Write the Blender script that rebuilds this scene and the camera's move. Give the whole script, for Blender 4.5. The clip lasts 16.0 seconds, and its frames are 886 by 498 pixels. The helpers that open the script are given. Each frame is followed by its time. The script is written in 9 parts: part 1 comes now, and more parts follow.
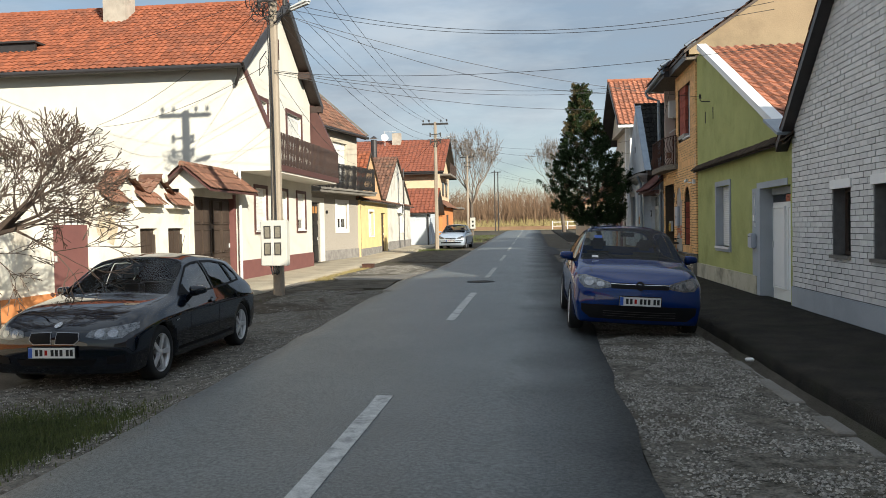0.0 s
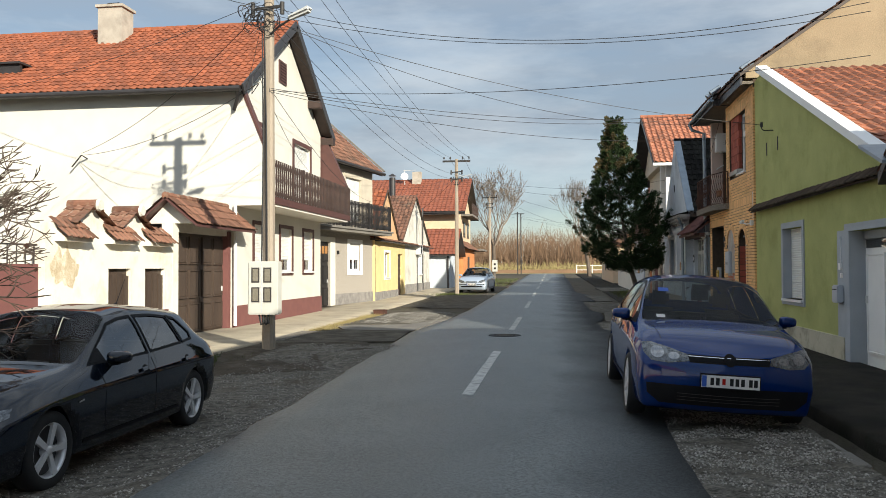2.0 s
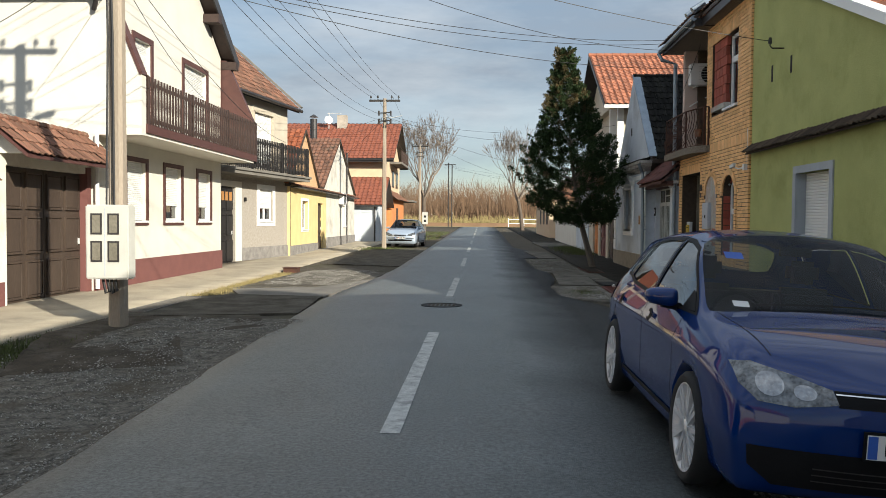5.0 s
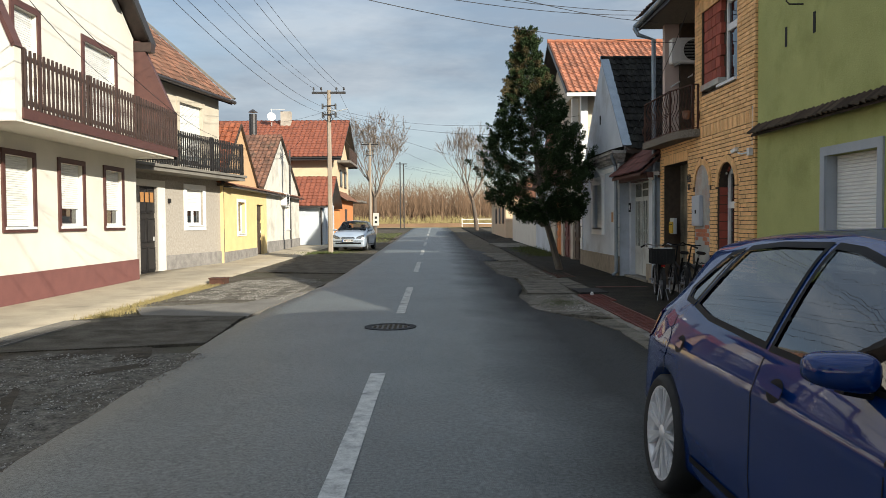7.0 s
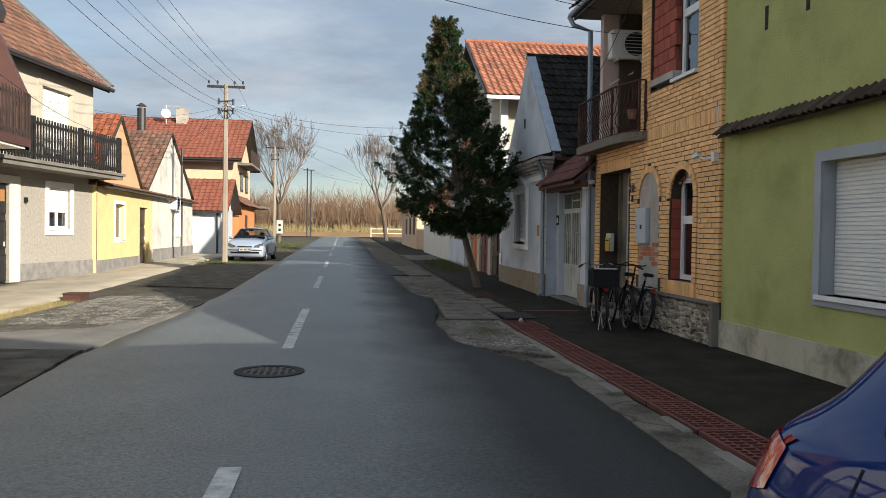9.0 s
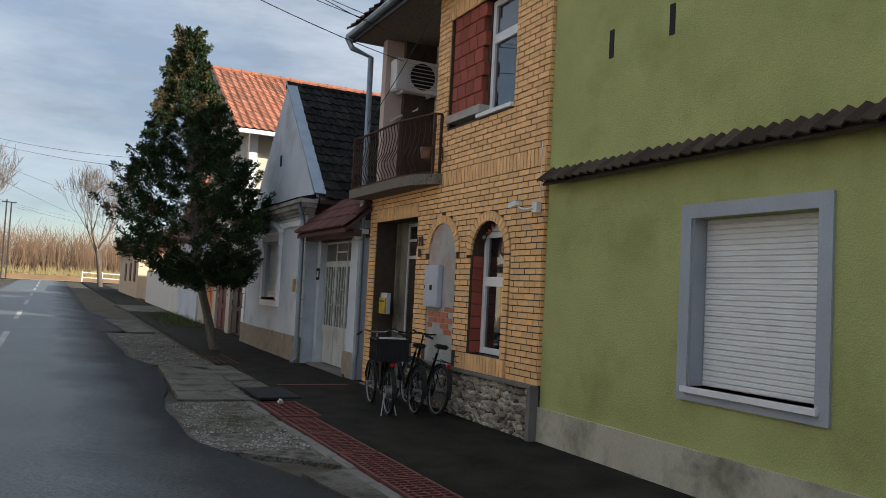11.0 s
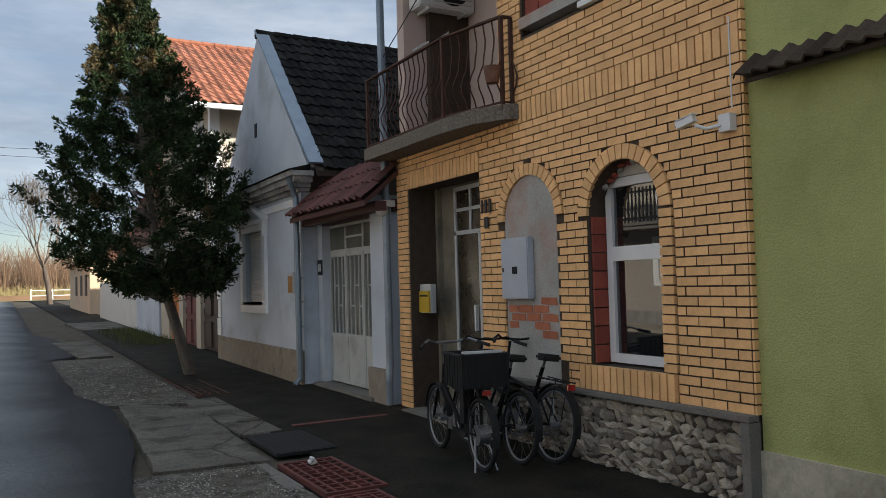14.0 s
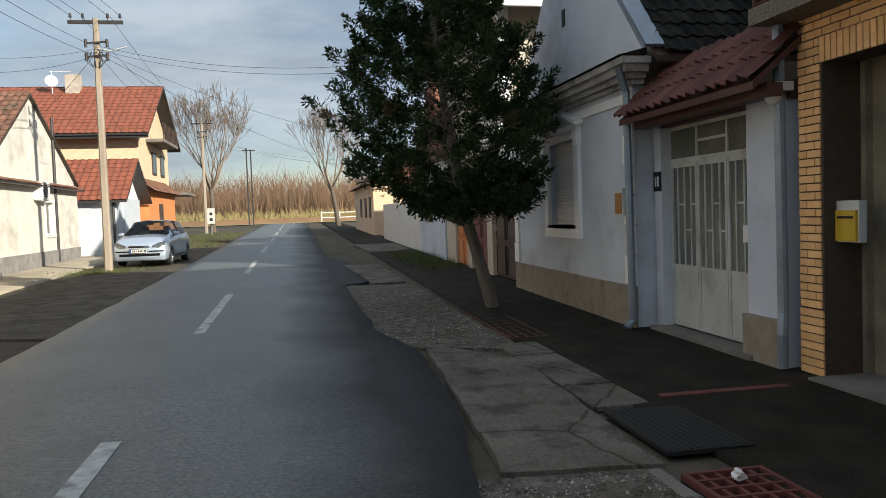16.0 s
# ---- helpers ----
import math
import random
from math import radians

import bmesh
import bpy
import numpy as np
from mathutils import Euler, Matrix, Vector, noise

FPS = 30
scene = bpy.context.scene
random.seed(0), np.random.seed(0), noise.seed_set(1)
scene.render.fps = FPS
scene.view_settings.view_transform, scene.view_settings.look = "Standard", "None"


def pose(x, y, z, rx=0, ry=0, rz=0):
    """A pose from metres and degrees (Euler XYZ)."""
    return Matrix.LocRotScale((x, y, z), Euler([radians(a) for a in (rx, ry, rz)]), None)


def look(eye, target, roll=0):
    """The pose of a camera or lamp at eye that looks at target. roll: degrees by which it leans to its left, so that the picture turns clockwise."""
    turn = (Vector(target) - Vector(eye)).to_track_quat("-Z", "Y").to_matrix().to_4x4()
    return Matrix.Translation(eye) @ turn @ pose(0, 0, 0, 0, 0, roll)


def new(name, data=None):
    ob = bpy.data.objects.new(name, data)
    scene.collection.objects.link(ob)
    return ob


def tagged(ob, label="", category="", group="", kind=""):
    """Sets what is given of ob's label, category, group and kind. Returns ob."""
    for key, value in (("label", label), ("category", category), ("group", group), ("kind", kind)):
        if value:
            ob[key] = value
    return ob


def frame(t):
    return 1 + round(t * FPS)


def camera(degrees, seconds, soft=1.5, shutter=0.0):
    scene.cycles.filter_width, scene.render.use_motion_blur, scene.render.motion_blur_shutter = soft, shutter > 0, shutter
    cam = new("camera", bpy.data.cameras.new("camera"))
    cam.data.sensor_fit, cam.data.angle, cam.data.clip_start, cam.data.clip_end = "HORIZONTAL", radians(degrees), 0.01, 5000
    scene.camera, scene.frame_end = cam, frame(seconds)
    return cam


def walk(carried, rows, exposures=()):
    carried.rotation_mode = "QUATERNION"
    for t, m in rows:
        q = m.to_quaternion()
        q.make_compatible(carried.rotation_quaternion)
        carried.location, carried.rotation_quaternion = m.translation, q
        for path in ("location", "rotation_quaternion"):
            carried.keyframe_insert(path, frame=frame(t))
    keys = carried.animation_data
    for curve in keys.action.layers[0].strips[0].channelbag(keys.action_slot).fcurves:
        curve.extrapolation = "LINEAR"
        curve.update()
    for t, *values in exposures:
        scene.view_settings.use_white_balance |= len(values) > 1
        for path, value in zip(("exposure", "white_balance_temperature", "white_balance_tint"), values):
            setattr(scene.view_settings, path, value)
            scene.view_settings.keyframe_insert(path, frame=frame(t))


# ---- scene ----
cam = camera(58.1, 16.0, soft=0.5)
METRES, EYE, TILT, LEAN, TURN = 21.5, 1.44, 0.0, 0.0, 6.4
ROWS = [
    (0.0, 0.0, 0.0, 0.0, -0.03, -1.6, 1.0),
    (0.5, 0.0007, 0.0315, 0.0004, 0.23, -2.11, 1.02),
    (1.0, 0.0023, 0.0645, 0.0009, 0.29, -2.1, 0.92),
    (1.5, 0.002, 0.0929, 0.0017, 1.71, -0.39, 0.52),
    (2.0, 0.0027, 0.1271, 0.0026, 1.51, 1.41, 0.21),
    (2.5, 0.0032, 0.1569, 0.0037, 0.53, 2.27, 0.04),
    (3.0, 0.0023, 0.19, 0.0044, -0.45, 2.13, 0.08),
    (3.5, 0.0036, 0.2211, 0.0041, -2.17, 0.41, -0.11),
    (4.0, 0.003, 0.2538, 0.0028, -2.81, -1.03, -0.46),
    (6.5, 0.0135, 0.4103, -0.0001, -5.83, -2.22, 0.3),
    (7.0, 0.0165, 0.4446, 0.0003, -6.98, -1.92, 0.43),
    (7.5, 0.0209, 0.4733, 0.0001, -7.82, -1.48, 0.32),
    (8.0, 0.0255, 0.5044, 0.0008, -7.99, -1.27, 0.21),
    (8.5, 0.0296, 0.5338, 0.001, -8.61, -1.19, 0.02),
    (9.0, 0.0356, 0.5643, 0.0014, -13.49, -1.18, -0.82),
    (9.5, 0.0399, 0.5945, 0.0021, -19.17, -0.56, -1.67),
    (12.0, 0.0691, 0.7518, 0.0054, -37.81, 7.82, -1.75),
    (12.5, 0.0748, 0.7775, 0.0056, -38.89, 9.75, -0.6),
    (13.0, 0.0845, 0.8073, 0.005, -39.09, 7.83, -0.08),
    (13.5, 0.092, 0.8348, 0.0039, -38.07, 4.79, 0.31),
    (14.0, 0.0996, 0.8652, 0.0035, -35.39, 2.41, 1.53),
    (14.5, 0.1054, 0.8947, 0.0037, -31.84, 0.8, 1.23),
    (15.0, 0.1087, 0.924, 0.0041, -28.24, -0.08, 1.1),
    (15.5, 0.1124, 0.9553, 0.0047, -23.25, -1.39, 1.62),
    (16.0, 0.1133, 0.9885, 0.004, -16.79, -2.71, 1.96),
]
walk(cam, [(t, pose(0, 0, EYE, TILT, LEAN, TURN) @ pose(METRES * x, METRES * y, METRES * z, 90 + pitch, roll, yaw)) for t, x, y, z, yaw, pitch, roll in ROWS], exposures=[(0, 0.74, 6500, 6), (8, 0.74, 6500, 7), (10, 0.79, 6400, 9), (12.5, 0.80, 6250, 9), (13.5, 0.83, 6250, 9), (14.5, 0.77, 6400, 9), (15.2, 0.70, 6500, 8), (16, 0.72, 6500, 7)])
SKY, SUN = 0.072, 4.7

# ---- sky, sun ----
SUN_AZ, SUN_EL = 139.0, 22.3
world = bpy.data.worlds.new("sky")
scene.world = world
world.use_nodes = True
wn, wl = world.node_tree.nodes, world.node_tree.links
wn.clear()
w_out, w_bg = wn.new("ShaderNodeOutputWorld"), wn.new("ShaderNodeBackground")
w_sky, w_co, w_map = wn.new("ShaderNodeTexSky"), wn.new("ShaderNodeTexCoord"), wn.new("ShaderNodeMapping")
w_sky.sky_type, w_sky.sun_disc = "NISHITA", False
w_sky.sun_elevation, w_sky.sun_rotation = radians(SUN_EL), radians(SUN_AZ)
w_sky.air_density, w_sky.dust_density, w_sky.ozone_density = 1.0, 0.3, 1.5
w_map.inputs["Scale"].default_value = (1.3, 1.3, 5.0)
w_noise, w_ramp, w_mix = wn.new("ShaderNodeTexNoise"), wn.new("ShaderNodeValToRGB"), wn.new("ShaderNodeMix")
w_noise.inputs["Scale"].default_value, w_noise.inputs["Detail"].default_value = 1.6, 7
w_noise.inputs["Roughness"].default_value = 0.55
w_ramp.color_ramp.elements[0].position, w_ramp.color_ramp.elements[0].color = 0.36, (0.40, 0.40, 0.40, 1)
w_ramp.color_ramp.elements[1].position, w_ramp.color_ramp.elements[1].color = 0.60, (0.92, 0.92, 0.92, 1)
w_mix.data_type = "RGBA"
w_noise2, w_tone = wn.new("ShaderNodeTexNoise"), wn.new("ShaderNodeValToRGB")
w_noise2.inputs["Scale"].default_value, w_noise2.inputs["Detail"].default_value, w_noise2.inputs["Roughness"].default_value = 2.3, 6, 0.6
w_tone.color_ramp.elements[0].position, w_tone.color_ramp.elements[0].color = 0.40, (3.2, 3.7, 4.5, 1)
w_tone.color_ramp.elements[1].position, w_tone.color_ramp.elements[1].color = 0.64, (5.5, 5.9, 6.5, 1)
wl.new(w_map.outputs["Vector"], w_noise2.inputs["Vector"])
wl.new(w_noise2.outputs["Fac"], w_tone.inputs["Fac"])
# cloud is brighter overhead than near the horizon
w_sep, w_up, w_bright = wn.new("ShaderNodeSeparateXYZ"), wn.new("ShaderNodeMapRange"), wn.new("ShaderNodeVectorMath")
wl.new(w_co.outputs["Generated"], w_sep.inputs["Vector"])
wl.new(w_sep.outputs["Z"], w_up.inputs["Value"])
w_up.inputs["From Min"].default_value, w_up.inputs["From Max"].default_value = 0.2, 1.0
w_up.inputs["To Min"].default_value, w_up.inputs["To Max"].default_value = 0.90, 1.75
w_bright.operation = "SCALE"
wl.new(w_tone.outputs["Color"], w_bright.inputs[0])
wl.new(w_up.outputs["Result"], w_bright.inputs["Scale"])
wl.new(w_bright.outputs["Vector"], w_mix.inputs["B"])
wl.new(w_co.outputs["Generated"], w_map.inputs["Vector"])
wl.new(w_map.outputs["Vector"], w_noise.inputs["Vector"])
wl.new(w_noise.outputs["Fac"], w_ramp.inputs["Fac"])
wl.new(w_ramp.outputs["Color"], w_mix.inputs["Factor"])
wl.new(w_sky.outputs["Color"], w_mix.inputs["A"])
wl.new(w_mix.outputs["Result"], w_bg.inputs["Color"])
w_bg.inputs["Strength"].default_value = SKY
wl.new(w_bg.outputs["Background"], w_out.inputs["Surface"])
sun = new("sun", bpy.data.lights.new("sun", "SUN"))
sun.data.energy, sun.data.angle, sun.data.color = SUN, radians(0.6), (1.0, 0.92, 0.80)
sun_dir = Vector((math.sin(radians(SUN_AZ)) * math.cos(radians(SUN_EL)), math.cos(radians(SUN_AZ)) * math.cos(radians(SUN_EL)), math.sin(radians(SUN_EL))))
sun.matrix_basis = look(sun_dir * 50, (0, 0, 0))


# ---- materials ----
def mat(name, c1, c2=None, rough=0.85, scale=6.0, fine=60.0, bump=0.25, bump_d=0.01, metal=0.0, spec=0.5, stain=None, stain_scale=0.8, stain_amt=0.5, rand=0.0, island=False, coat=0.0, stretch=(1, 1, 1), coat_ior=1.5):
    """Two scales of variation between c1 and c2, patchy stains, and a fine relief."""
    m = bpy.data.materials.new(name)
    m.use_nodes = True
    n, l = m.node_tree.nodes, m.node_tree.links
    b = n["Principled BSDF"]
    c2 = c2 or tuple(v * 0.8 for v in c1)
    co, mp = n.new("ShaderNodeTexCoord"), n.new("ShaderNodeMapping")
    mp.inputs["Scale"].default_value = stretch
    l.new(co.outputs["Object"], mp.inputs["Vector"])
    big, small = n.new("ShaderNodeTexNoise"), n.new("ShaderNodeTexNoise")
    big.inputs["Scale"].default_value, big.inputs["Detail"].default_value = scale, 6
    small.inputs["Scale"].default_value, small.inputs["Detail"].default_value = fine, 4
    for t in (big, small):
        l.new(mp.outputs["Vector"], t.inputs["Vector"])
    add = n.new("ShaderNodeMath")
    add.operation = "MULTIPLY_ADD"
    add.inputs[1].default_value, add.inputs[2].default_value = 0.45, 0.0
    l.new(small.outputs["Fac"], add.inputs[0])
    add2 = n.new("ShaderNodeMath")
    add2.operation = "MULTIPLY_ADD"
    add2.inputs[1].default_value = 0.55
    l.new(big.outputs["Fac"], add2.inputs[0])
    l.new(add.outputs[0], add2.inputs[2])
    ramp = n.new("ShaderNodeValToRGB")
    ramp.color_ramp.elements[0].position, ramp.color_ramp.elements[1].position = 0.36, 0.64
    ramp.color_ramp.elements[0].color, ramp.color_ramp.elements[1].color = (*c2, 1), (*c1, 1)
    l.new(add2.outputs[0], ramp.inputs["Fac"])
    col = ramp.outputs["Color"]
    if stain:
        st, sr, mx = n.new("ShaderNodeTexNoise"), n.new("ShaderNodeValToRGB"), n.new("ShaderNodeMix")
        st.inputs["Scale"].default_value, st.inputs["Detail"].default_value, st.inputs["Roughness"].default_value = stain_scale, 8, 0.65
        l.new(co.outputs["Object"], st.inputs["Vector"])
        sr.color_ramp.elements[0].position, sr.color_ramp.elements[1].position = 0.5, 0.68
        sr.color_ramp.elements[1].color = (stain_amt, stain_amt, stain_amt, 1)
        l.new(st.outputs["Fac"], sr.inputs["Fac"])
        mx.data_type = "RGBA"
        l.new(sr.outputs["Color"], mx.inputs["Factor"])
        l.new(col, mx.inputs["A"])
        mx.inputs["B"].default_value = (*stain, 1)
        col = mx.outputs["Result"]
    if rand:
        hsv, mr = n.new("ShaderNodeHueSaturation"), n.new("ShaderNodeMapRange")
        if island:
            src = n.new("ShaderNodeNewGeometry").outputs["Random Per Island"]
        else:
            src = n.new("ShaderNodeObjectInfo").outputs["Random"]
        mr.inputs["To Min"].default_value, mr.inputs["To Max"].default_value = 1 - rand, 1 + rand
        l.new(src, mr.inputs["Value"])
        l.new(mr.outputs["Result"], hsv.inputs["Value"])
        l.new(col, hsv.inputs["Color"])
        col = hsv.outputs["Color"]
    l.new(col, b.inputs["Base Color"])
    b.inputs["Roughness"].default_value, b.inputs["Metallic"].default_value = rough, metal
    b.inputs["Specular IOR Level"].default_value = spec
    b.inputs["Coat Weight"].default_value = coat
    b.inputs["Coat Roughness"].default_value = 0.03
    b.inputs["Coat IOR"].default_value = coat_ior
    if bump:
        bp = n.new("ShaderNodeBump")
        bp.inputs["Strength"].default_value, bp.inputs["Distance"].default_value = bump, bump_d
        l.new(add2.outputs[0], bp.inputs["Height"])
        l.new(bp.outputs["Normal"], b.inputs["Normal"])
    return m


def glass_mat(name, tint, see=0.5, rough=0.0, ior=1.6, through_tint=(0.75, 0.8, 0.8)):
    """A pane: part of the light goes through, the rest is tinted; mirror gloss by Fresnel."""
    m = bpy.data.materials.new(name)
    m.use_nodes = True
    n, l = m.node_tree.nodes, m.node_tree.links
    n.clear()
    out, mix, mix2 = n.new("ShaderNodeOutputMaterial"), n.new("ShaderNodeMixShader"), n.new("ShaderNodeMixShader")
    tr, df, gl, fr = n.new("ShaderNodeBsdfTransparent"), n.new("ShaderNodeBsdfDiffuse"), n.new("ShaderNodeBsdfGlossy"), n.new("ShaderNodeFresnel")
    tr.inputs["Color"].default_value = (*through_tint, 1)
    df.inputs["Color"].default_value = (*tint, 1)
    gl.inputs["Roughness"].default_value = rough
    fr.inputs["IOR"].default_value = ior
    mix.inputs["Fac"].default_value = see
    l.new(df.outputs[0], mix.inputs[1])
    l.new(tr.outputs[0], mix.inputs[2])
    l.new(fr.outputs[0], mix2.inputs["Fac"])
    l.new(mix.outputs[0], mix2.inputs[1])
    l.new(gl.outputs[0], mix2.inputs[2])
    l.new(mix2.outputs[0], out.inputs["Surface"])
    return m


M = {}
M["plaster_white"] = mat("plaster_white", (0.70, 0.675, 0.60), (0.62, 0.595, 0.53), 0.9, 1.5, 90, 0.2, 0.006, stain=(0.55, 0.52, 0.45), stain_scale=0.5, stain_amt=0.35)
M["plaster_fence"] = mat("plaster_fence", (0.8, 0.77, 0.68), (0.72, 0.68, 0.58), 0.92, 2.0, 70, 0.3, 0.01, stain=(0.42, 0.33, 0.22), stain_scale=0.9, stain_amt=0.6)
M["peeling"] = mat("peeling", (0.66, 0.58, 0.43), (0.42, 0.33, 0.21), 0.95, 5, 40, 0.8, 0.02, stain=(0.75, 0.71, 0.61), stain_scale=5, stain_amt=0.9)
M["plinth_brown"] = mat("plinth_brown", (0.19, 0.075, 0.065), (0.15, 0.06, 0.055), 0.8, 3, 60, 0.2)
M["brown_paint"] = mat("brown_paint", (0.10, 0.042, 0.034), (0.075, 0.032, 0.028), 0.55, 5, 60, 0.15)
M["dark_wood"] = mat("dark_wood", (0.075, 0.052, 0.038), (0.045, 0.03, 0.022), 0.6, 3, 60, 0.35, 0.008, stretch=(1, 1, 0.15))
M["rail_wood"] = mat("rail_wood", (0.06, 0.035, 0.028), (0.035, 0.022, 0.018), 0.6, 6, 60, 0.2)
M["rail_dark"] = mat("rail_dark", (0.022, 0.02, 0.02), (0.014, 0.013, 0.013), 0.5, 6, 60, 0.2)
M["beige_stone"] = mat("beige_stone", (0.43, 0.39, 0.34), (0.28, 0.25, 0.21), 0.9, 14, 120, 0.6, 0.015)
M["concrete_pale"] = mat("concrete_pale", (0.48, 0.43, 0.36), (0.34, 0.30, 0.25), 0.92, 3, 60, 0.4, stain=(0.2, 0.18, 0.15), stain_scale=2, stain_amt=0.5)
M["cream"] = mat("cream", (0.56, 0.50, 0.40), (0.47, 0.415, 0.33), 0.88, 2, 60, 0.2, stain=(0.40, 0.34, 0.26), stain_amt=0.3)
M["yellow"] = mat("yellow", (0.78, 0.60, 0.29), (0.68, 0.51, 0.24), 0.88, 2, 60, 0.2, stain=(0.55, 0.45, 0.25), stain_amt=0.3)
M["peach"] = mat("peach", (0.62, 0.40, 0.22), (0.55, 0.35, 0.19), 0.88, 2, 60, 0.2)
M["peach_light"] = mat("peach_light", (0.70, 0.54, 0.36), (0.62, 0.47, 0.31), 0.88, 2, 60, 0.2)
M["orange_wall"] = mat("orange_wall", (0.62, 0.25, 0.09), (0.55, 0.21, 0.07), 0.88, 2, 60, 0.2)
M["old_white"] = mat("old_white", (0.70, 0.67, 0.60), (0.58, 0.55, 0.48), 0.92, 1.2, 50, 0.3, stain=(0.32, 0.29, 0.24), stain_scale=1.0, stain_amt=0.6)
M["grey_stone"] = mat("grey_stone", (0.30, 0.28, 0.26), (0.16, 0.15, 0.14), 0.92, 4, 30, 0.6, 0.03)
M["garage_blue"] = mat("garage_blue", (0.56, 0.60, 0.64), (0.50, 0.54, 0.58), 0.7, 2, 60, 0.1)
M["green"] = mat("green", (0.44, 0.46, 0.17), (0.35, 0.365, 0.13), 0.93, 1.6, 75, 1.0, 0.016, stain=(0.25, 0.265, 0.08), stain_scale=1.1, stain_amt=0.6)
M["green_plinth"] = mat("green_plinth", (0.52, 0.49, 0.38), (0.42, 0.39, 0.29), 0.92, 2, 50, 0.3, stain=(0.10, 0.09, 0.06), stain_scale=1.6, stain_amt=0.7)
M["grey_trim"] = mat("grey_trim", (0.4, 0.43, 0.46), (0.33, 0.355, 0.38), 0.85, 3, 70, 0.2)
M["white_paint"] = mat("white_paint", (0.86, 0.86, 0.84), (0.80, 0.80, 0.78), 0.55, 3, 70, 0.1)
M["pvc"] = mat("pvc", (0.78, 0.78, 0.77), (0.72, 0.72, 0.71), 0.35, 3, 70, 0.03)
M["shutter"] = mat("shutter", (0.78, 0.78, 0.75), (0.7, 0.7, 0.67), 0.5, 3, 70, 0.1)
M["tan_plaster"] = mat("tan_plaster", (0.36, 0.275, 0.175), (0.27, 0.205, 0.13), 0.95, 1.2, 40, 0.5, 0.02, stain=(0.16, 0.12, 0.08), stain_scale=0.7, stain_amt=0.6)
M["wall51"] = mat("wall51", (0.62, 0.66, 0.71), (0.50, 0.54, 0.59), 0.92, 1.2, 60, 0.3, stain=(0.26, 0.26, 0.25), stain_scale=0.9, stain_amt=0.5)
M["cornice51"] = mat("cornice51", (0.5, 0.49, 0.47), (0.26, 0.25, 0.24), 0.95, 3, 40, 0.5, 0.02, stain=(0.05, 0.045, 0.04), stain_scale=2, stain_amt=0.8)
M["plinth51"] = mat("plinth51", (0.34, 0.29, 0.22), (0.24, 0.20, 0.15), 0.95, 6, 80, 0.7, 0.02, stain=(0.10, 0.08, 0.06), stain_scale=2, stain_amt=0.6)
M["zinc"] = mat("zinc", (0.30, 0.35, 0.40), (0.20, 0.24, 0.28), 0.45, 3, 50, 0.1, metal=0.6)
M["gutter"] = mat("gutter", (0.055, 0.05, 0.05), (0.035, 0.032, 0.032), 0.45, 3, 50, 0.1, metal=0.3)
M["metal_grey"] = mat("metal_grey", (0.58, 0.59, 0.58), (0.5, 0.51, 0.5), 0.55, 4, 60, 0.1)
M["meter_box"] = mat("meter_box", (0.56, 0.55, 0.50), (0.48, 0.47, 0.42), 0.6, 4, 60, 0.1)
M["grey_box"] = mat("grey_box", (0.46, 0.49, 0.54), (0.4, 0.43, 0.47), 0.5, 4, 60, 0.1)
M["mortar"] = mat("mortar", (0.085, 0.060, 0.040), (0.05, 0.036, 0.026), 0.98, 10, 120, 0.5)
M["brick_yellow"] = mat("brick_yellow", (0.90, 0.54, 0.24), (0.72, 0.41, 0.17), 0.75, 6, 90, 0.35, 0.006, rand=0.11)
M["brick_yellow_i"] = mat("brick_yellow_i", (0.90, 0.54, 0.24), (0.72, 0.41, 0.17), 0.75, 6, 90, 0.35, 0.006, rand=0.11, island=True)
M["brick_white"] = mat("brick_white", (0.72, 0.705, 0.68), (0.61, 0.595, 0.57), 0.8, 5, 90, 0.25, 0.006, rand=0.10)
M["brick_white_i"] = mat("brick_white_i", (0.72, 0.705, 0.68), (0.61, 0.595, 0.57), 0.8, 5, 90, 0.25, 0.006, rand=0.10, island=True)
M["mortar_grey"] = mat("mortar_grey", (0.16, 0.16, 0.16), (0.11, 0.11, 0.11), 0.98, 10, 120, 0.5)
M["brick_red"] = mat("brick_red", (0.36, 0.085, 0.05), (0.26, 0.06, 0.04), 0.85, 8, 90, 0.4, 0.008, rand=0.2)
M["brick_orange"] = mat("brick_orange", (0.48, 0.17, 0.085), (0.36, 0.12, 0.06), 0.9, 9, 90, 0.5, 0.01, rand=0.2)
M["cement"] = mat("cement", (0.46, 0.45, 0.41), (0.32, 0.31, 0.28), 0.95, 3, 50, 0.5, 0.015, stain=(0.40, 0.15, 0.075), stain_scale=1.3, stain_amt=0.6)
M["pebbledash"] = mat("pebbledash", (0.27, 0.23, 0.18), (0.09, 0.076, 0.062), 0.95, 40, 90, 1.0, 0.03)
M["pink_plaster"] = mat("pink_plaster", (0.6, 0.48, 0.42), (0.52, 0.41, 0.36), 0.92, 2, 60, 0.2)
M["rubble"] = mat("rubble", (0.50, 0.44, 0.345), (0.27, 0.235, 0.185), 0.92, 9, 50, 0.8, 0.02, rand=0.45)
M["rubble_joint"] = mat("rubble_joint", (0.11, 0.098, 0.08), (0.06, 0.053, 0.043), 0.95, 20, 90, 0.6)
M["concrete"] = mat("concrete", (0.23, 0.215, 0.19), (0.14, 0.13, 0.115), 0.92, 1.6, 60, 0.4, 0.01, stain=(0.15, 0.135, 0.115), stain_scale=0.9, stain_amt=0.6, spec=0.15)
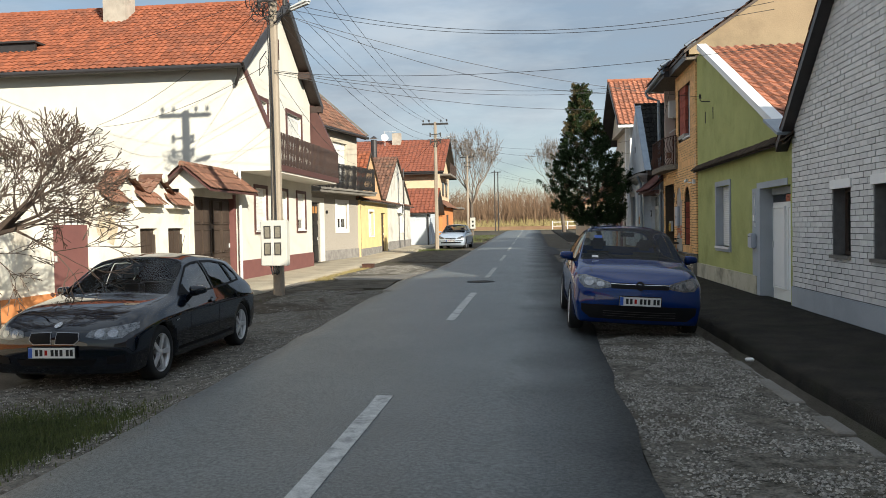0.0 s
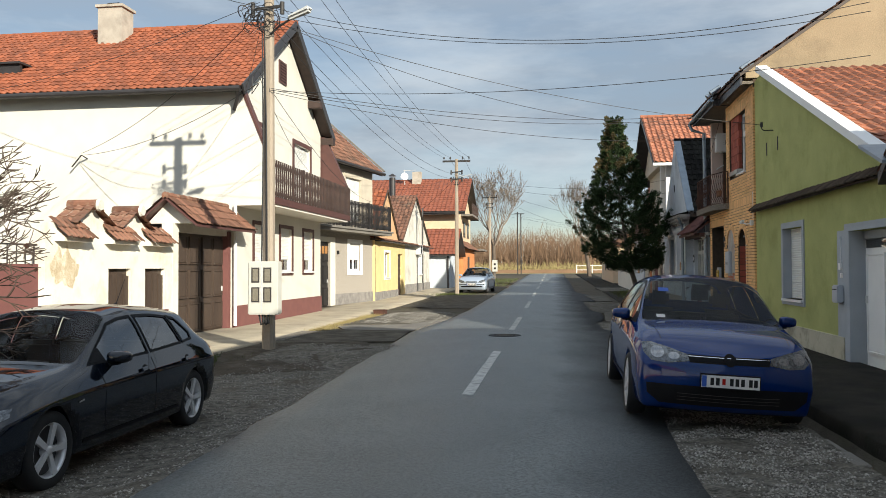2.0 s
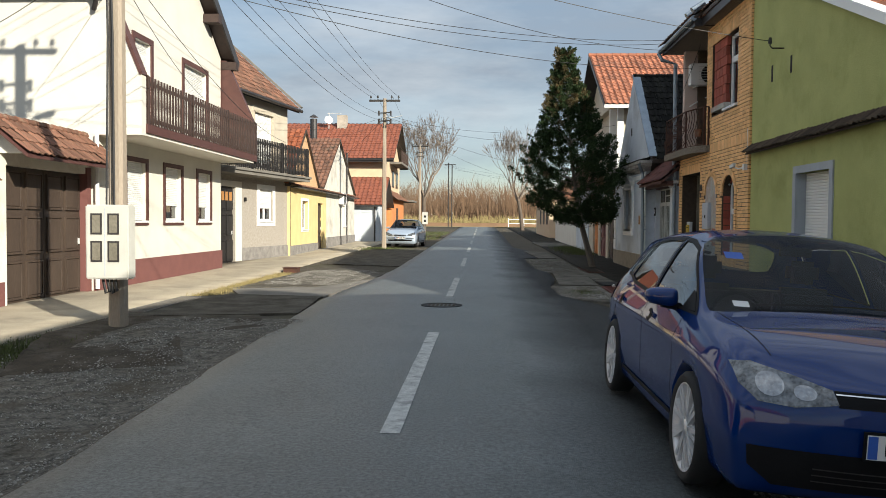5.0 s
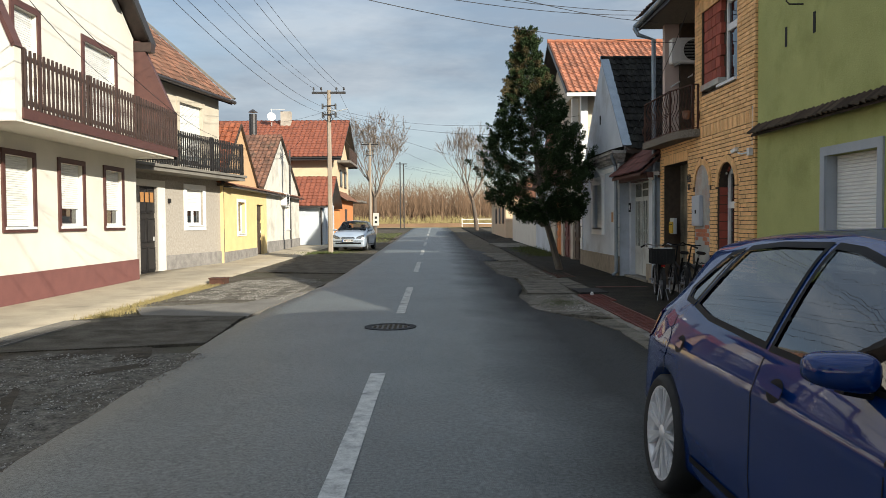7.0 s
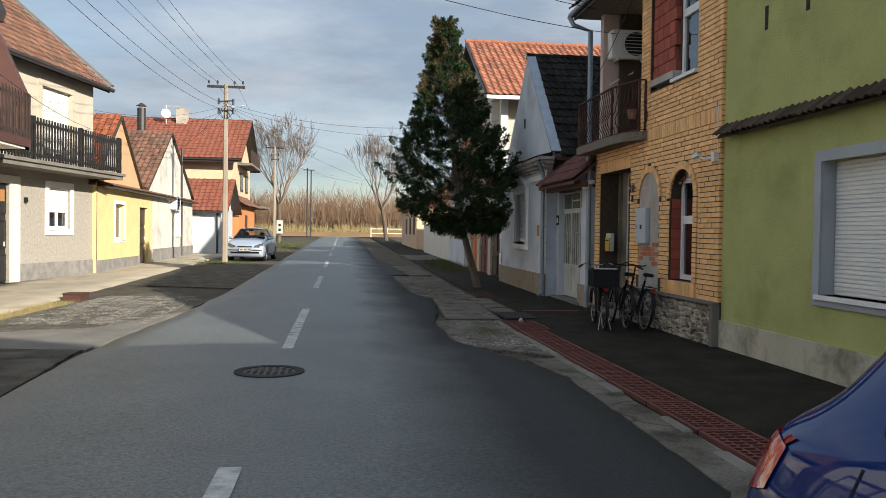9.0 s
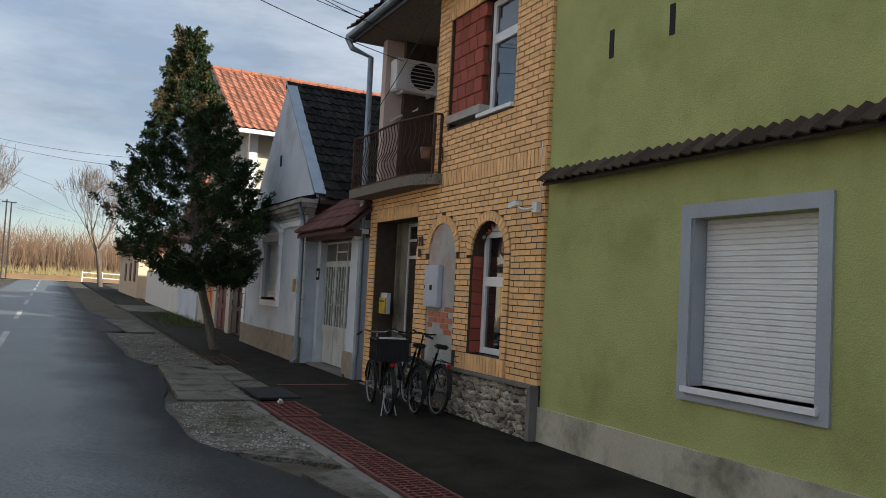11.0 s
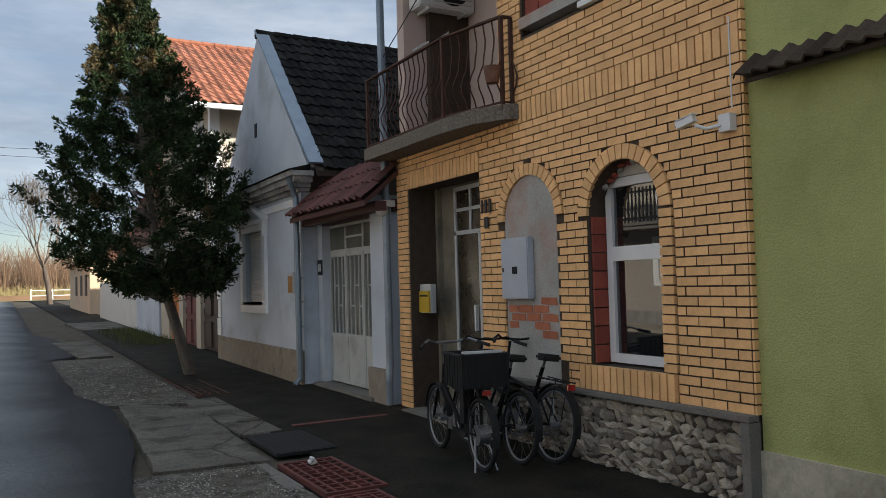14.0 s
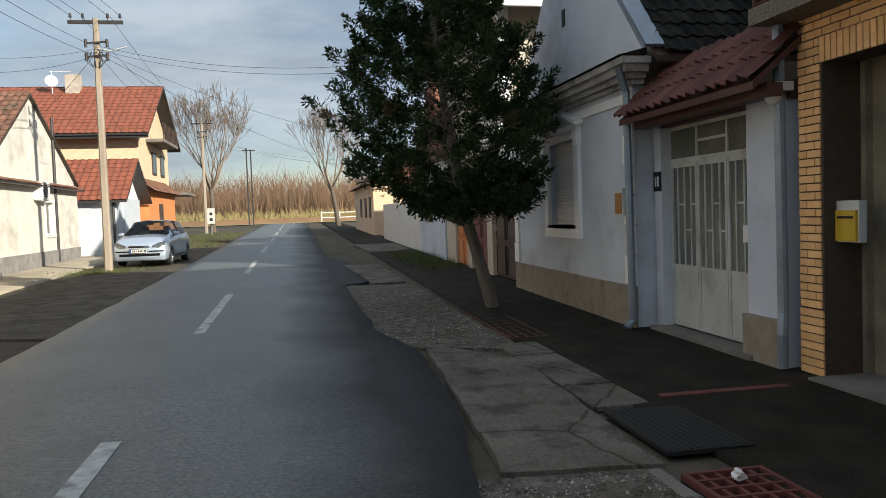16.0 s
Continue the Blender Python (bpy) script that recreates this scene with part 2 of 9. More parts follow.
M["pave_left"] = mat("pave_left", (0.44, 0.38, 0.28), (0.31, 0.265, 0.195), 0.93, 1.4, 60, 0.5, 0.012, stain=(0.20, 0.17, 0.13), stain_scale=0.8, stain_amt=0.7)
M["concrete_pole"] = mat("concrete_pole", (0.38, 0.32, 0.25), (0.27, 0.22, 0.17), 0.92, 3, 60, 0.4, 0.01, stretch=(1, 1, 0.2))
M["tile_red"] = mat("tile_red", (0.33, 0.098, 0.042), (0.19, 0.056, 0.026), 0.85, 6, 60, 0.3, rand=0.25, island=True, stain=(0.14, 0.06, 0.04), stain_scale=0.8, stain_amt=0.5)
M["tile_bright"] = mat("tile_bright", (0.27, 0.082, 0.042), (0.19, 0.056, 0.030), 0.7, 6, 60, 0.2, rand=0.12, island=True)
M["tile_orange"] = mat("tile_orange", (0.40, 0.155, 0.085), (0.25, 0.092, 0.052), 0.88, 6, 60, 0.3, rand=0.3, island=True, stain=(0.17, 0.085, 0.06), stain_scale=0.9, stain_amt=0.5)
M["tile_old"] = mat("tile_old", (0.22, 0.10, 0.06), (0.11, 0.06, 0.042), 0.92, 6, 60, 0.5, rand=0.35, island=True, stain=(0.065, 0.055, 0.04), stain_scale=1.2, stain_amt=0.7)
M["tile_old_p"] = mat("tile_old_p", (0.24, 0.105, 0.062), (0.12, 0.062, 0.042), 0.92, 6, 60, 0.5, rand=0.35, stain=(0.25, 0.20, 0.14), stain_scale=7, stain_amt=0.65)
M["tile_dark_p"] = mat("tile_dark_p", (0.085, 0.060, 0.045), (0.045, 0.034, 0.026), 0.92, 6, 60, 0.5, rand=0.35, stain=(0.055, 0.055, 0.032), stain_scale=2, stain_amt=0.6, spec=0.15)
M["tile_maroon_p"] = mat("tile_maroon_p", (0.13, 0.042, 0.032), (0.075, 0.028, 0.022), 0.85, 6, 60, 0.4, rand=0.3)
M["tile_black"] = mat("tile_black", (0.017, 0.016, 0.015), (0.007, 0.007, 0.006), 0.95, 8, 60, 0.6, rand=0.4, island=True, stain=(0.045, 0.045, 0.035), stain_scale=3, stain_amt=0.5, spec=0.15)
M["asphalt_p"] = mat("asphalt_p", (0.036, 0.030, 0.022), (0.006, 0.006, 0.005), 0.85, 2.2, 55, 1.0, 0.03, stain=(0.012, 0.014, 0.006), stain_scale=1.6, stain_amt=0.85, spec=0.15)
M["asphalt_old"] = mat("asphalt_old", (0.135, 0.122, 0.098), (0.050, 0.043, 0.033), 0.93, 2.4, 45, 1.0, 0.03, stain=(0.036, 0.030, 0.022), stain_scale=1.7, stain_amt=0.85, spec=0.15)
M["asphalt_new"] = mat("asphalt_new", (0.040, 0.042, 0.045), (0.028, 0.030, 0.032), 0.8, 2.0, 140, 0.6, 0.01, spec=0.15)
M["verge"] = mat("verge", (0.125, 0.108, 0.085), (0.068, 0.058, 0.045), 0.95, 3.0, 60, 1.0, 0.04, stain=(0.06, 0.065, 0.03), stain_scale=0.5, stain_amt=0.6, spec=0.15)
M["gravel"] = mat("gravel", (0.215, 0.195, 0.165), (0.040, 0.038, 0.030), 0.95, 9.0, 38, 1.0, 0.06, stain=(0.085, 0.070, 0.048), stain_scale=0.9, stain_amt=0.75, spec=0.15)


def dirty_slab():
    """Old concrete: patchy, cracked, with dark dirt in the cracks."""
    m = mat("old_slab", (0.175, 0.16, 0.135), (0.075, 0.067, 0.053), 0.9, 1.8, 35, 1.0, 0.02, spec=0.2, stain=(0.030, 0.028, 0.020), stain_scale=2.2, stain_amt=0.9)
    n, l = m.node_tree.nodes, m.node_tree.links
    b = n["Principled BSDF"]
    src = b.inputs["Base Color"].links[0].from_socket
    co, vo, nz, ad, rp, mx = n.new("ShaderNodeTexCoord"), n.new("ShaderNodeTexVoronoi"), n.new("ShaderNodeTexNoise"), n.new("ShaderNodeMix"), n.new("ShaderNodeValToRGB"), n.new("ShaderNodeMix")
    vo.feature = "DISTANCE_TO_EDGE"
    vo.inputs["Scale"].default_value, nz.inputs["Scale"].default_value, nz.inputs["Detail"].default_value = 0.42, 2.5, 8
    ad.data_type = "RGBA"
    ad.inputs["Factor"].default_value = 0.16
    l.new(co.outputs["Object"], nz.inputs["Vector"])
    l.new(co.outputs["Object"], ad.inputs["A"])
    l.new(nz.outputs["Color"], ad.inputs["B"])
    l.new(ad.outputs["Result"], vo.inputs["Vector"])
    rp.color_ramp.elements[0].position, rp.color_ramp.elements[0].color = 0.001, (0.4, 0.4, 0.36, 1)
    rp.color_ramp.elements[1].position, rp.color_ramp.elements[1].color = 0.008, (1, 1, 1, 1)
    l.new(vo.outputs["Distance"], rp.inputs["Fac"])
    mx.data_type, mx.blend_type = "RGBA", "MULTIPLY"
    mx.inputs["Factor"].default_value = 1.0
    l.new(src, mx.inputs["A"])
    l.new(rp.outputs["Color"], mx.inputs["B"])
    l.new(mx.outputs["Result"], b.inputs["Base Color"])
    return m


M["old_slab"] = dirty_slab()
M["entry_plaster"] = mat("entry_plaster", (0.30, 0.26, 0.19), (0.17, 0.15, 0.11), 0.92, 3, 60, 0.4, stain=(0.08, 0.07, 0.05), stain_scale=2, stain_amt=0.6)
M["door_glass"] = mat("door_glass", (0.055, 0.045, 0.03), (0.03, 0.025, 0.018), 0.18, 3, 40, 0.1)
M["gate_paint"] = mat("gate_paint", (0.54, 0.55, 0.52), (0.43, 0.44, 0.41), 0.6, 3, 60, 0.2, stain=(0.2, 0.18, 0.13), stain_scale=2, stain_amt=0.5)
M["pebble"] = mat("pebble", (0.33, 0.315, 0.28), (0.18, 0.165, 0.145), 0.9, 20.0, 90, 0.3, 0.01, rand=0.5, island=True, spec=0.15)
M["paint_line"] = mat("paint_line", (0.56, 0.56, 0.53), (0.30, 0.30, 0.285), 0.8, 9, 110, 0.3, 0.005, stain=(0.12, 0.12, 0.12), stain_scale=5, stain_amt=0.8)
M["iron"] = mat("iron", (0.065, 0.062, 0.06), (0.035, 0.033, 0.032), 0.6, 8, 60, 0.3, metal=0.5)
M["grate_red"] = mat("grate_red", (0.16, 0.042, 0.032), (0.09, 0.028, 0.022), 0.75, 8, 60, 0.3)
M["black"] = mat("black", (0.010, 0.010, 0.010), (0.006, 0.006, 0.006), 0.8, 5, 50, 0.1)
M["wire"] = mat("wire", (0.018, 0.018, 0.02), (0.012, 0.012, 0.013), 0.6, 5, 50, 0)
M["bark"] = mat("bark", (0.16, 0.125, 0.095), (0.075, 0.058, 0.045), 0.95, 6, 40, 0.8, 0.02, stretch=(1, 1, 0.25))
M["bark_thuja"] = mat("bark_thuja", (0.21, 0.18, 0.145), (0.12, 0.10, 0.08), 0.95, 9, 60, 0.9, 0.02, stretch=(1, 1, 0.15))
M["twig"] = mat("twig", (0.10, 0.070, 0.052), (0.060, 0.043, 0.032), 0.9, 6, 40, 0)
# paler copy of twig: the far crowns' sunlit look is in the colour
M["twig_far_pale"] = mat("twig_far_pale", (0.27, 0.21, 0.16), (0.19, 0.145, 0.11), 0.9, 6, 40, 0)
M["leaf"] = mat("leaf", (0.050, 0.080, 0.030), (0.020, 0.036, 0.014), 0.85, 3, 40, 0, spec=0.2, rand=0.35, island=True)
M["leaf_gold"] = mat("leaf_gold", (0.12, 0.085, 0.03), (0.06, 0.055, 0.02), 0.75, 3, 40, 0, rand=0.4, island=True)
M["scrub"] = mat("scrub", (0.2, 0.125, 0.075), (0.11, 0.068, 0.042), 0.95, 0.3, 40, 0, rand=0.4, island=True)
M["grass"] = mat("grass", (0.095, 0.115, 0.030), (0.055, 0.07, 0.02), 0.9, 2, 40, 0, rand=0.4, island=True)
M["dry_grass"] = mat("dry_grass", (0.33, 0.27, 0.12), (0.24, 0.19, 0.08), 0.95, 0.4, 20, 0.4, 0.05)
M["hill"] = mat("hill", (0.17, 0.13, 0.10), (0.11, 0.09, 0.075), 0.95, 0.02, 0.6, 0.3, 1.0)
M["win_glass"] = glass_mat("win_glass", (0.02, 0.022, 0.025), 0.35, 0.0, 2.5)
M["frosted"] = mat("frosted", (0.15, 0.16, 0.135), (0.09, 0.095, 0.08), 0.25, 2, 40, 0.1, stain=(0.20, 0.19, 0.15), stain_scale=1.5, stain_amt=0.6)
M["frosted_dark"] = mat("frosted_dark", (0.22, 0.20, 0.16), (0.14, 0.13, 0.10), 0.2, 2, 40, 0.1)
M["soil"] = mat("soil", (0.085, 0.070, 0.052), (0.040, 0.033, 0.025), 0.97, 5, 50, 1.0, 0.04, stain=(0.16, 0.145, 0.12), stain_scale=1.4, stain_amt=0.7, spec=0.15)
M["yellow_box"] = mat("yellow_box", (0.60, 0.40, 0.03), (0.52, 0.34, 0.025), 0.5, 5, 60, 0.05)
M["wood_box"] = mat("wood_box", (0.40, 0.20, 0.07), (0.33, 0.16, 0.055), 0.6, 5, 60, 0.1)
M["rust"] = mat("rust", (0.10, 0.040, 0.024), (0.05, 0.024, 0.016), 0.85, 6, 60, 0.4)
M["curtain"] = mat("curtain", (0.42, 0.40, 0.36), (0.34, 0.32, 0.29), 0.95, 4, 60, 0.1)


# ---- mesh helpers ----
def zg(y):
    """The street's level: flat at first, then gently rising."""
    return 0.04 * math.log1p(math.exp(min(40, (min(y, 110) - 31) / 4)))


def box(bm, x0, x1, y0, y1, z0, z1):
    v = [bm.verts.new((x, y, z)) for x in (min(x0, x1), max(x0, x1)) for y in (min(y0, y1), max(y0, y1)) for z in (min(z0, z1), max(z0, z1))]
    for f in ((0, 1, 3, 2), (4, 6, 7, 5), (0, 4, 5, 1), (2, 3, 7, 6), (0, 2, 6, 4), (1, 5, 7, 3)):
        bm.faces.new([v[i] for i in f])
    return v


def prism(bm, pts, a, b, axis="x"):
    """A flat outline drawn in the two other axes, from a to b along axis."""
    def at(p, q):
        return {"x": (q, p[0], p[1]), "y": (p[0], q, p[1]), "z": (p[0], p[1], q)}[axis]
    v0, v1 = [bm.verts.new(at(p, a)) for p in pts], [bm.verts.new(at(p, b)) for p in pts]
    bm.faces.new(v0), bm.faces.new(v1[::-1])
    for i in range(len(pts)):
        j = (i + 1) % len(pts)
        bm.faces.new((v0[j], v0[i], v1[i], v1[j]))


def tube(bm, p, q, r0, r1=None, n=8, cap=True):
    p, q = Vector(p), Vector(q)
    r1 = r0 if r1 is None else r1
    d = (q - p).normalized()
    a = d.orthogonal().normalized()
    b = d.cross(a)
    rings = []
    for c, r in ((p, r0), (q, r1)):
        rings.append([bm.verts.new(c + (a * math.cos(2 * math.pi * i / n) + b * math.sin(2 * math.pi * i / n)) * r) for i in range(n)])
    for i in range(n):
        j = (i + 1) % n
        bm.faces.new((rings[0][i], rings[0][j], rings[1][j], rings[1][i]))
    if cap:
        bm.faces.new(rings[0][::-1]), bm.faces.new(rings[1])


def path_tube(bm, pts, r, n=6):
    """One round tube along a bent line."""
    pts = [Vector(p) for p in pts]
    rings, a = [], None
    for k, p in enumerate(pts):
        d = (pts[min(k + 1, len(pts) - 1)] - pts[max(k - 1, 0)]).normalized()
        a = d.orthogonal().normalized() if a is None else (a - d * a.dot(d)).normalized()
        b = d.cross(a)
        rings.append([bm.verts.new(p + (a * math.cos(2 * math.pi * i / n) + b * math.sin(2 * math.pi * i / n)) * r) for i in range(n)])
    for p, q in zip(rings[:-1], rings[1:]):
        for i in range(n):
            bm.faces.new((p[i], p[(i + 1) % n], q[(i + 1) % n], q[i]))
    bm.faces.new(rings[0][::-1]), bm.faces.new(rings[-1])


def rod(bm, p, q, w, h):
    """A square bar from p to q."""
    p, q = Vector(p), Vector(q)
    d = (q - p).normalized()
    s = d.cross(Vector((0, 0, 1)))
    s = s.normalized() if s.length > 1e-4 else Vector((0, 1, 0))
    u = s.cross(d)
    v = []
    for c in (p, q):
        v.append([bm.verts.new(c + s * (w / 2 * i) + u * (h / 2 * j)) for i, j in ((-1, -1), (1, -1), (1, 1), (-1, 1))])
    for i in range(4):
        j = (i + 1) % 4
        bm.faces.new((v[0][i], v[0][j], v[1][j], v[1][i]))
    bm.faces.new(v[0][::-1]), bm.faces.new(v[1])


def facade(bm, x_front, x_back, y0, y1, z0, z1, holes=()):
    """A wall in the plane of the street with openings (y0, y1, z0, z1) right through it."""
    ys = sorted({y0, y1, *[h[0] for h in holes], *[h[1] for h in holes]})
    zs = sorted({z0, z1, *[h[2] for h in holes], *[h[3] for h in holes]})
    ys, zs = [v for v in ys if y0 <= v <= y1], [v for v in zs if z0 <= v <= z1]

    def solid(i, j):
        if not (0 <= i < len(ys) - 1 and 0 <= j < len(zs) - 1):
            return False
        cy, cz = (ys[i] + ys[i + 1]) / 2, (zs[j] + zs[j + 1]) / 2
        return not any(h[0] < cy < h[1] and h[2] < cz < h[3] for h in holes)
    vs = {}

    def v(i, j, s):
        if (i, j, s) not in vs:
            vs[i, j, s] = bm.verts.new((x_front if s == 0 else x_back, ys[i], zs[j]))
        return vs[i, j, s]
    for i in range(len(ys) - 1):
        for j in range(len(zs) - 1):
            if not solid(i, j):
                continue
            for s in (0, 1):
                bm.faces.new([v(i, j, s), v(i + 1, j, s), v(i + 1, j + 1, s), v(i, j + 1, s)])
            for di, dj, a, b in ((-1, 0, (i, j), (i, j + 1)), (1, 0, (i + 1, j), (i + 1, j + 1)), (0, -1, (i, j), (i + 1, j)), (0, 1, (i, j + 1), (i + 1, j + 1))):
                if not solid(i + di, j + dj):
                    bm.faces.new([v(*a, 0), v(*b, 0), v(*b, 1), v(*a, 1)])


def thing(name, label, category, at=(0, 0, 0), group="", kind=""):
    ob = new(name)
    ob.location = at
    return tagged(ob, label, category, group, kind)


def link_mesh(name, bm, material, smooth=False):
    me = bpy.data.meshes.new(name)
    bmesh.ops.recalc_face_normals(bm, faces=bm.faces[:])
    bm.to_mesh(me)
    bm.free()
    for m in (material if isinstance(material, (list, tuple)) else [material]):
        me.materials.append(M[m] if isinstance(m, str) else m)
    if smooth:
        me.shade_smooth()
    return new(name, me)


def part(name, bm, material, parent=None, label="", smooth=False):
    """Links a bmesh as one mesh object under a thing or a part."""
    ob = link_mesh(name, bm, material, smooth)
    if parent:
        ob.parent = parent
        if parent.type == "EMPTY":
            ob.matrix_parent_inverse = parent.matrix_basis.inverted()
    return tagged(ob, label)


def boxes(*bs):
    bm = bmesh.new()
    for b in bs:
        box(bm, *b)
    return bm


def parts(name, material, parent, *bs):
    """Several boxes, each a part of its own."""
    return [part(name, boxes(b), material, parent) for b in bs]


def structure(name, bm, material, label, category, smooth=False):
    return tagged(link_mesh(name, bm, material, smooth), label, category, "", "structure")


def data_part(name, verts, faces, material, parent, label="", kind="", smooth=False):
    me = bpy.data.meshes.new(name)
    me.from_pydata([tuple(map(float, v)) for v in verts], [], [tuple(map(int, f)) for f in faces])
    me.materials.append(M[material])
    if smooth:
        me.shade_smooth()
    ob = new(name, me)
    if parent:
        ob.parent = parent
        if parent.type == "EMPTY":
            ob.matrix_parent_inverse = parent.matrix_basis.inverted()
    return tagged(ob, label, "", "", kind)


def tile_shape(w, l, wave=0.03, lift=0.025, n=4):
    """One pantile in its own axes: u across, v up the slope, w out of the roof."""
    us = [i / n for i in range(n + 1)]
    prof = [wave * (0.5 - 0.5 * math.cos(2 * math.pi * u)) if u < 0.5 else wave * (0.5 - 0.5 * math.cos(2 * math.pi * u)) * 0.35 for u in us]
    prof = [wave * math.sin(math.pi * min(1, u / 0.62)) if u < 0.62 else 0.0 for u in us]
    v = [(u * w, 0.0, p + lift) for u, p in zip(us, prof)] + [(u * w, l * 1.12, p) for u, p in zip(us, prof)] + [(u * w, 0.0, p + lift - 0.018) for u, p in zip(us, prof)]
    k = n + 1
    f = [(i, i + 1, i + k + 1, i + k) for i in range(n)] + [(i + 2 * k, i + 2 * k + 1, i + 1, i) for i in range(n)]
    return v, f


def tile_field(name, origin, u, v, width, length, material, parent, tw=0.22, tl=0.34, label="", single=False, wave=0.03, lift=0.025, cut=None, seed=1):
    """Pantiles over a slope from origin, along u and up v; single: every tile an object of its own."""
    rnd = random.Random(seed)
    u, v, o = Vector(u).normalized(), Vector(v).normalized(), Vector(origin)
    w = u.cross(v)
    if w.z < 0:
        w = -w
    nu, nv = max(1, round(width / tw)), max(1, round(length / tl))
    tw, tl = width / nu, length / nv
    sv, sf = tile_shape(tw, tl, wave, lift)
    if single:
        me = bpy.data.meshes.new("tile")
        me.from_pydata([tuple(u * a + v * b + w * c) for a, b, c in sv], [], sf)
        me.materials.append(M[material])
        inv = parent.matrix_basis.inverted() if parent.type == "EMPTY" else Matrix()
        for i in range(nu):
            for j in range(nv):
                ob = new("tile", me)
                ob.parent = parent
                ob.matrix_parent_inverse = inv
                ob.location = o + u * (i * tw + rnd.uniform(-0.006, 0.006)) + v * (j * tl + rnd.uniform(-0.012, 0.012)) + w * rnd.uniform(0, 0.008)
                ob.rotation_euler = (rnd.uniform(-0.02, 0.02), rnd.uniform(-0.02, 0.02), rnd.uniform(-0.03, 0.03))
        return None
    vs, fs = [], []
    for j in range(nv):
        for i in range(nu):
            if cut and not cut((i + 0.5) * tw, (j + 0.5) * tl):
                continue
            b = len(vs)
            du, dv, dw = rnd.uniform(-0.006, 0.006), rnd.uniform(-0.015, 0.015), rnd.uniform(0, 0.008)
            for a, c, e in sv:
                vs.append(o + u * (i * tw + a + du) + v * (j * tl + c + dv) + w * (e + dw))
            fs += [tuple(k + b for k in f) for f in sf]
    return data_part(name, vs, fs, material, parent, label, "stuff")


def ridge_tiles(p, q, material, parent, r=0.09, step=0.36):
    """Half-round ridge tiles from p to q."""
    p, q = Vector(p), Vector(q)
    n = max(1, round((q - p).length / step))
    for i in range(n):
        bm = bmesh.new()
        a, b = p.lerp(q, i / n), p.lerp(q, (i + 1.12) / n)
        tube(bm, a, b, r * 1.08, r * 0.9, 8)
        part("ridge_tile", bm, material, parent)


def roof_slab(parent, pts, material="dark_wood", t=0.08, name="roof_deck"):
    """A solid deck under the tiles: four corners, thickness downwards."""
    bm = bmesh.new()
    a = [bm.verts.new(p) for p in pts]
    b = [bm.verts.new((p[0], p[1], p[2] - t)) for p in pts]
    bm.faces.new(a), bm.faces.new(b[::-1])
    for i in range(len(pts)):
        j = (i + 1) % len(pts)
        bm.faces.new((a[j], a[i], b[i], b[j]))
    return part(name, bm, material, parent)


def rect_window(parent, x, side, y0, y1, z0, z1, frame_m="pvc", fw=0.06, deep=0.12, panes=1, split_z=None, shutter=None, sill=True, shutter_m="shutter", curtain=True):
    """A window in an opening of a wall at x; side +1 when the wall looks to +x. shutter: how far down it is let, 0 to 1."""
    xf = x - side * deep
    bm = bmesh.new()
    for b in ((y0, y0 + fw, z0, z1), (y1 - fw, y1, z0, z1), (y0 + fw, y1 - fw, z0, z0 + fw), (y0 + fw, y1 - fw, z1 - fw, z1)):
        box(bm, xf, xf - side * 0.06, b[0], b[1], b[2], b[3])
    win = part("window", bm, frame_m, parent)
    for k in range(1, panes):
        yc = y0 + (y1 - y0) * k / panes
        part("mullion", boxes((xf + side * 0.004, xf - side * 0.05, yc - fw * 0.6, yc + fw * 0.6, z0 + fw, z1 - fw)), frame_m, win)
    if split_z:
        part("transom", boxes((xf + side * 0.006, xf - side * 0.05, y0 + fw, y1 - fw, split_z - fw * 0.8, split_z + fw * 0.8)), frame_m, win)
    part("pane", boxes((xf - side * 0.03, xf - side * 0.036, y0 + fw, y1 - fw, z0 + fw, z1 - fw)), "win_glass", win)
    # flat black plate stands in for the unlit room behind the pane
    part("room_dark_plate", boxes((xf - side * 0.5, xf - side * 0.52, y0 - 0.1, y1 + 0.1, z0 - 0.1, z1 + 0.1)), "black", win)
    if curtain:
        bm = bmesh.new()
        n = 16
        for s in range(n):
            ya, yb = y0 + fw + (y1 - y0 - 2 * fw) * s / n, y0 + fw + (y1 - y0 - 2 * fw) * (s + 1) / n
            box(bm, xf - side * (0.12 + 0.015 * (s % 2)), xf - side * (0.125 + 0.015 * (s % 2)), ya, yb, z0 + (z1 - z0) * 0.45, z1)
        part("curtain", bm, "curtain", win)
    if shutter:
        bm = bmesh.new()
        zb = z1 - (z1 - z0) * shutter
        k = max(3, int((z1 - zb) / 0.045))
        prof = [(xf - side * 0.004, z1), (xf - side * 0.004, zb)]
        for i in range(k):
            a, b = zb + (z1 - zb) * i / k, zb + (z1 - zb) * (i + 1) / k
            prof += [(xf + side * 0.004, a), (xf + side * 0.018, a + (b - a) * 0.2), (xf + side * 0.018, a + (b - a) * 0.8)]
        prism(bm, prof + [(xf + side * 0.004, z1)], y0 + 0.02, y1 - 0.02, "y")
        part("shutter", bm, shutter_m, win)
    if sill:
        part("window_sill", boxes((x - side * deep, x + side * 0.06, y0 - 0.04, y1 + 0.04, z0 - 0.05, z0)), frame_m if frame_m != "dark_wood" else "concrete", win)
    return win


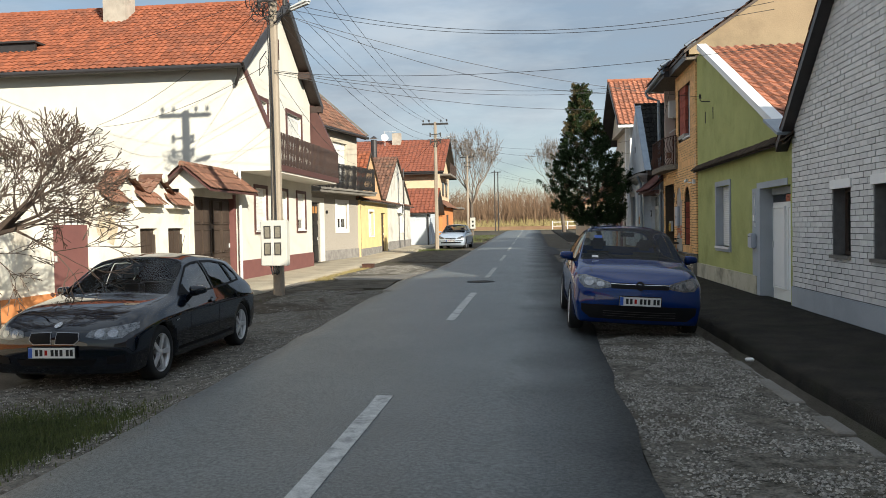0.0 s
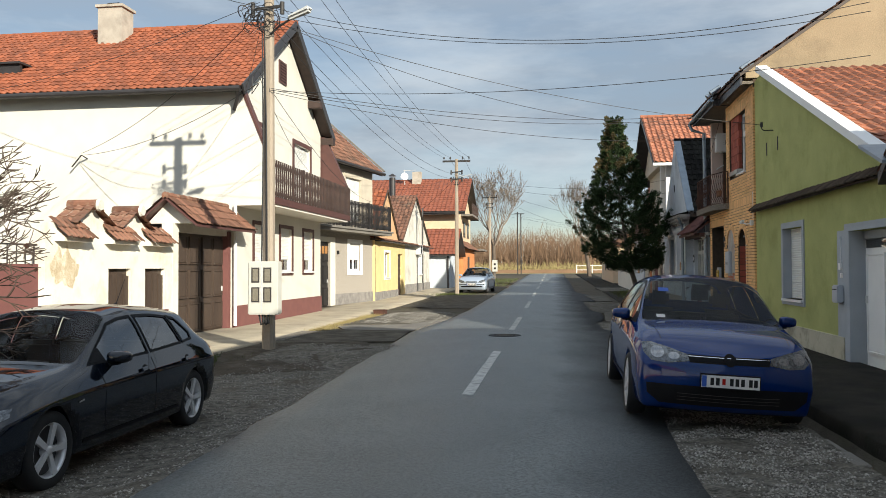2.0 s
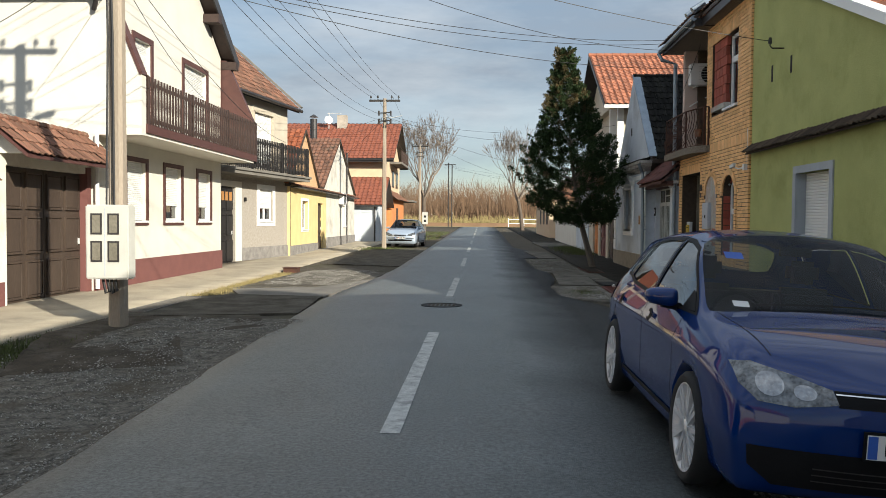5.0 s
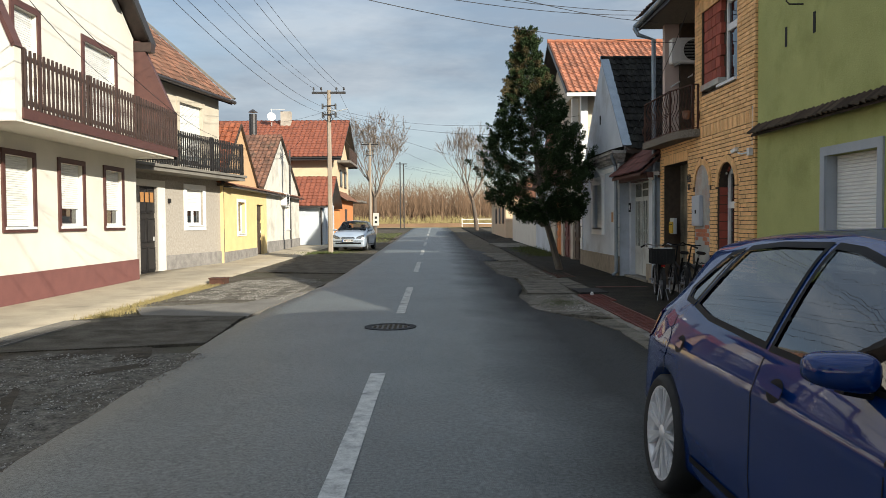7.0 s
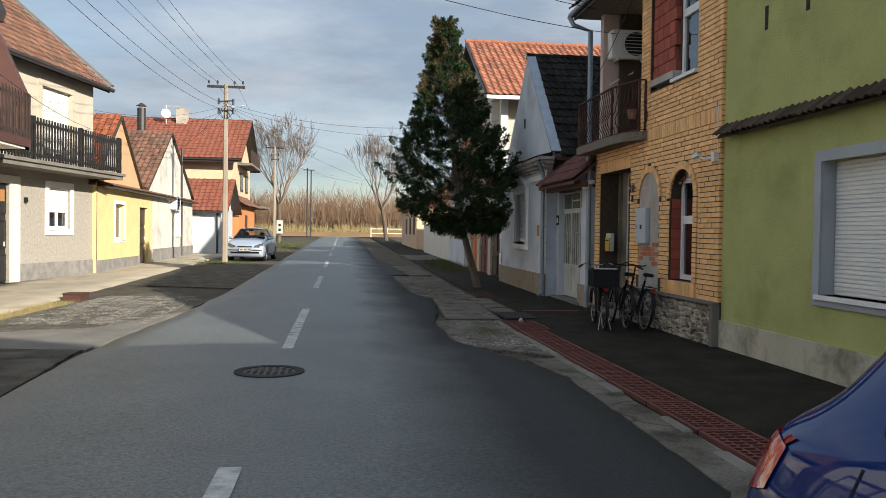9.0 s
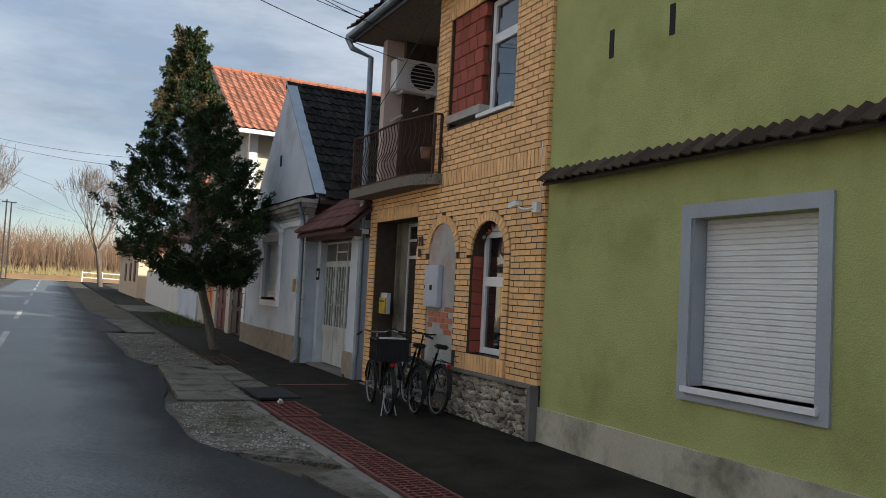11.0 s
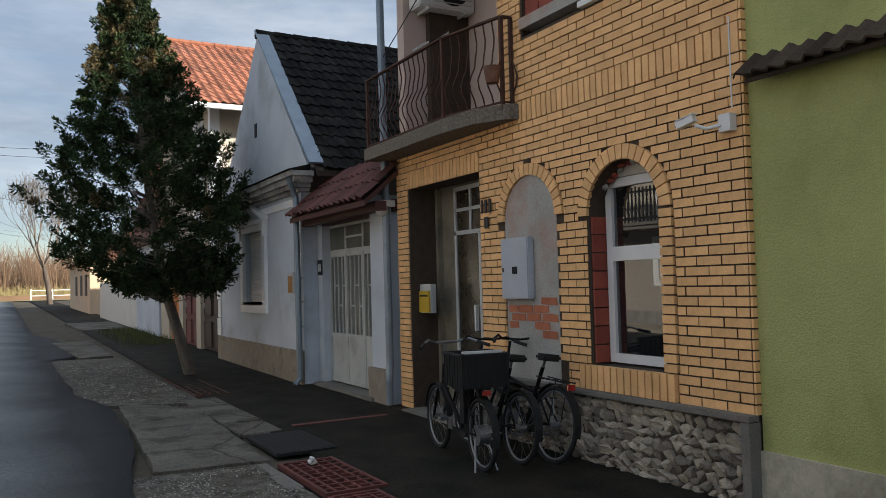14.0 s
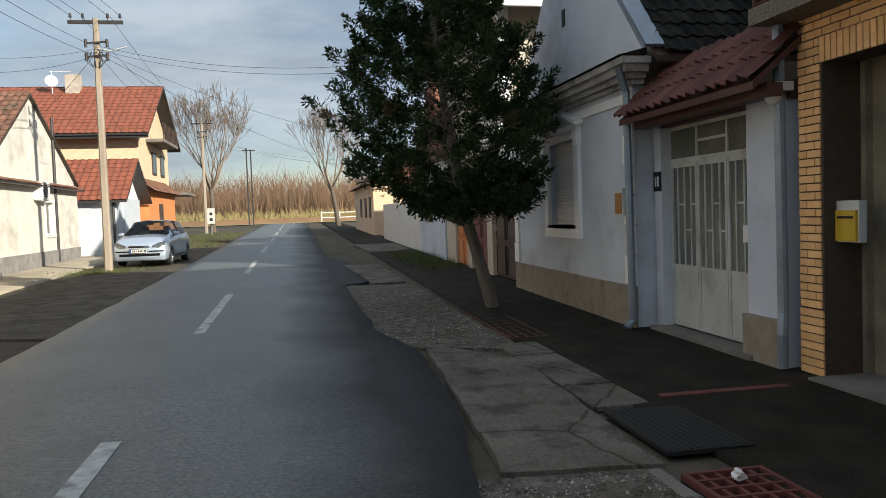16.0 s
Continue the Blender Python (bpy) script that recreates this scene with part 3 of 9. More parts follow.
def surround(parent, x, side, y0, y1, z0, z1, w, material, proud=0.03, name="window_trim", bottom=True):
    bm = bmesh.new()
    a, b = x, x + side * proud
    box(bm, a, b, y0 - w, y0, z0 - (w if bottom else 0), z1 + w)
    box(bm, a, b, y1, y1 + w, z0 - (w if bottom else 0), z1 + w)
    box(bm, a, b, y0, y1, z1, z1 + w)
    if bottom:
        box(bm, a, b, y0, y1, z0 - w, z0)
    return part(name, bm, material, parent)


# ---- ground, road, pavements ----
def interp(y, table):
    return float(np.interp(y, [t[0] for t in table], [t[1] for t in table]))


ROAD_L = ((-40, -3.0), (5, -3.0), (13, -3.28), (19, -3.6), (22.5, -3.75), (27, -3.45), (31, -3.32), (54, -3.36), (75, -3.4), (110, -3.4))
ROAD_R = ((-40, 0.7), (4.5, 0.69), (11, 0.84), (15.2, 0.95), (16.6, 1.75), (20.4, 1.85), (21.6, 1.5), (23.1, 0.93), (25.5, 0.95), (27.5, 1.25), (30.2, 1.33), (31.9, 1.02), (38.3, 0.98), (38.8, 1.55), (45.2, 1.56), (48.5, 0.95), (67, 1.03), (110, 1.0))


def road_z(x, y):
    return zg(y) - 0.012 * (x + 1.25) ** 2 * (0.6 if x > 0.9 else 1)


def ditch(x, y):
    """The shallow gutter between the verge and the pavement, open at the near end of the street."""
    d = max(0.0, 1 - abs(x - 2.42) / 0.26)
    return -0.20 * min(1, d * 1.6) * (1.0 if y < 14.8 else max(0.0, 1 - (y - 14.8)))


def hollow(x, y):
    """The sunken strip between the road and the left pavement."""
    e = lambda a: max(0.0, min(1.0, a)) ** 2 * (3 - 2 * max(0.0, min(1.0, a)))
    return -0.145 * e((-3.05 - x) / 0.8) * e((x + 6.5) / 0.8) * e((17.5 - y) / 3.0)


def ground_z(x, y):
    far = max(0.0, min(1.0, (abs(x) - 60) / 100))
    z = zg(y) - 0.105 + ditch(x, y) + hollow(x, y)
    if -9 < x < 5:
        z += 0.012 * noise.noise(Vector((x * 1.7, y * 1.7, 0)))
    return z - 0.6 * far


def sheet(xs, ys, zf):
    bm = bmesh.new()
    rows = [[bm.verts.new((x, y, zf(x, y))) for x in xs] for y in ys]
    for i in range(len(ys) - 1):
        for j in range(len(xs) - 1):
            bm.faces.new((rows[i][j], rows[i][j + 1], rows[i + 1][j + 1], rows[i + 1][j]))
    return bm


def strip(ys, left, right, n, zf, depth=0.10):
    """A slab along the street between two edges, its top following zf."""
    bm = bmesh.new()
    rows = []
    for y in ys:
        a, b = left(y), right(y)
        top = [bm.verts.new((a + (b - a) * k / n, y, zf(a + (b - a) * k / n, y))) for k in range(n + 1)]
        rows.append((top, bm.verts.new((a, y, zf(a, y) - depth)), bm.verts.new((b, y, zf(b, y) - depth))))
    for (t0, a0, b0), (t1, a1, b1) in zip(rows[:-1], rows[1:]):
        for k in range(n):
            bm.faces.new((t0[k], t0[k + 1], t1[k + 1], t1[k]))
        bm.faces.new((a0, t0[0], t1[0], a1)), bm.faces.new((t0[-1], b0, b1, t1[-1]))
    for t, a, b in (rows[0], rows[-1]):
        bm.faces.new([a, *t, b])
    return bm


gx = [-900, -300, -120, -60, -30, -18] + [-12 + 0.5 * i for i in range(28)] + [2.1, 2.2, 2.3, 2.42, 2.54, 2.64, 2.8, 3.2, 3.6, 4, 4.5, 6, 10, 20, 40, 90, 300, 900]
gy = [-300, -80, -30, -10] + [-4 + 0.6 * i for i in range(100)] + [58, 62, 66, 70, 80, 90, 100, 110, 118, 126, 140, 180, 260, 400, 700, 1200]
structure("ground", sheet(gx, gy, ground_z), "verge", "bare dirt and gravel ground beside the street", "ground", True)

# road, with an uneven broken edge
ys_road = [-40 + 0.35 * i for i in range(int(150 / 0.35) + 1)]
edge_l = lambda y: interp(y, ROAD_L) + 0.06 * noise.noise(Vector((0, y * 0.9, 3))) + 0.03 * noise.noise(Vector((0, y * 4, 3)))
edge_r = lambda y: interp(y, ROAD_R) + 0.06 * noise.noise(Vector((5, y * 0.9, 3))) + 0.03 * noise.noise(Vector((5, y * 4, 3)))


def road_material():
    """Grey worn asphalt with a newer, darker strip along one edge and damp patches."""
    m = mat("road_asphalt", (0.136, 0.154, 0.160), (0.094, 0.108, 0.113), 0.44, 0.8, 160, 1.0, 0.02, stain=(0.115, 0.118, 0.12), stain_scale=0.3, stain_amt=0.4)
    n, l = m.node_tree.nodes, m.node_tree.links
    b = n["Principled BSDF"]
    src = b.inputs["Base Color"].links[0].from_socket
    co, sep, nz, ad, mr, mx = n.new("ShaderNodeTexCoord"), n.new("ShaderNodeSeparateXYZ"), n.new("ShaderNodeTexNoise"), n.new("ShaderNodeMath"), n.new("ShaderNodeMapRange"), n.new("ShaderNodeMix")
    nz.inputs["Scale"].default_value, nz.inputs["Detail"].default_value = 0.55, 6
    l.new(co.outputs["Object"], sep.inputs["Vector"])
    l.new(co.outputs["Object"], nz.inputs["Vector"])
    ad.operation = "MULTIPLY_ADD"
    ad.inputs[1].default_value = 1.1
    l.new(nz.outputs["Fac"], ad.inputs[0])
    l.new(sep.outputs["X"], ad.inputs[2])
    mr.inputs["From Min"].default_value, mr.inputs["From Max"].default_value = 0.30, 1.40
    l.new(ad.outputs[0], mr.inputs["Value"])
    mx.data_type = "RGBA"
    mx.inputs["B"].default_value = (0.024, 0.027, 0.030, 1)
    l.new(mr.outputs["Result"], mx.inputs["Factor"])
    l.new(src, mx.inputs["A"])
    # pale and dark grains of the aggregate
    grain, gr, mul = n.new("ShaderNodeTexNoise"), n.new("ShaderNodeValToRGB"), n.new("ShaderNodeMix")
    grain.inputs["Scale"].default_value, grain.inputs["Detail"].default_value, grain.inputs["Roughness"].default_value = 38, 5, 0.75
    l.new(co.outputs["Object"], grain.inputs["Vector"])
    gr.color_ramp.elements[0].position, gr.color_ramp.elements[0].color = 0.38, (0.5, 0.5, 0.5, 1)
    gr.color_ramp.elements[1].position, gr.color_ramp.elements[1].color = 0.66, (1.6, 1.58, 1.5, 1)
    l.new(grain.outputs["Fac"], gr.inputs["Fac"])
    mul.data_type, mul.blend_type = "RGBA", "MULTIPLY"
    mul.inputs["Factor"].default_value = 1.0
    l.new(mx.outputs["Result"], mul.inputs["A"])
    l.new(gr.outputs["Color"], mul.inputs["B"])
    l.new(mul.outputs["Result"], b.inputs["Base Color"])
    # the newer strip is rougher than the worn lane
    rg = n.new("ShaderNodeMapRange")
    rg.inputs["To Min"].default_value, rg.inputs["To Max"].default_value = 0.43, 0.80
    l.new(mr.outputs["Result"], rg.inputs["Value"])
    l.new(rg.outputs["Result"], b.inputs["Roughness"])
    b.inputs["Specular IOR Level"].default_value = 0.40
    return m


M["road"] = road_material()
road = structure("road", strip(ys_road, edge_l, edge_r, 12, road_z), "road", "grey worn asphalt street with a darker newer edge strip", "road", True)

# dashed centre line, worn, each stroke its own slab
for k in range(-1, 11):
    y0 = 2.15 + 10 * k - (0.45 if k < 1 else 0)
    rows_y = [y0 + 5.0 * i / 12 for i in range(13)]
    wob = lambda y, s: 0.012 * noise.noise(Vector((s, y * 5, 8)))
    bm = strip(rows_y, lambda y: -1.34 + wob(y, 1), lambda y: -1.20 + wob(y, 9), 2, lambda x, y: road_z(x, y) + 0.005, 0.004)
    tagged(part("centre_line", bm, "paint_line", road))

# right-hand pavement: dark asphalt, then mossy slabs
ys_p = [-40 + 0.7 * i for i in range(int(150 / 0.7) + 1)]
pav_z = lambda x, y: zg(y) - 0.06 + 0.012 * (x - 2.5) + 0.006 * noise.noise(Vector((x, y, 1)))
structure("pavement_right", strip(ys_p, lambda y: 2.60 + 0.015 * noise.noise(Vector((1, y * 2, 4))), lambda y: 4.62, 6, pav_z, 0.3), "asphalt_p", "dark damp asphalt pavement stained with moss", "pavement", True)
left_z = lambda x, y: zg(y) - 0.07 + 0.008 * (-6.5 - x)
structure("pavement_left", strip([4 + 0.7 * i for i in range(91)], lambda y: -9.3, lambda y: -6.55 + 0.03 * noise.noise(Vector((1, y, 4))), 4, left_z, 0.2), "pave_left", "pale worn concrete pavement along the house fronts", "pavement", True)


def slab(name, outline, z, t, material, label, category="slab"):
    """A flat patch with an uneven edge, lying on the ground."""
    bm = bmesh.new()
    pts = []
    for a, b in zip(outline, outline[1:] + outline[:1]):
        a, b = Vector((*a, 0)), Vector((*b, 0))
        n = max(1, int((b - a).length / 0.25))
        for i in range(n):
            p = a.lerp(b, i / n)
            pts.append((p.x + 0.04 * noise.noise(p * 3), p.y + 0.04 * noise.noise(p * 3 + Vector((9, 0, 0)))))
    prism(bm, pts, -t, 0, "z")
    for v in bm.verts:
        v.co.z += zg(v.co.y) + z + hollow(v.co.x, v.co.y)
    return structure(name, bm, material, label, category)


slab("driveway_slab", [(1.2, 25.9), (2.14, 25.8), (2.28, 29.3), (1.45, 30.5)], -0.035, 0.08, "old_slab", "cracked pale concrete driveway slab")
slab("driveway_slab", [(1.3, 44.0), (2.3, 44.0), (2.3, 38.5), (1.6, 38.3)], -0.035, 0.08, "old_slab", "worn asphalt patch at the road's edge")
slab("driveway_slab", [(2.4, 56), (4.2, 56), (4.2, 50), (2.6, 50)], -0.03, 0.08, "old_slab", "pale concrete driveway slab before a gate")
slab("gravel_verge", [(0.6, -2), (2.2, -2), (2.2, 14.6), (0.85, 14.6)], -0.075, 0.08, "gravel", "pale gravel strip between road and gutter", "gravel")
slab("gravel_verge", [(0.85, 23.0), (2.1, 21.8), (2.12, 25.8), (0.9, 25.9)], -0.06, 0.08, "gravel", "pale gravel strip beside the road", "gravel")
slab("gravel_verge", [(1.0, 30.6), (2.5, 30.0), (2.4, 38), (1.0, 38.4)], -0.06, 0.08, "gravel", "weedy gravel strip beside the road", "gravel")
park_z = lambda x, y: zg(y) - 0.058 + hollow(x, y) + 0.006 * noise.noise(Vector((x * 3, y * 3, 2)))
structure("parking_strip", strip([-4 + 0.3 * i for i in range(77)], lambda y: interp(y, ((-4, -4.4), (10, -5.75), (18.8, -5.6))) + 0.15 * noise.noise(Vector((2, y * 1.5, 5))), lambda y: interp(y, ((-4, -2.6), (13, -2.8), (19, -3.15))), 12, park_z, 0.08), "gravel", "grey gravel parking strip beside the road", "gravel")
slab("driveway_slab", [(-3.65, 19.7), (-3.85, 22.6), (-5.6, 22.8), (-6.5, 22.2), (-6.4, 18.9)], -0.066, 0.08, "asphalt_old", "old patched asphalt driveway")
slab("gravel_verge", [(-3.5, 27.4), (-3.4, 29.5), (-4.8, 32.0), (-5.9, 29.5), (-6.2, 24.2), (-4.4, 24.8)], -0.062, 0.08, "gravel", "pale sunlit gravel patch beside the road", "gravel")
slab("driveway_slab", [(-3.8, 22.6), (-3.5, 27.3), (-4.4, 24.8), (-6.2, 24.1), (-5.6, 22.8)], -0.068, 0.08, "concrete", "dusty worn driveway apron")
slab("driveway_slab", [(-3.35, 33), (-3.35, 46), (-6.2, 45), (-6.3, 34)], -0.066, 0.08, "asphalt_old", "old patched asphalt driveway")
slab("asphalt_patch", [(0.9, 15.3), (2.08, 14.9), (2.1, 21.7), (1.6, 21.6), (1.8, 20.4), (1.72, 16.6)], -0.055, 0.08, "old_slab", "crumbling old asphalt edge")

# kerb stones along the gutter and the grating
rnd = random.Random(4)
kerb = thing("kerb", "broken low concrete kerb stones along the gutter", "kerb", kind="structure")
for k in range(22):
    y = 14.9 + k * 0.52
    if rnd.random() < 0.8:
        bm = boxes((2.02 + rnd.uniform(-0.03, 0.03), 2.13, y, y + 0.49, -0.15, -0.040 + rnd.uniform(-0.02, 0.01)))
        bmesh.ops.bevel(bm, geom=bm.edges[:], offset=0.015, segments=1, affect="EDGES")
        part("kerb_stone", bm, "concrete", kerb)
for k in range(34):
    y = -2.5 + k * 0.52
    if rnd.random() < 0.75:
        bm = boxes((2.12 + rnd.uniform(-0.03, 0.03), 2.24, y, y + 0.49, -0.2, -0.055 + rnd.uniform(-0.03, 0.01)))
        bmesh.ops.bevel(bm, geom=bm.edges[:], offset=0.015, segments=1, affect="EDGES")
        part("kerb_stone", bm, "concrete", kerb)


def grating(x0, x1, y0, y1, z, cross, long_bars, material, label, group="gutter gratings"):
    th = thing("grating", label, "grating", ((x0 + x1) / 2, (y0 + y1) / 2, z), group)
    # black plate paints the shade down under the bars
    part("pit_dark_plate", boxes((x0, x1, y0, y1, z - 0.06, z - 0.03)), "black", th)
    bm = boxes((x0, x0 + 0.03, y0, y1, z - 0.03, z + 0.012), (x1 - 0.03, x1, y0, y1, z - 0.03, z + 0.012), (x0 + 0.03, x1 - 0.03, y0, y0 + 0.03, z - 0.03, z + 0.012), (x0 + 0.03, x1 - 0.03, y1 - 0.03, y1, z - 0.03, z + 0.012))
    part("rim", bm, material, th)
    for k in range(1, cross):
        y = y0 + (y1 - y0) * k / cross
        part("bar", boxes((x0 + 0.03, x1 - 0.03, y - 0.012, y + 0.012, z - 0.025, z + 0.008)), material, th)
    for k in range(1, long_bars):
        x = x0 + (x1 - x0) * k / long_bars
        part("bar", boxes((x - 0.012, x + 0.012, y0 + 0.03, y1 - 0.03, z - 0.028, z + 0.004)), material, th)


for k in range(8):
    grating(2.15, 2.56, 15.9 + 1.06 * k, 15.9 + 1.06 * (k + 1) - 0.03, -0.045, 13, 4, "grate_red", "rust-red painted iron gutter grating")
grating(2.17, 2.68, 24.42, 25.62, -0.042, 9, 5, "grate_red", "wide rust-red iron grating in the pavement")
mat_t = thing("rubber_mat", "black ribbed rubber mat over the gutter", "mat", (2.58, 26.5, -0.04))
part("sheet", boxes((2.28, 2.88, 26.0, 27.08, -0.06, -0.030)), "black", mat_t)
for k in range(12):
    part("rib", boxes((2.30 + 0.048 * k, 2.32 + 0.048 * k, 26.02, 27.06, -0.030, -0.025)), "black", mat_t)
cov = thing("gutter_cover", "mossy concrete plates covering the gutter", "drain cover", (2.5, 29, -0.04))
for k in range(4):
    bm = boxes((2.28, 2.74, 27.25 + 0.78 * k, 27.99 + 0.78 * k, -0.09, -0.035 + 0.006 * (k % 2)))
    bmesh.ops.bevel(bm, geom=bm.edges[:], offset=0.012, segments=1, affect="EDGES")
    part("plate", bm, "old_slab", cov)
grating(2.5, 3.0, 30.6, 33.3, -0.03, 9, 4, "rust", "rusty open iron grating by the tree")
grating(-6.5, -6.1, 19.4, 22.0, -0.055, 26, 2, "concrete", "slotted concrete drain strip across the driveway")
bm = boxes((2.9, 4.35, 27.36, 27.46, -0.10, -0.028))
structure("red_channel", bm, "grate_red", "thin red iron channel across the pavement", "channel")

# manhole in the road
bm = bmesh.new()
tube(bm, (-1.34, 20.55, -0.05), (-1.34, 20.55, 0.006), 0.31, 0.31, 40)
manhole = tagged(link_mesh("manhole", bm, "iron"), "round cast-iron manhole cover set in the asphalt", "manhole")
bm = bmesh.new()
for k in range(48):
    a, b = 2 * math.pi * k / 48, 2 * math.pi * (k + 0.98) / 48
    prism(bm, [(-1.34 + r * math.cos(t), 20.55 + r * math.sin(t)) for r, t in ((0.27, a), (0.36, a), (0.36, b), (0.27, b))], 0.0, 0.012, "z")
part("rim", bm, "asphalt_new", manhole)
bm = bmesh.new()
for i in range(-3, 4):
    for j in range(-3, 4):
        if i * i + j * j < 11:
            box(bm, -1.34 + i * 0.07 - 0.02, -1.34 + i * 0.07 + 0.02, 20.55 + j * 0.07 - 0.02, 20.55 + j * 0.07 + 0.02, 0.004, 0.012)
tagged(part("tread", bm, "asphalt_old", manhole), "", "", "", "stuff")

# catch basin at the kerb
cb = thing("catch_basin", "rusty iron catch basin with a raised lid at the verge", "drain", (-6.2, 30.0, -0.1))
part("frame", boxes((-6.45, -6.05, 29.8, 29.86, -0.12, 0.05), (-6.45, -6.05, 30.14, 30.2, -0.12, 0.05), (-6.45, -6.39, 29.86, 30.14, -0.12, 0.05), (-6.11, -6.05, 29.86, 30.14, -0.12, 0.05)), "rust", cb)
part("lid", boxes((-6.47, -6.03, 29.78, 30.22, 0.05, 0.075)), "rust", cb)


def stones(name, label, n, area, zf, lo, hi, seed):
    """Loose pebbles: many small uneven lumps in one mesh."""
    r = np.random.RandomState(seed)
    base = np.array([(1, 0, 0), (0, 1, 0), (-1, 0, 0), (0, -1, 0), (0, 0, 1), (0, 0, -0.6)], float)
    fs = np.array([(0, 1, 4), (1, 2, 4), (2, 3, 4), (3, 0, 4), (1, 0, 5), (2, 1, 5), (3, 2, 5), (0, 3, 5)])
    vs, faces = [], []
    while len(vs) < n:
        x, y = area(r)
        if noise.noise(Vector((x * 2.6, y * 2.6, seed))) + 0.35 < r.uniform(0, 0.6):
            continue
        s = lo + (hi - lo) * r.uniform(0, 1) ** 2.2
        q = base * s * r.uniform(0.6, 1.25, (6, 3)) * (1, 1, 0.7)
        a = r.uniform(0, 6.28)
        q = np.stack([q[:, 0] * np.cos(a) - q[:, 1] * np.sin(a), q[:, 0] * np.sin(a) + q[:, 1] * np.cos(a), q[:, 2]], 1)
        faces.append(fs + 6 * len(vs))
        vs.append(q + (x, y, zf(x, y) + 0.3 * s))
    ob = data_part(name, np.concatenate(vs), np.concatenate(faces), "pebble", None)
    return tagged(ob, label, "gravel", "", "stuff")


def patch(x0, x1, y0, y1, near=1.0):
    def f(r):
        return r.uniform(x0, x1), y0 + (y1 - y0) * r.uniform(0, 1) ** near
    return f


stones("pebbles", "loose pale pebbles of the gravel strip", 34000, patch(0.75, 2.15, 2.2, 14.6, 1.25), lambda x, y: -0.075, 0.004, 0.018, 1)
stones("pebbles", "loose pale pebbles of the gravel strip", 6000, patch(1.0, 2.1, 22.6, 25.8), lambda x, y: -0.06, 0.005, 0.019, 2)
stones("pebbles", "loose pale pebbles of the gravel strip", 1800, patch(1.1, 2.4, 30.7, 37), lambda x, y: zg(y) - 0.06, 0.008, 0.022, 3)
stones("pebbles", "loose grey pebbles of the parking strip", 20000, patch(-5.5, -3.05, 4, 18.8), park_z, 0.004, 0.017, 4)
stones("pebbles", "loose stones on the dirt verge", 6000, patch(-6.5, -5.2, 9, 19.5), lambda x, y: ground_z(x, y), 0.005, 0.022, 6)
slab("dirt_patch", [(-4.0, 15.5), (-5.7, 14.8), (-6.4, 17.0), (-6.3, 18.8), (-4.2, 19.3), (-3.75, 18.0), (-4.6, 17.0)], -0.056, 0.05, "soil", "dark bare soil by the pole", "dirt")
slab("dirt_patch", [(-5.2, 12.0), (-6.4, 11.0), (-6.5, 14.0), (-5.5, 14.4)], -0.085, 0.05, "soil", "dark bare soil beside the parking strip", "dirt")
stones("pebbles", "loose pale pebbles of the gravel patch", 5000, patch(-5.8, -3.7, 25.2, 30.5), lambda x, y: zg(y) - 0.062, 0.005, 0.019, 5)


def grass_tuft_field(label, n, area, zf, hi, seed, material="grass"):
    r = np.random.RandomState(seed)
    vs, fs = [], []
    for k in range(n):
        x, y = area(r)
        z = zf(x, y)
        a, h, lean = r.uniform(0, 6.28), hi * r.uniform(0.4, 1), r.uniform(-0.5, 0.5) * hi
        dx, dy = 0.006 * math.cos(a), 0.006 * math.sin(a)
        vs += [(x - dx, y - dy, z - 0.01), (x + dx, y + dy, z - 0.01), (x + lean * math.sin(a), y - lean * math.cos(a), z + h)]
        fs.append((3 * k, 3 * k + 1, 3 * k + 2))
    return tagged(data_part("grass", vs, fs, material, None), label, "grass", "", "stuff")


gz = lambda x, y: ground_z(x, y) + 0.005
grass_tuft_field("short green grass tufts by the parking strip", 30000, lambda r: (r.normal(-4.2, 0.42), r.normal(5.7, 0.55)), park_z, 0.055, 11)
grass_tuft_field("short green grass tufts at the pavement's edge", 4000, lambda r: (r.normal(-6.25, 0.2), r.normal(15.6, 0.9)), gz, 0.06, 12)
grass_tuft_field("dry brown grass along the pavement's edge", 4500, lambda r: (r.normal(-6.25, 0.14), r.uniform(22.3, 29.3)), gz, 0.09, 13, "dry_grass")
grass_tuft_field("green grass at the foot of the pole", 2500, lambda r: (r.normal(-5.9, 0.6), r.normal(46.3, 0.9)), gz, 0.10, 14)
grass_tuft_field("green roadside grass in the sun", 6000, lambda r: (r.uniform(-7.5, -3.7), r.uniform(60, 84)), gz, 0.16, 15)
grass_tuft_field("weeds along the wall's foot", 2500, lambda r: (r.normal(3.7, 0.35), r.uniform(41, 49)), lambda x, y: zg(y) - 0.05, 0.22, 16)
grass_tuft_field("moss and weeds in the gravel", 1800, lambda r: (r.normal(1.6, 0.18), r.normal(24.2, 0.35)), lambda x, y: -0.06, 0.03, 17)


# ---- houses on the left side ----
def baluster(bm, x, y, z0, z1, w=0.07, t=0.03):
    """A turned-looking flat baluster with a waist."""
    h = z1 - z0
    pts = [(y - w * a / 2, z0 + h * b) for a, b in ((0.7, 0), (1, 0.12), (0.55, 0.3), (1, 0.5), (0.55, 0.7), (1, 0.88), (0.6, 1))]
    pts += [(2 * y - p[0], p[1]) for p in pts[::-1]]
    prism(bm, pts, x - t / 2, x + t / 2, "x")


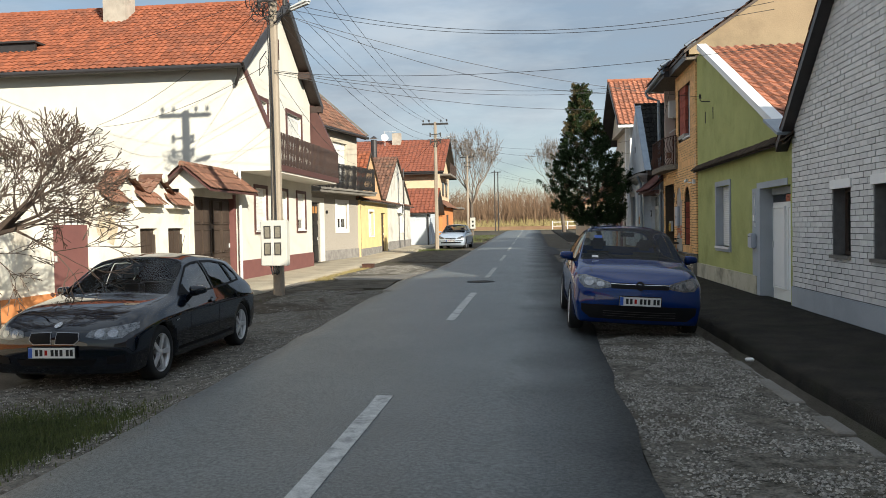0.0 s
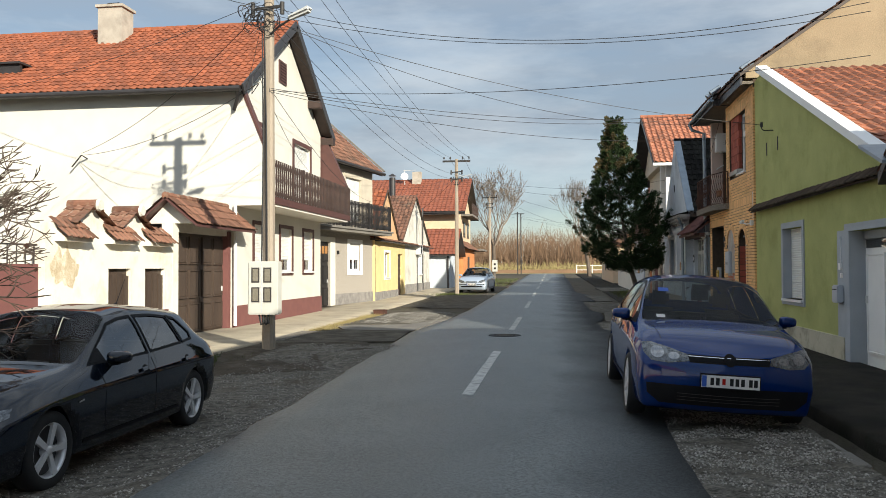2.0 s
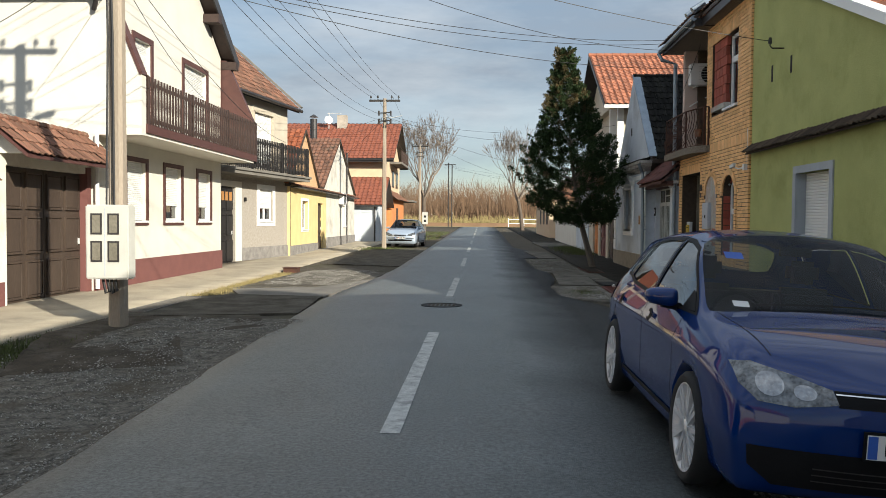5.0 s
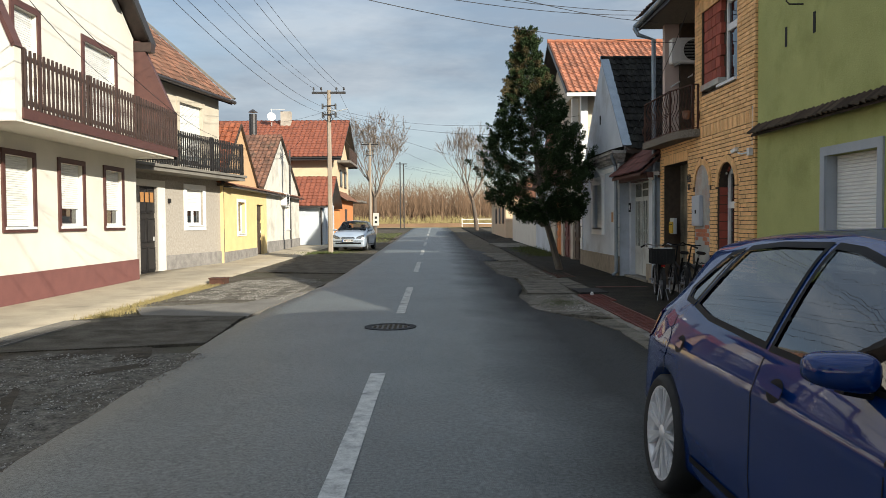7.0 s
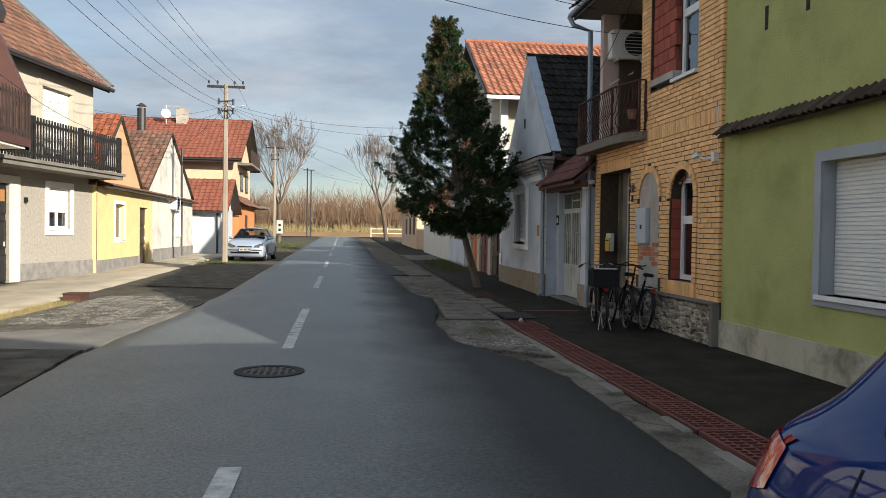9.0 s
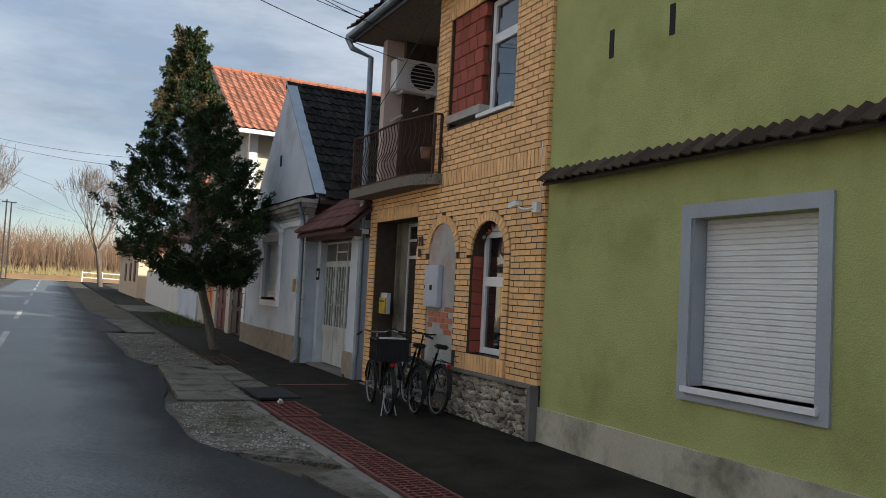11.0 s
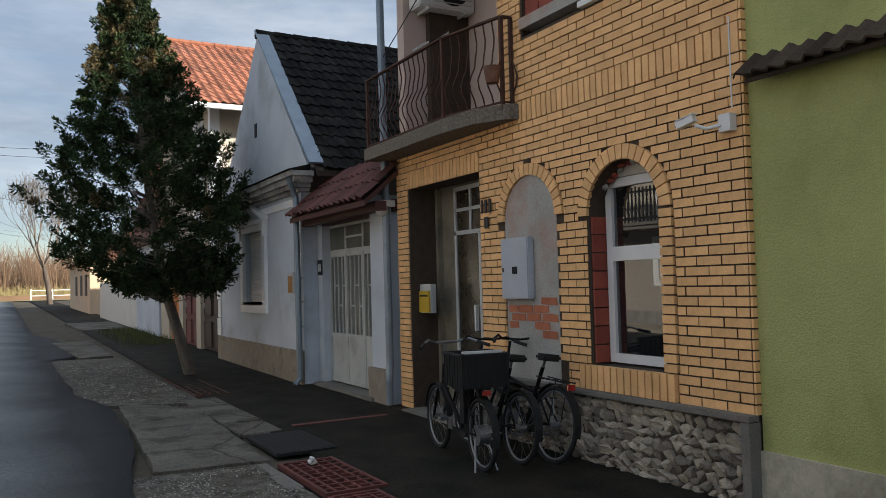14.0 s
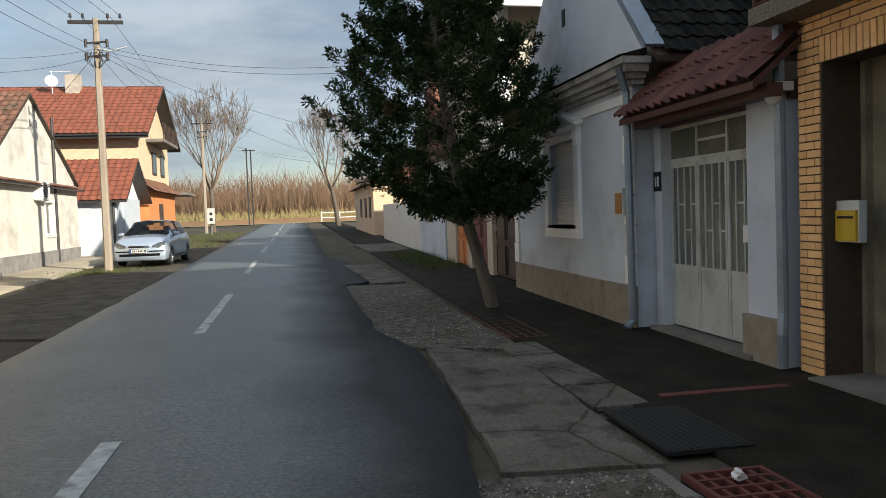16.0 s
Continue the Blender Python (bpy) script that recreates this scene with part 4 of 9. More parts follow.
def railing(parent, x, y0, y1, z0, z1, material, step=0.16):
    rail = part("railing", boxes((x - 0.04, x + 0.04, y0, y1, z0 + 0.10, z0 + 0.17), (x - 0.035, x + 0.035, y0, y1, z1 - 0.16, z1 - 0.10)), material, parent)
    me = None
    n = int((y1 - y0) / step)
    for k in range(n + 1):
        y = y0 + (y1 - y0) * k / n
        if me is None:
            bm = bmesh.new()
            baluster(bm, 0, 0, 0, z1 - z0 - 0.02)
            b = part("baluster", bm, material, rail)
            me = b.data
        else:
            b = new("baluster", me)
            b.parent = rail
        b.location = (x + 0.05, y, z0 + 0.02)
    for k in range(4):
        y = y0 + (y1 - y0) * k / 3
        part("post", boxes((x - 0.05, x + 0.03, y - 0.06, y + 0.06, z0, z1 + 0.03)), material, rail)
    return rail


def panel_door(parent, x, side, y0, y1, z0, z1, material, rows=3, cols=1, name="door", handle=True, label=""):
    d = part(name, boxes((x, x - side * 0.05, y0, y1, z0, z1)), material, parent, label)
    for c in range(cols):
        for r in range(rows):
            a, b = y0 + (y1 - y0) * (c + 0.14) / cols, y0 + (y1 - y0) * (c + 0.86) / cols
            e, f = z0 + (z1 - z0) * (r + 0.12) / rows, z0 + (z1 - z0) * (r + 0.88) / rows
            bm = boxes((x, x + side * 0.030, a, b, e, f))
            bmesh.ops.bevel(bm, geom=bm.edges[:], offset=0.022, segments=1, affect="EDGES")
            for q in ((a - 0.03, a, e - 0.03, f + 0.03), (b, b + 0.03, e - 0.03, f + 0.03), (a, b, e - 0.03, e), (a, b, f, f + 0.03)):
                box(bm, x, x + side * 0.040, *q)
            part("panel", bm, material, d)
    if handle:
        part("handle", boxes((x, x + side * 0.06, y1 - 0.14, y1 - 0.11, z0 + 1.0, z0 + 1.12)), "metal_grey", d)
    return d


# white house with the brown balcony
A = thing("house", "white plastered two-storey house with brown balcony and red tiled gable roof", "house", (-8.7, 27, -0.1))
A_WIN = [(24.45, 25.5, 1.42, 2.78), (26.65, 27.75, 1.42, 2.78), (28.98, 30.02, 1.42, 2.78)]
bm = bmesh.new()
facade(bm, -8.7, -9.05, 23.0, 31.0, -0.15, 3.2, A_WIN)
part("front_wall", bm, "plaster_white", A)
UP = [(24.9, 25.8, 3.45, 5.65), (27.95, 29.7, 3.45, 5.65), (26.55, 27.1, 7.4, 7.98)]
bm = bmesh.new()
facade(bm, -8.7, -9.05, 23.3, 31.0, 3.2, 6.35, UP[:2])
prism(bm, [(22.95, 6.35), (31.05, 6.35), (27.0, 9.2)], -8.7, -9.05, "x")
part("gable_wall", bm, "plaster_white", A)
parts("side_wall", "plaster_white", A, (-20, -9.05, 23.0, 23.3, -0.15, 6.4), (-20, -9.05, 30.7, 31.0, -0.15, 6.4), (-20, -19.7, 23.3, 30.7, -0.15, 6.4))
bm = bmesh.new()
prism(bm, [(-9.05, 3.2), (-7.7, 3.2), (-7.7, 4.45), (-8.45, 6.25), (-9.05, 6.25)], 22.998, 23.22, "y")
part("balcony_cheek", bm, "plaster_white", A)
bm = bmesh.new()
prism(bm, [(-9.05, 3.2), (-7.7, 3.2), (-7.7, 4.45), (-8.55, 6.35), (-9.05, 6.35)], 31.08, 31.3, "y")
part("balcony_cheek", bm, "brown_paint", A, "brown painted balcony cheek")
bm = bmesh.new()
rod(bm, (-7.70, 23.11, 4.44), (-8.46, 23.11, 6.28), 0.26, 0.07)
part("cheek_trim", bm, "brown_paint", A)
part("plinth", boxes((-8.7, -8.66, 22.95, 31.02, -0.15, 0.52)), "plinth_brown", A, "maroon painted plinth")
part("balcony_floor", boxes((-9.05, -7.7, 23.23, 31.3, 3.2, 3.30)), "plaster_white", A)
part("balcony_fascia", boxes((-7.76, -7.66, 23.2, 31.32, 3.26, 3.45)), "brown_paint", A)
railing(A, -7.72, 23.3, 31.25, 3.42, 4.45, "rail_wood")
for (a, b, c, d), sh in zip(A_WIN, (1.0, 0.72, 0.72)):
    w = rect_window(A, -8.7, 1, a, b, c, d, "pvc", 0.06, 0.10, 1, None, sh)
    surround(w, -8.7, 1, a, b, c, d, 0.11, "brown_paint", 0.035)
for a, b, c, d in UP[:2]:
    w = rect_window(A, -8.7, 1, a, b, c, d, "pvc", 0.07, 0.10, 2 if b - a > 1.2 else 1, None, 0.95, False)
    surround(w, -8.7, 1, a, b, c, d, 0.13, "brown_paint", 0.035, bottom=False)
vent = part("vent", boxes((-8.66, -8.72, *UP[2])), "black", A)
for k in range(6):
    z = 7.43 + k * 0.09
    part("slat", boxes((-8.64, -8.67, 26.58, 27.07, z, z + 0.05)), "brown_paint", vent)
surround(vent, -8.7, 1, *UP[2], 0.06, "brown_paint", 0.04)
roof_slab(A, [(-20.3, 22.65, 6.30), (-8.3, 22.65, 6.30), (-8.3, 27.0, 9.30), (-20.3, 27.0, 9.30)], "rail_wood")
roof_slab(A, [(-20.3, 31.35, 6.30), (-8.3, 31.35, 6.30), (-8.3, 27.0, 9.30), (-20.3, 27.0, 9.30)], "rail_wood")
sl = Vector((0, 4.35, 3.0))
tile_field("roof_tiles", (-20.3, 22.62, 6.31), (1, 0, 0), sl, 12.0, sl.length, "tile_red", A, 0.20, 0.25, wave=0.036, lift=0.03)
tile_field("roof_tiles", (-20.3, 31.38, 6.31), (1, 0, 0), (0, -4.35, 3.0), 12.0, sl.length, "tile_red", A, 0.20, 0.25, wave=0.036, lift=0.03)
ridge_tiles((-20.3, 27, 9.32), (-8.3, 27, 9.32), "tile_red", A)
bm = bmesh.new()
rod(bm, (-8.28, 22.6, 6.22), (-8.28, 27.0, 9.24), 0.05, 0.26)
rod(bm, (-8.28, 31.4, 6.22), (-8.28, 27.0, 9.24), 0.05, 0.26)
part("bargeboard", bm, "gutter", A, "dark grey bargeboards")
for y, z in ((29.6, 7.25), (31.2, 6.2)):
    part("purlin_end", boxes((-8.7, -8.25, y - 0.14, y + 0.14, z - 0.14, z + 0.1)), "rail_wood", A)
bm = bmesh.new()
tube(bm, (-20.3, 22.56, 6.24), (-8.35, 22.56, 6.24), 0.075, None, 10)
path_tube(bm, [(-8.42, 22.58, 6.2), (-8.5, 22.75, 6.0), (-8.66, 22.92, 5.75)], 0.05, 8)
part("gutter", bm, "gutter", A)
bm = bmesh.new()
tube(bm, (-8.62, 22.93, 0.0), (-8.62, 22.93, 3.2), 0.045, None, 8)
part("downpipe", bm, "pvc", A)
chim = part("chimney", boxes((-14.4, -13.6, 25.9, 26.6, 8.0, 9.75), (-14.46, -13.54, 25.84, 26.66, 9.75, 9.83)), "concrete_pale", A)
part("flue", boxes((-14.2, -13.8, 26.1, 26.4, 9.82, 9.95)), "black", chim)
part("roof_hatch", boxes((-18.8, -15.6, 23.9, 24.0, 6.9, 7.5), (-18.8, -15.55, 23.8, 24.9, 7.5, 7.56)), "gutter", A, "dark framed roof recess")
w = part("side_window", boxes((-17.2, -16.55, 22.96, 23.0, 4.3, 5.5)), "grey_trim", A)
part("pane", boxes((-17.1, -16.65, 22.94, 22.96, 4.4, 5.4)), "win_glass", w)
bm = bmesh.new()
path_tube(bm, [(-12.9, 22.98, 4.55), (-12.9, 22.7, 4.6), (-13.2, 22.75, 4.3)], 0.02, 6)
part("cable_bracket", bm, "iron", A)

# fence of the white house with saw-tooth tiled top, and the gate under a little roof
F = thing("fence_wall", "white plastered street wall with saw-tooth top under old tiles", "wall", (-8.8, 17, -0.1))
bm = bmesh.new()
F_HOLES = [(17.15, 17.98, 0.72, 1.52), (18.55, 19.42, 0.62, 1.52)]
facade(bm, -8.8, -9.05, 15.2, 19.95, -0.15, 2.32, F_HOLES)
for y in (16.52, 18.05):
    prism(bm, [(y - 0.5, 2.32), (y + 0.58, 2.32), (y + 0.04, 2.68), (y - 0.04, 2.68)], -8.8, -9.05, "x")
for a, b in ((15.45, 16.30), (16.98, 17.95), (18.42, 19.42)):
    prism(bm, [(-8.8, 2.0), (-8.6, 2.0), (-8.6, 2.06), (-8.8, 2.22)], a, b, "y")
part("wall", bm, "plaster_fence", F)
part("plinth", boxes((-8.8, -8.77, 15.15, 19.95, -0.15, 0.36)), "plinth_brown", F, "maroon painted plinth")
for a, b, c, d in F_HOLES:
    g = part("grille", boxes((-8.9, -8.94, a, b, c, d)), "dark_wood", F, "small dark wooden fence opening")
    for k in range(7):
        y = a + (b - a) * (k + 0.5) / 7
        part("slat", boxes((-8.845 + 0.012 * (k % 2), -8.9, y - 0.046, y + 0.046, c, d - 0.06 - 0.028 * abs(k - 3))), "dark_wood", g)
    part("sill", boxes((-8.74, -8.8, a - 0.06, b + 0.06, c - 0.06, c)), "plinth_brown", g)


def cap_tiles(y0, z0, y1, z1):
    tile_field("tile", (-9.2, y0, z0), (1, 0, 0), (0, y1 - y0, z1 - z0), 0.55, math.hypot(y1 - y0, z1 - z0), "tile_old_p", F, 0.18, 0.28, single=True, seed=int(y0 * 10))


for y in (16.52, 18.05):
    cap_tiles(y + 0.66, 2.32, y, 2.72)
    cap_tiles(y - 0.60, 2.32, y, 2.72)
for a, b in ((15.40, 16.32), (16.93, 17.98), (18.38, 19.45)):
    tile_field("tile", (-8.50, a, 2.05), (0, 1, 0), (-0.36, 0, 0.34), b - a, 0.5, "tile_old_p", F, 0.19, 0.25, single=True, seed=int(a * 10))
bm = bmesh.new()
tube(bm, (-9.22, 16.52, 2.71), (-8.62, 16.52, 2.71), 0.10, None, 10)
part("ridge_tile", bm, "tile_old_p", F)
bm = bmesh.new()
tube(bm, (-9.22, 18.05, 2.71), (-8.62, 18.05, 2.71), 0.10, None, 10)
part("ridge_tile", bm, "tile_old_p", F)

for y in (16.52, 18.05):
    bm = bmesh.new()
    tube(bm, (-8.625, y, 2.70), (-8.575, y, 2.70), 0.115, 0.10, 12)
    for v in bm.verts:
        v.co += Vector((0, noise.noise(v.co * 14), noise.noise(v.co * 14 + Vector((5, 0, 0))))) * 0.02
    part("mortar_cap", bm, "old_white", F, "pale lump of mortar closing the ridge")
bm = bmesh.new()
prism(bm, [(15.75 + (0.42 + 0.16 * noise.noise(Vector((math.cos(t) * 2, math.sin(t) * 2, 4)))) * math.cos(t), 1.52 + (0.30 + 0.22 * noise.noise(Vector((math.cos(t) * 3, math.sin(t) * 3, 9)))) * math.sin(t)) for t in [math.pi * k / 18 for k in range(36)]], -8.801, -8.796, "x")
part("bare_plaster", bm, "peeling", F, "tan patch where the whitewash has peeled off")

G1 = thing("yard_gate", "dark brown panelled double wooden gate under a little tiled roof", "gate", (-8.8, 21.4, -0.1))
for k in range(2):
    panel_door(G1, -8.9, 1, 20.05 + 1.36 * k, 20.05 + 1.36 * k + 1.33, -0.06, 2.36, "dark_wood", 3, 2, "gate_leaf", k == 1)
part("gate_post", boxes((-8.75, -9.05, 22.78, 22.93, -0.15, 2.5)), "plinth_brown", G1)
part("gate_wall", boxes((-8.79, -9.05, 19.75, 20.04, -0.15, 2.55), (-8.79, -9.05, 20.04, 22.95, 2.37, 2.6)), "plaster_fence", G1)
for y in (19.85, 22.76):
    bm = bmesh.new()
    prism(bm, [(-9.45, 2.55), (-8.35, 2.55), (-8.9, 3.1)], y, y + 0.1, "y")
    part("roof_gable", bm, "plaster_fence", G1)
can_v = Vector((-0.75, 0, 0.62))
roof_slab(G1, [(-8.15, 19.6, 2.52), (-8.15, 23.2, 2.52), (-8.9, 23.2, 3.14), (-8.9, 19.6, 3.14)], "brown_paint", 0.06)
roof_slab(G1, [(-9.65, 19.6, 2.52), (-9.65, 22.9, 2.52), (-8.9, 22.9, 3.14), (-8.9, 19.6, 3.14)], "brown_paint", 0.06)
tile_field("tile", (-8.12, 19.6, 2.53), (0, 1, 0), can_v, 3.6, can_v.length, "tile_old_p", G1, 0.2, 0.32, single=True)
tile_field("tile", (-9.68, 22.9, 2.53), (0, -1, 0), (0.75, 0, 0.62), 3.3, can_v.length, "tile_old_p", G1, 0.2, 0.32, single=True)
ridge_tiles((-8.9, 19.6, 3.17), (-8.9, 23.2, 3.17), "tile_old_p", G1, 0.08, 0.3)

G2 = thing("yard_gate", "plain red-brown sheet metal gate in the street wall", "gate", (-8.85, 14.5, -0.1))
part("gate_leaf", boxes((-8.88, -8.92, 13.86, 15.14, -0.05, 1.6)), "plinth_brown", G2)
part("handle", boxes((-8.84, -8.88, 14.0, 14.03, 0.9, 1.02)), "metal_grey", G2)
bm = bmesh.new()
for k in range(6):
    tube(bm, (-8.9, 13.95 + 0.22 * k, 1.6), (-8.9, 13.95 + 0.22 * k, 1.92), 0.012, None, 6)
rod(bm, (-8.9, 13.88, 1.92), (-8.9, 15.12, 1.92), 0.03, 0.03)
part("top_bars", bm, "iron", G2)
F2 = thing("fence_wall", "low white plastered street wall with peeling red base", "wall", (-8.8, 8, -0.1))
part("wall", boxes((-8.8, -9.05, -6, 13.85, -0.15, 1.9)), "plaster_fence", F2)
part("plinth", boxes((-8.8, -8.765, -6, 13.83, -0.15, 0.34)), "orange_wall", F2, "peeling red-orange base")

# beige stone house with the black balcony
B = thing("house", "beige stone-faced two-storey house with black balcony and old brown roof", "house", (-8.5, 35, -0.1))
bm = bmesh.new()
B_H = [(33.06, 34.06, -0.05, 2.60), (35.95, 37.15, 1.42, 2.6)]
facade(bm, -8.5, -8.85, 31.04, 38.65, -0.15, 3.0, B_H)
part("front_wall", bm, "beige_stone", B)
bm = bmesh.new()
B_U = [(35.65, 37.3, 3.4, 5.45)]
facade(bm, -8.55, -8.9, 31.35, 38.65, 3.0, 6.0, B_U)
box(bm, -16, -8.9, 31.35, 31.65, -0.1, 5.75), box(bm, -16, -8.9, 38.35, 38.65, -0.1, 5.75)
prism(bm, [(-8.6, 5.75), (-16, 5.75), (-12.1, 9.15)], 38.36, 38.65, "y")
part("upper_wall", bm, "cream", B)
bd = panel_door(B, -8.6, 1, *B_H[0], "rail_dark", 3, 2, label="near-black panelled entrance door with wooden lights on top")
for k in range(3):
    part("door_light", boxes((-8.555, -8.55, B_H[0][0] + 0.12 + 0.28 * k, B_H[0][0] + 0.32 + 0.28 * k, 2.12, 2.42)), "wood_box", bd)
part("door_surround", boxes((-8.5, -8.46, 34.06, 34.5, -0.1, 2.80), (-8.5, -8.46, 32.8, 34.06, 2.60, 2.80)), "plaster_white", B)
w = rect_window(B, -8.5, 1, *B_H[1], "pvc", 0.08, 0.08, 2, None, 0.6)
surround(w, -8.5, 1, *B_H[1], 0.18, "white_paint", 0.03)
w = rect_window(B, -8.55, 1, *B_U[0], "pvc", 0.08, 0.1, 2, None, 0.9, False)
surround(w, -8.55, 1, *B_U[0], 0.16, "cream", 0.04, bottom=False)
part("plinth", boxes((-8.5, -8.465, 34.5, 38.66, -0.12, 0.46)), "grey_stone", B)
part("balcony_floor", boxes((-8.85, -7.68, 31.32, 38.9, 3.0, 3.12), (-8.5, -7.62, 31.32, 38.95, 3.12, 3.2)), "concrete", B)
railing(B, -7.72, 31.4, 38.7, 3.2, 4.3, "rail_dark", 0.14)
part("end_rail", boxes((-8.5, -7.74, 38.68, 38.74, 4.18, 4.26), (-8.5, -7.74, 38.68, 38.74, 3.3, 3.36)), "rail_dark", B)
sb = Vector((-3.95, 0, 3.43))
roof_slab(B, [(-8.18, 30.9, 5.94), (-8.18, 39.0, 5.94), (-12.1, 39.0, 9.35), (-12.1, 30.9, 9.35)], "gutter", 0.14)
roof_slab(B, [(-16.1, 30.9, 5.94), (-16.1, 39.0, 5.94), (-12.1, 39.0, 9.35), (-12.1, 30.9, 9.35)], "gutter", 0.14)
tile_field("roof_tiles", (-8.15, 30.9, 5.96), (0, 1, 0), sb, 8.1, sb.length, "tile_old", B, 0.22, 0.36)
ridge_tiles((-12.1, 30.9, 9.38), (-12.1, 39.0, 9.38), "tile_old", B)
bm = bmesh.new()
rod(bm, (-8.1, 39.03, 6.03), (-12.1, 39.03, 9.48), 0.16, 0.07)
part("verge", bm, "concrete", B, "pale mortar verge along the roof edge")
bm = bmesh.new()
tube(bm, (-8.12, 30.9, 5.9), (-8.12, 39.1, 5.9), 0.07, None, 8)
tube(bm, (-8.42, 38.6, 0.0), (-8.42, 38.6, 3.0), 0.04, None, 8)
part("gutter", bm, "gutter", B)
part("wall_lamp", boxes((-8.5, -8.42, 34.72, 34.80, 2.12, 2.26)), "black", B)
part("intercom", boxes((-8.46, -8.44, 34.25, 34.35, 1.35, 1.5)), "metal_grey", B)
# this house stands askew to the street, its near end set back
B.matrix_basis = Matrix.Translation((-7.75, 38.7, 0)) @ Matrix.Rotation(radians(-9.8), 4, "Z") @ Matrix.Translation((7.75, -38.7, 0)) @ B.matrix_basis

# yellow house
C = thing("house", "yellow one-storey house with peach gable and brown eaves", "house", (-8.4, 42, 0))
bm = bmesh.new()
C_H = [(40.75, 41.95, 1.08, 2.3), (44.1, 45.4, 0.02, 2.28)]
facade(bm, -8.4, -8.75, 38.66, 46.1, -0.12, 2.9, C_H)
part("front_wall", bm, "yellow", C)
bm = bmesh.new()
prism(bm, [(38.7, 2.9), (44.4, 2.9), (44.4, 3.05), (41.5, 5.35), (38.7, 3.2)], -8.45, -8.75, "x")
part("gable_wall", bm, "peach", C)
w = rect_window(C, -8.4, 1, *C_H[0], "pvc", 0.07, 0.14, 1)
surround(w, -8.4, 1, *C_H[0], 0.12, "white_paint", 0.025)
panel_door(C, -8.55, 1, *C_H[1], "dark_wood", 3, 2)
part("plinth", boxes((-8.4, -8.37, 38.67, 44.08, -0.12, 0.42)), "grey_stone", C)
tile_field("eave_tiles", (-8.1, 38.7, 2.84), (0, 1, 0), (-0.4, 0, 0.14), 16.2, 0.45, "tile_old", C, 0.2, 0.4)
part("eave_board", boxes((-8.4, -8.1, 38.7, 54.9, 2.78, 2.83)), "gutter", C)
roof_slab(C, [(-8.35, 38.4, 2.9), (-8.35, 41.5, 5.42), (-16, 41.5, 5.42), (-16, 38.4, 2.9)], "dark_wood")
roof_slab(C, [(-8.35, 44.6, 2.9), (-8.35, 41.5, 5.42), (-16, 41.5, 5.42), (-16, 44.6, 2.9)], "dark_wood")
tile_field("roof_tiles", (-16, 38.4, 2.92), (1, 0, 0), (0, 3.1, 2.52), 7.6, 4.0, "tile_red", C)

# old white house with gable
D = thing("house", "old white plastered house with stained gable and mossy roof", "house", (-8.4, 50.5, 0.05))
bm = bmesh.new()
D_H = [(50.7, 51.7, 1.15, 2.3)]
facade(bm, -8.4, -8.75, 46.14, 54.85, -0.1, 3.0, D_H)
box(bm, -16, -8.75, 54.5, 54.85, -0.1, 3.0), box(bm, -16, -8.75, 46.14, 46.5, -0.1, 3.0)
prism(bm, [(45.4, 3.0), (54.6, 3.0), (54.5, 3.15), (49.55, 5.78), (45.4, 3.2)], -8.42, -8.75, "x")
part("front_wall", bm, "old_white", D)
w = rect_window(D, -8.4, 1, *D_H[0], "pvc", 0.07, 0.12, 2)
surround(w, -8.4, 1, *D_H[0], 0.08, "white_paint", 0.025)
part("plinth", boxes((-8.4, -8.36, 46.2, 54.87, -0.1, 0.62)), "grey_stone", D)
roof_slab(D, [(-8.3, 45.1, 3.05), (-8.3, 49.55, 5.83), (-16, 49.55, 5.83), (-16, 45.1, 3.05)], "dark_wood")
roof_slab(D, [(-8.3, 54.8, 3.05), (-8.3, 49.55, 5.83), (-16, 49.55, 5.83), (-16, 54.8, 3.05)], "dark_wood")
tile_field("roof_tiles", (-16, 45.1, 3.07), (1, 0, 0), (0, 4.45, 2.78), 7.7, 5.25, "tile_old", D)
bm = bmesh.new()
tube(bm, (-8.36, 51.9, 0.2), (-8.36, 51.9, 5.3), 0.05, None, 8)
part("downpipe", bm, "gutter", D)
bm = bmesh.new()
tube(bm, (-10.4, 52.5, 4.2), (-10.4, 52.5, 7.3), 0.2, None, 12)
tube(bm, (-10.4, 52.5, 7.4), (-10.4, 52.5, 7.55), 0.26, 0.05, 12)
part("stove_pipe", bm, "gutter", D, "black metal stove pipe")


def ac_unit(x, side, y, z, w=0.85, h=0.6, d=0.3, label="white air conditioner outdoor unit on wall brackets"):
    th = thing("air_conditioner", label, "air conditioner", (x, y, z))
    bm = boxes((x, x + side * d, y, y + w, z, z + h))
    bmesh.ops.bevel(bm, geom=bm.edges[:], offset=0.02, segments=2, affect="EDGES")
    part("body", bm, "pvc", th)
    bm = bmesh.new()
    tube(bm, (x + side * d, y + w * 0.4, z + h / 2), (x + side * (d + 0.012), y + w * 0.4, z + h / 2), h * 0.42, None, 24)
    fan = part("fan", bm, "black", th)
    for k in range(7):
        zz = z + h * (0.12 + 0.12 * k)
        part("grille_bar", boxes((x + side * (d + 0.012), x + side * (d + 0.02), y + 0.05, y + w * 0.76, zz, zz + 0.012)), "metal_grey", th)
    for yy in (y + 0.12, y + w - 0.15):
        part("bracket", boxes((x - side * 0.02, x + side * d, yy, yy + 0.03, z - 0.04, z)), "metal_grey", th)
    return th


ac_unit(-8.4, 1, 49.5, 2.35)

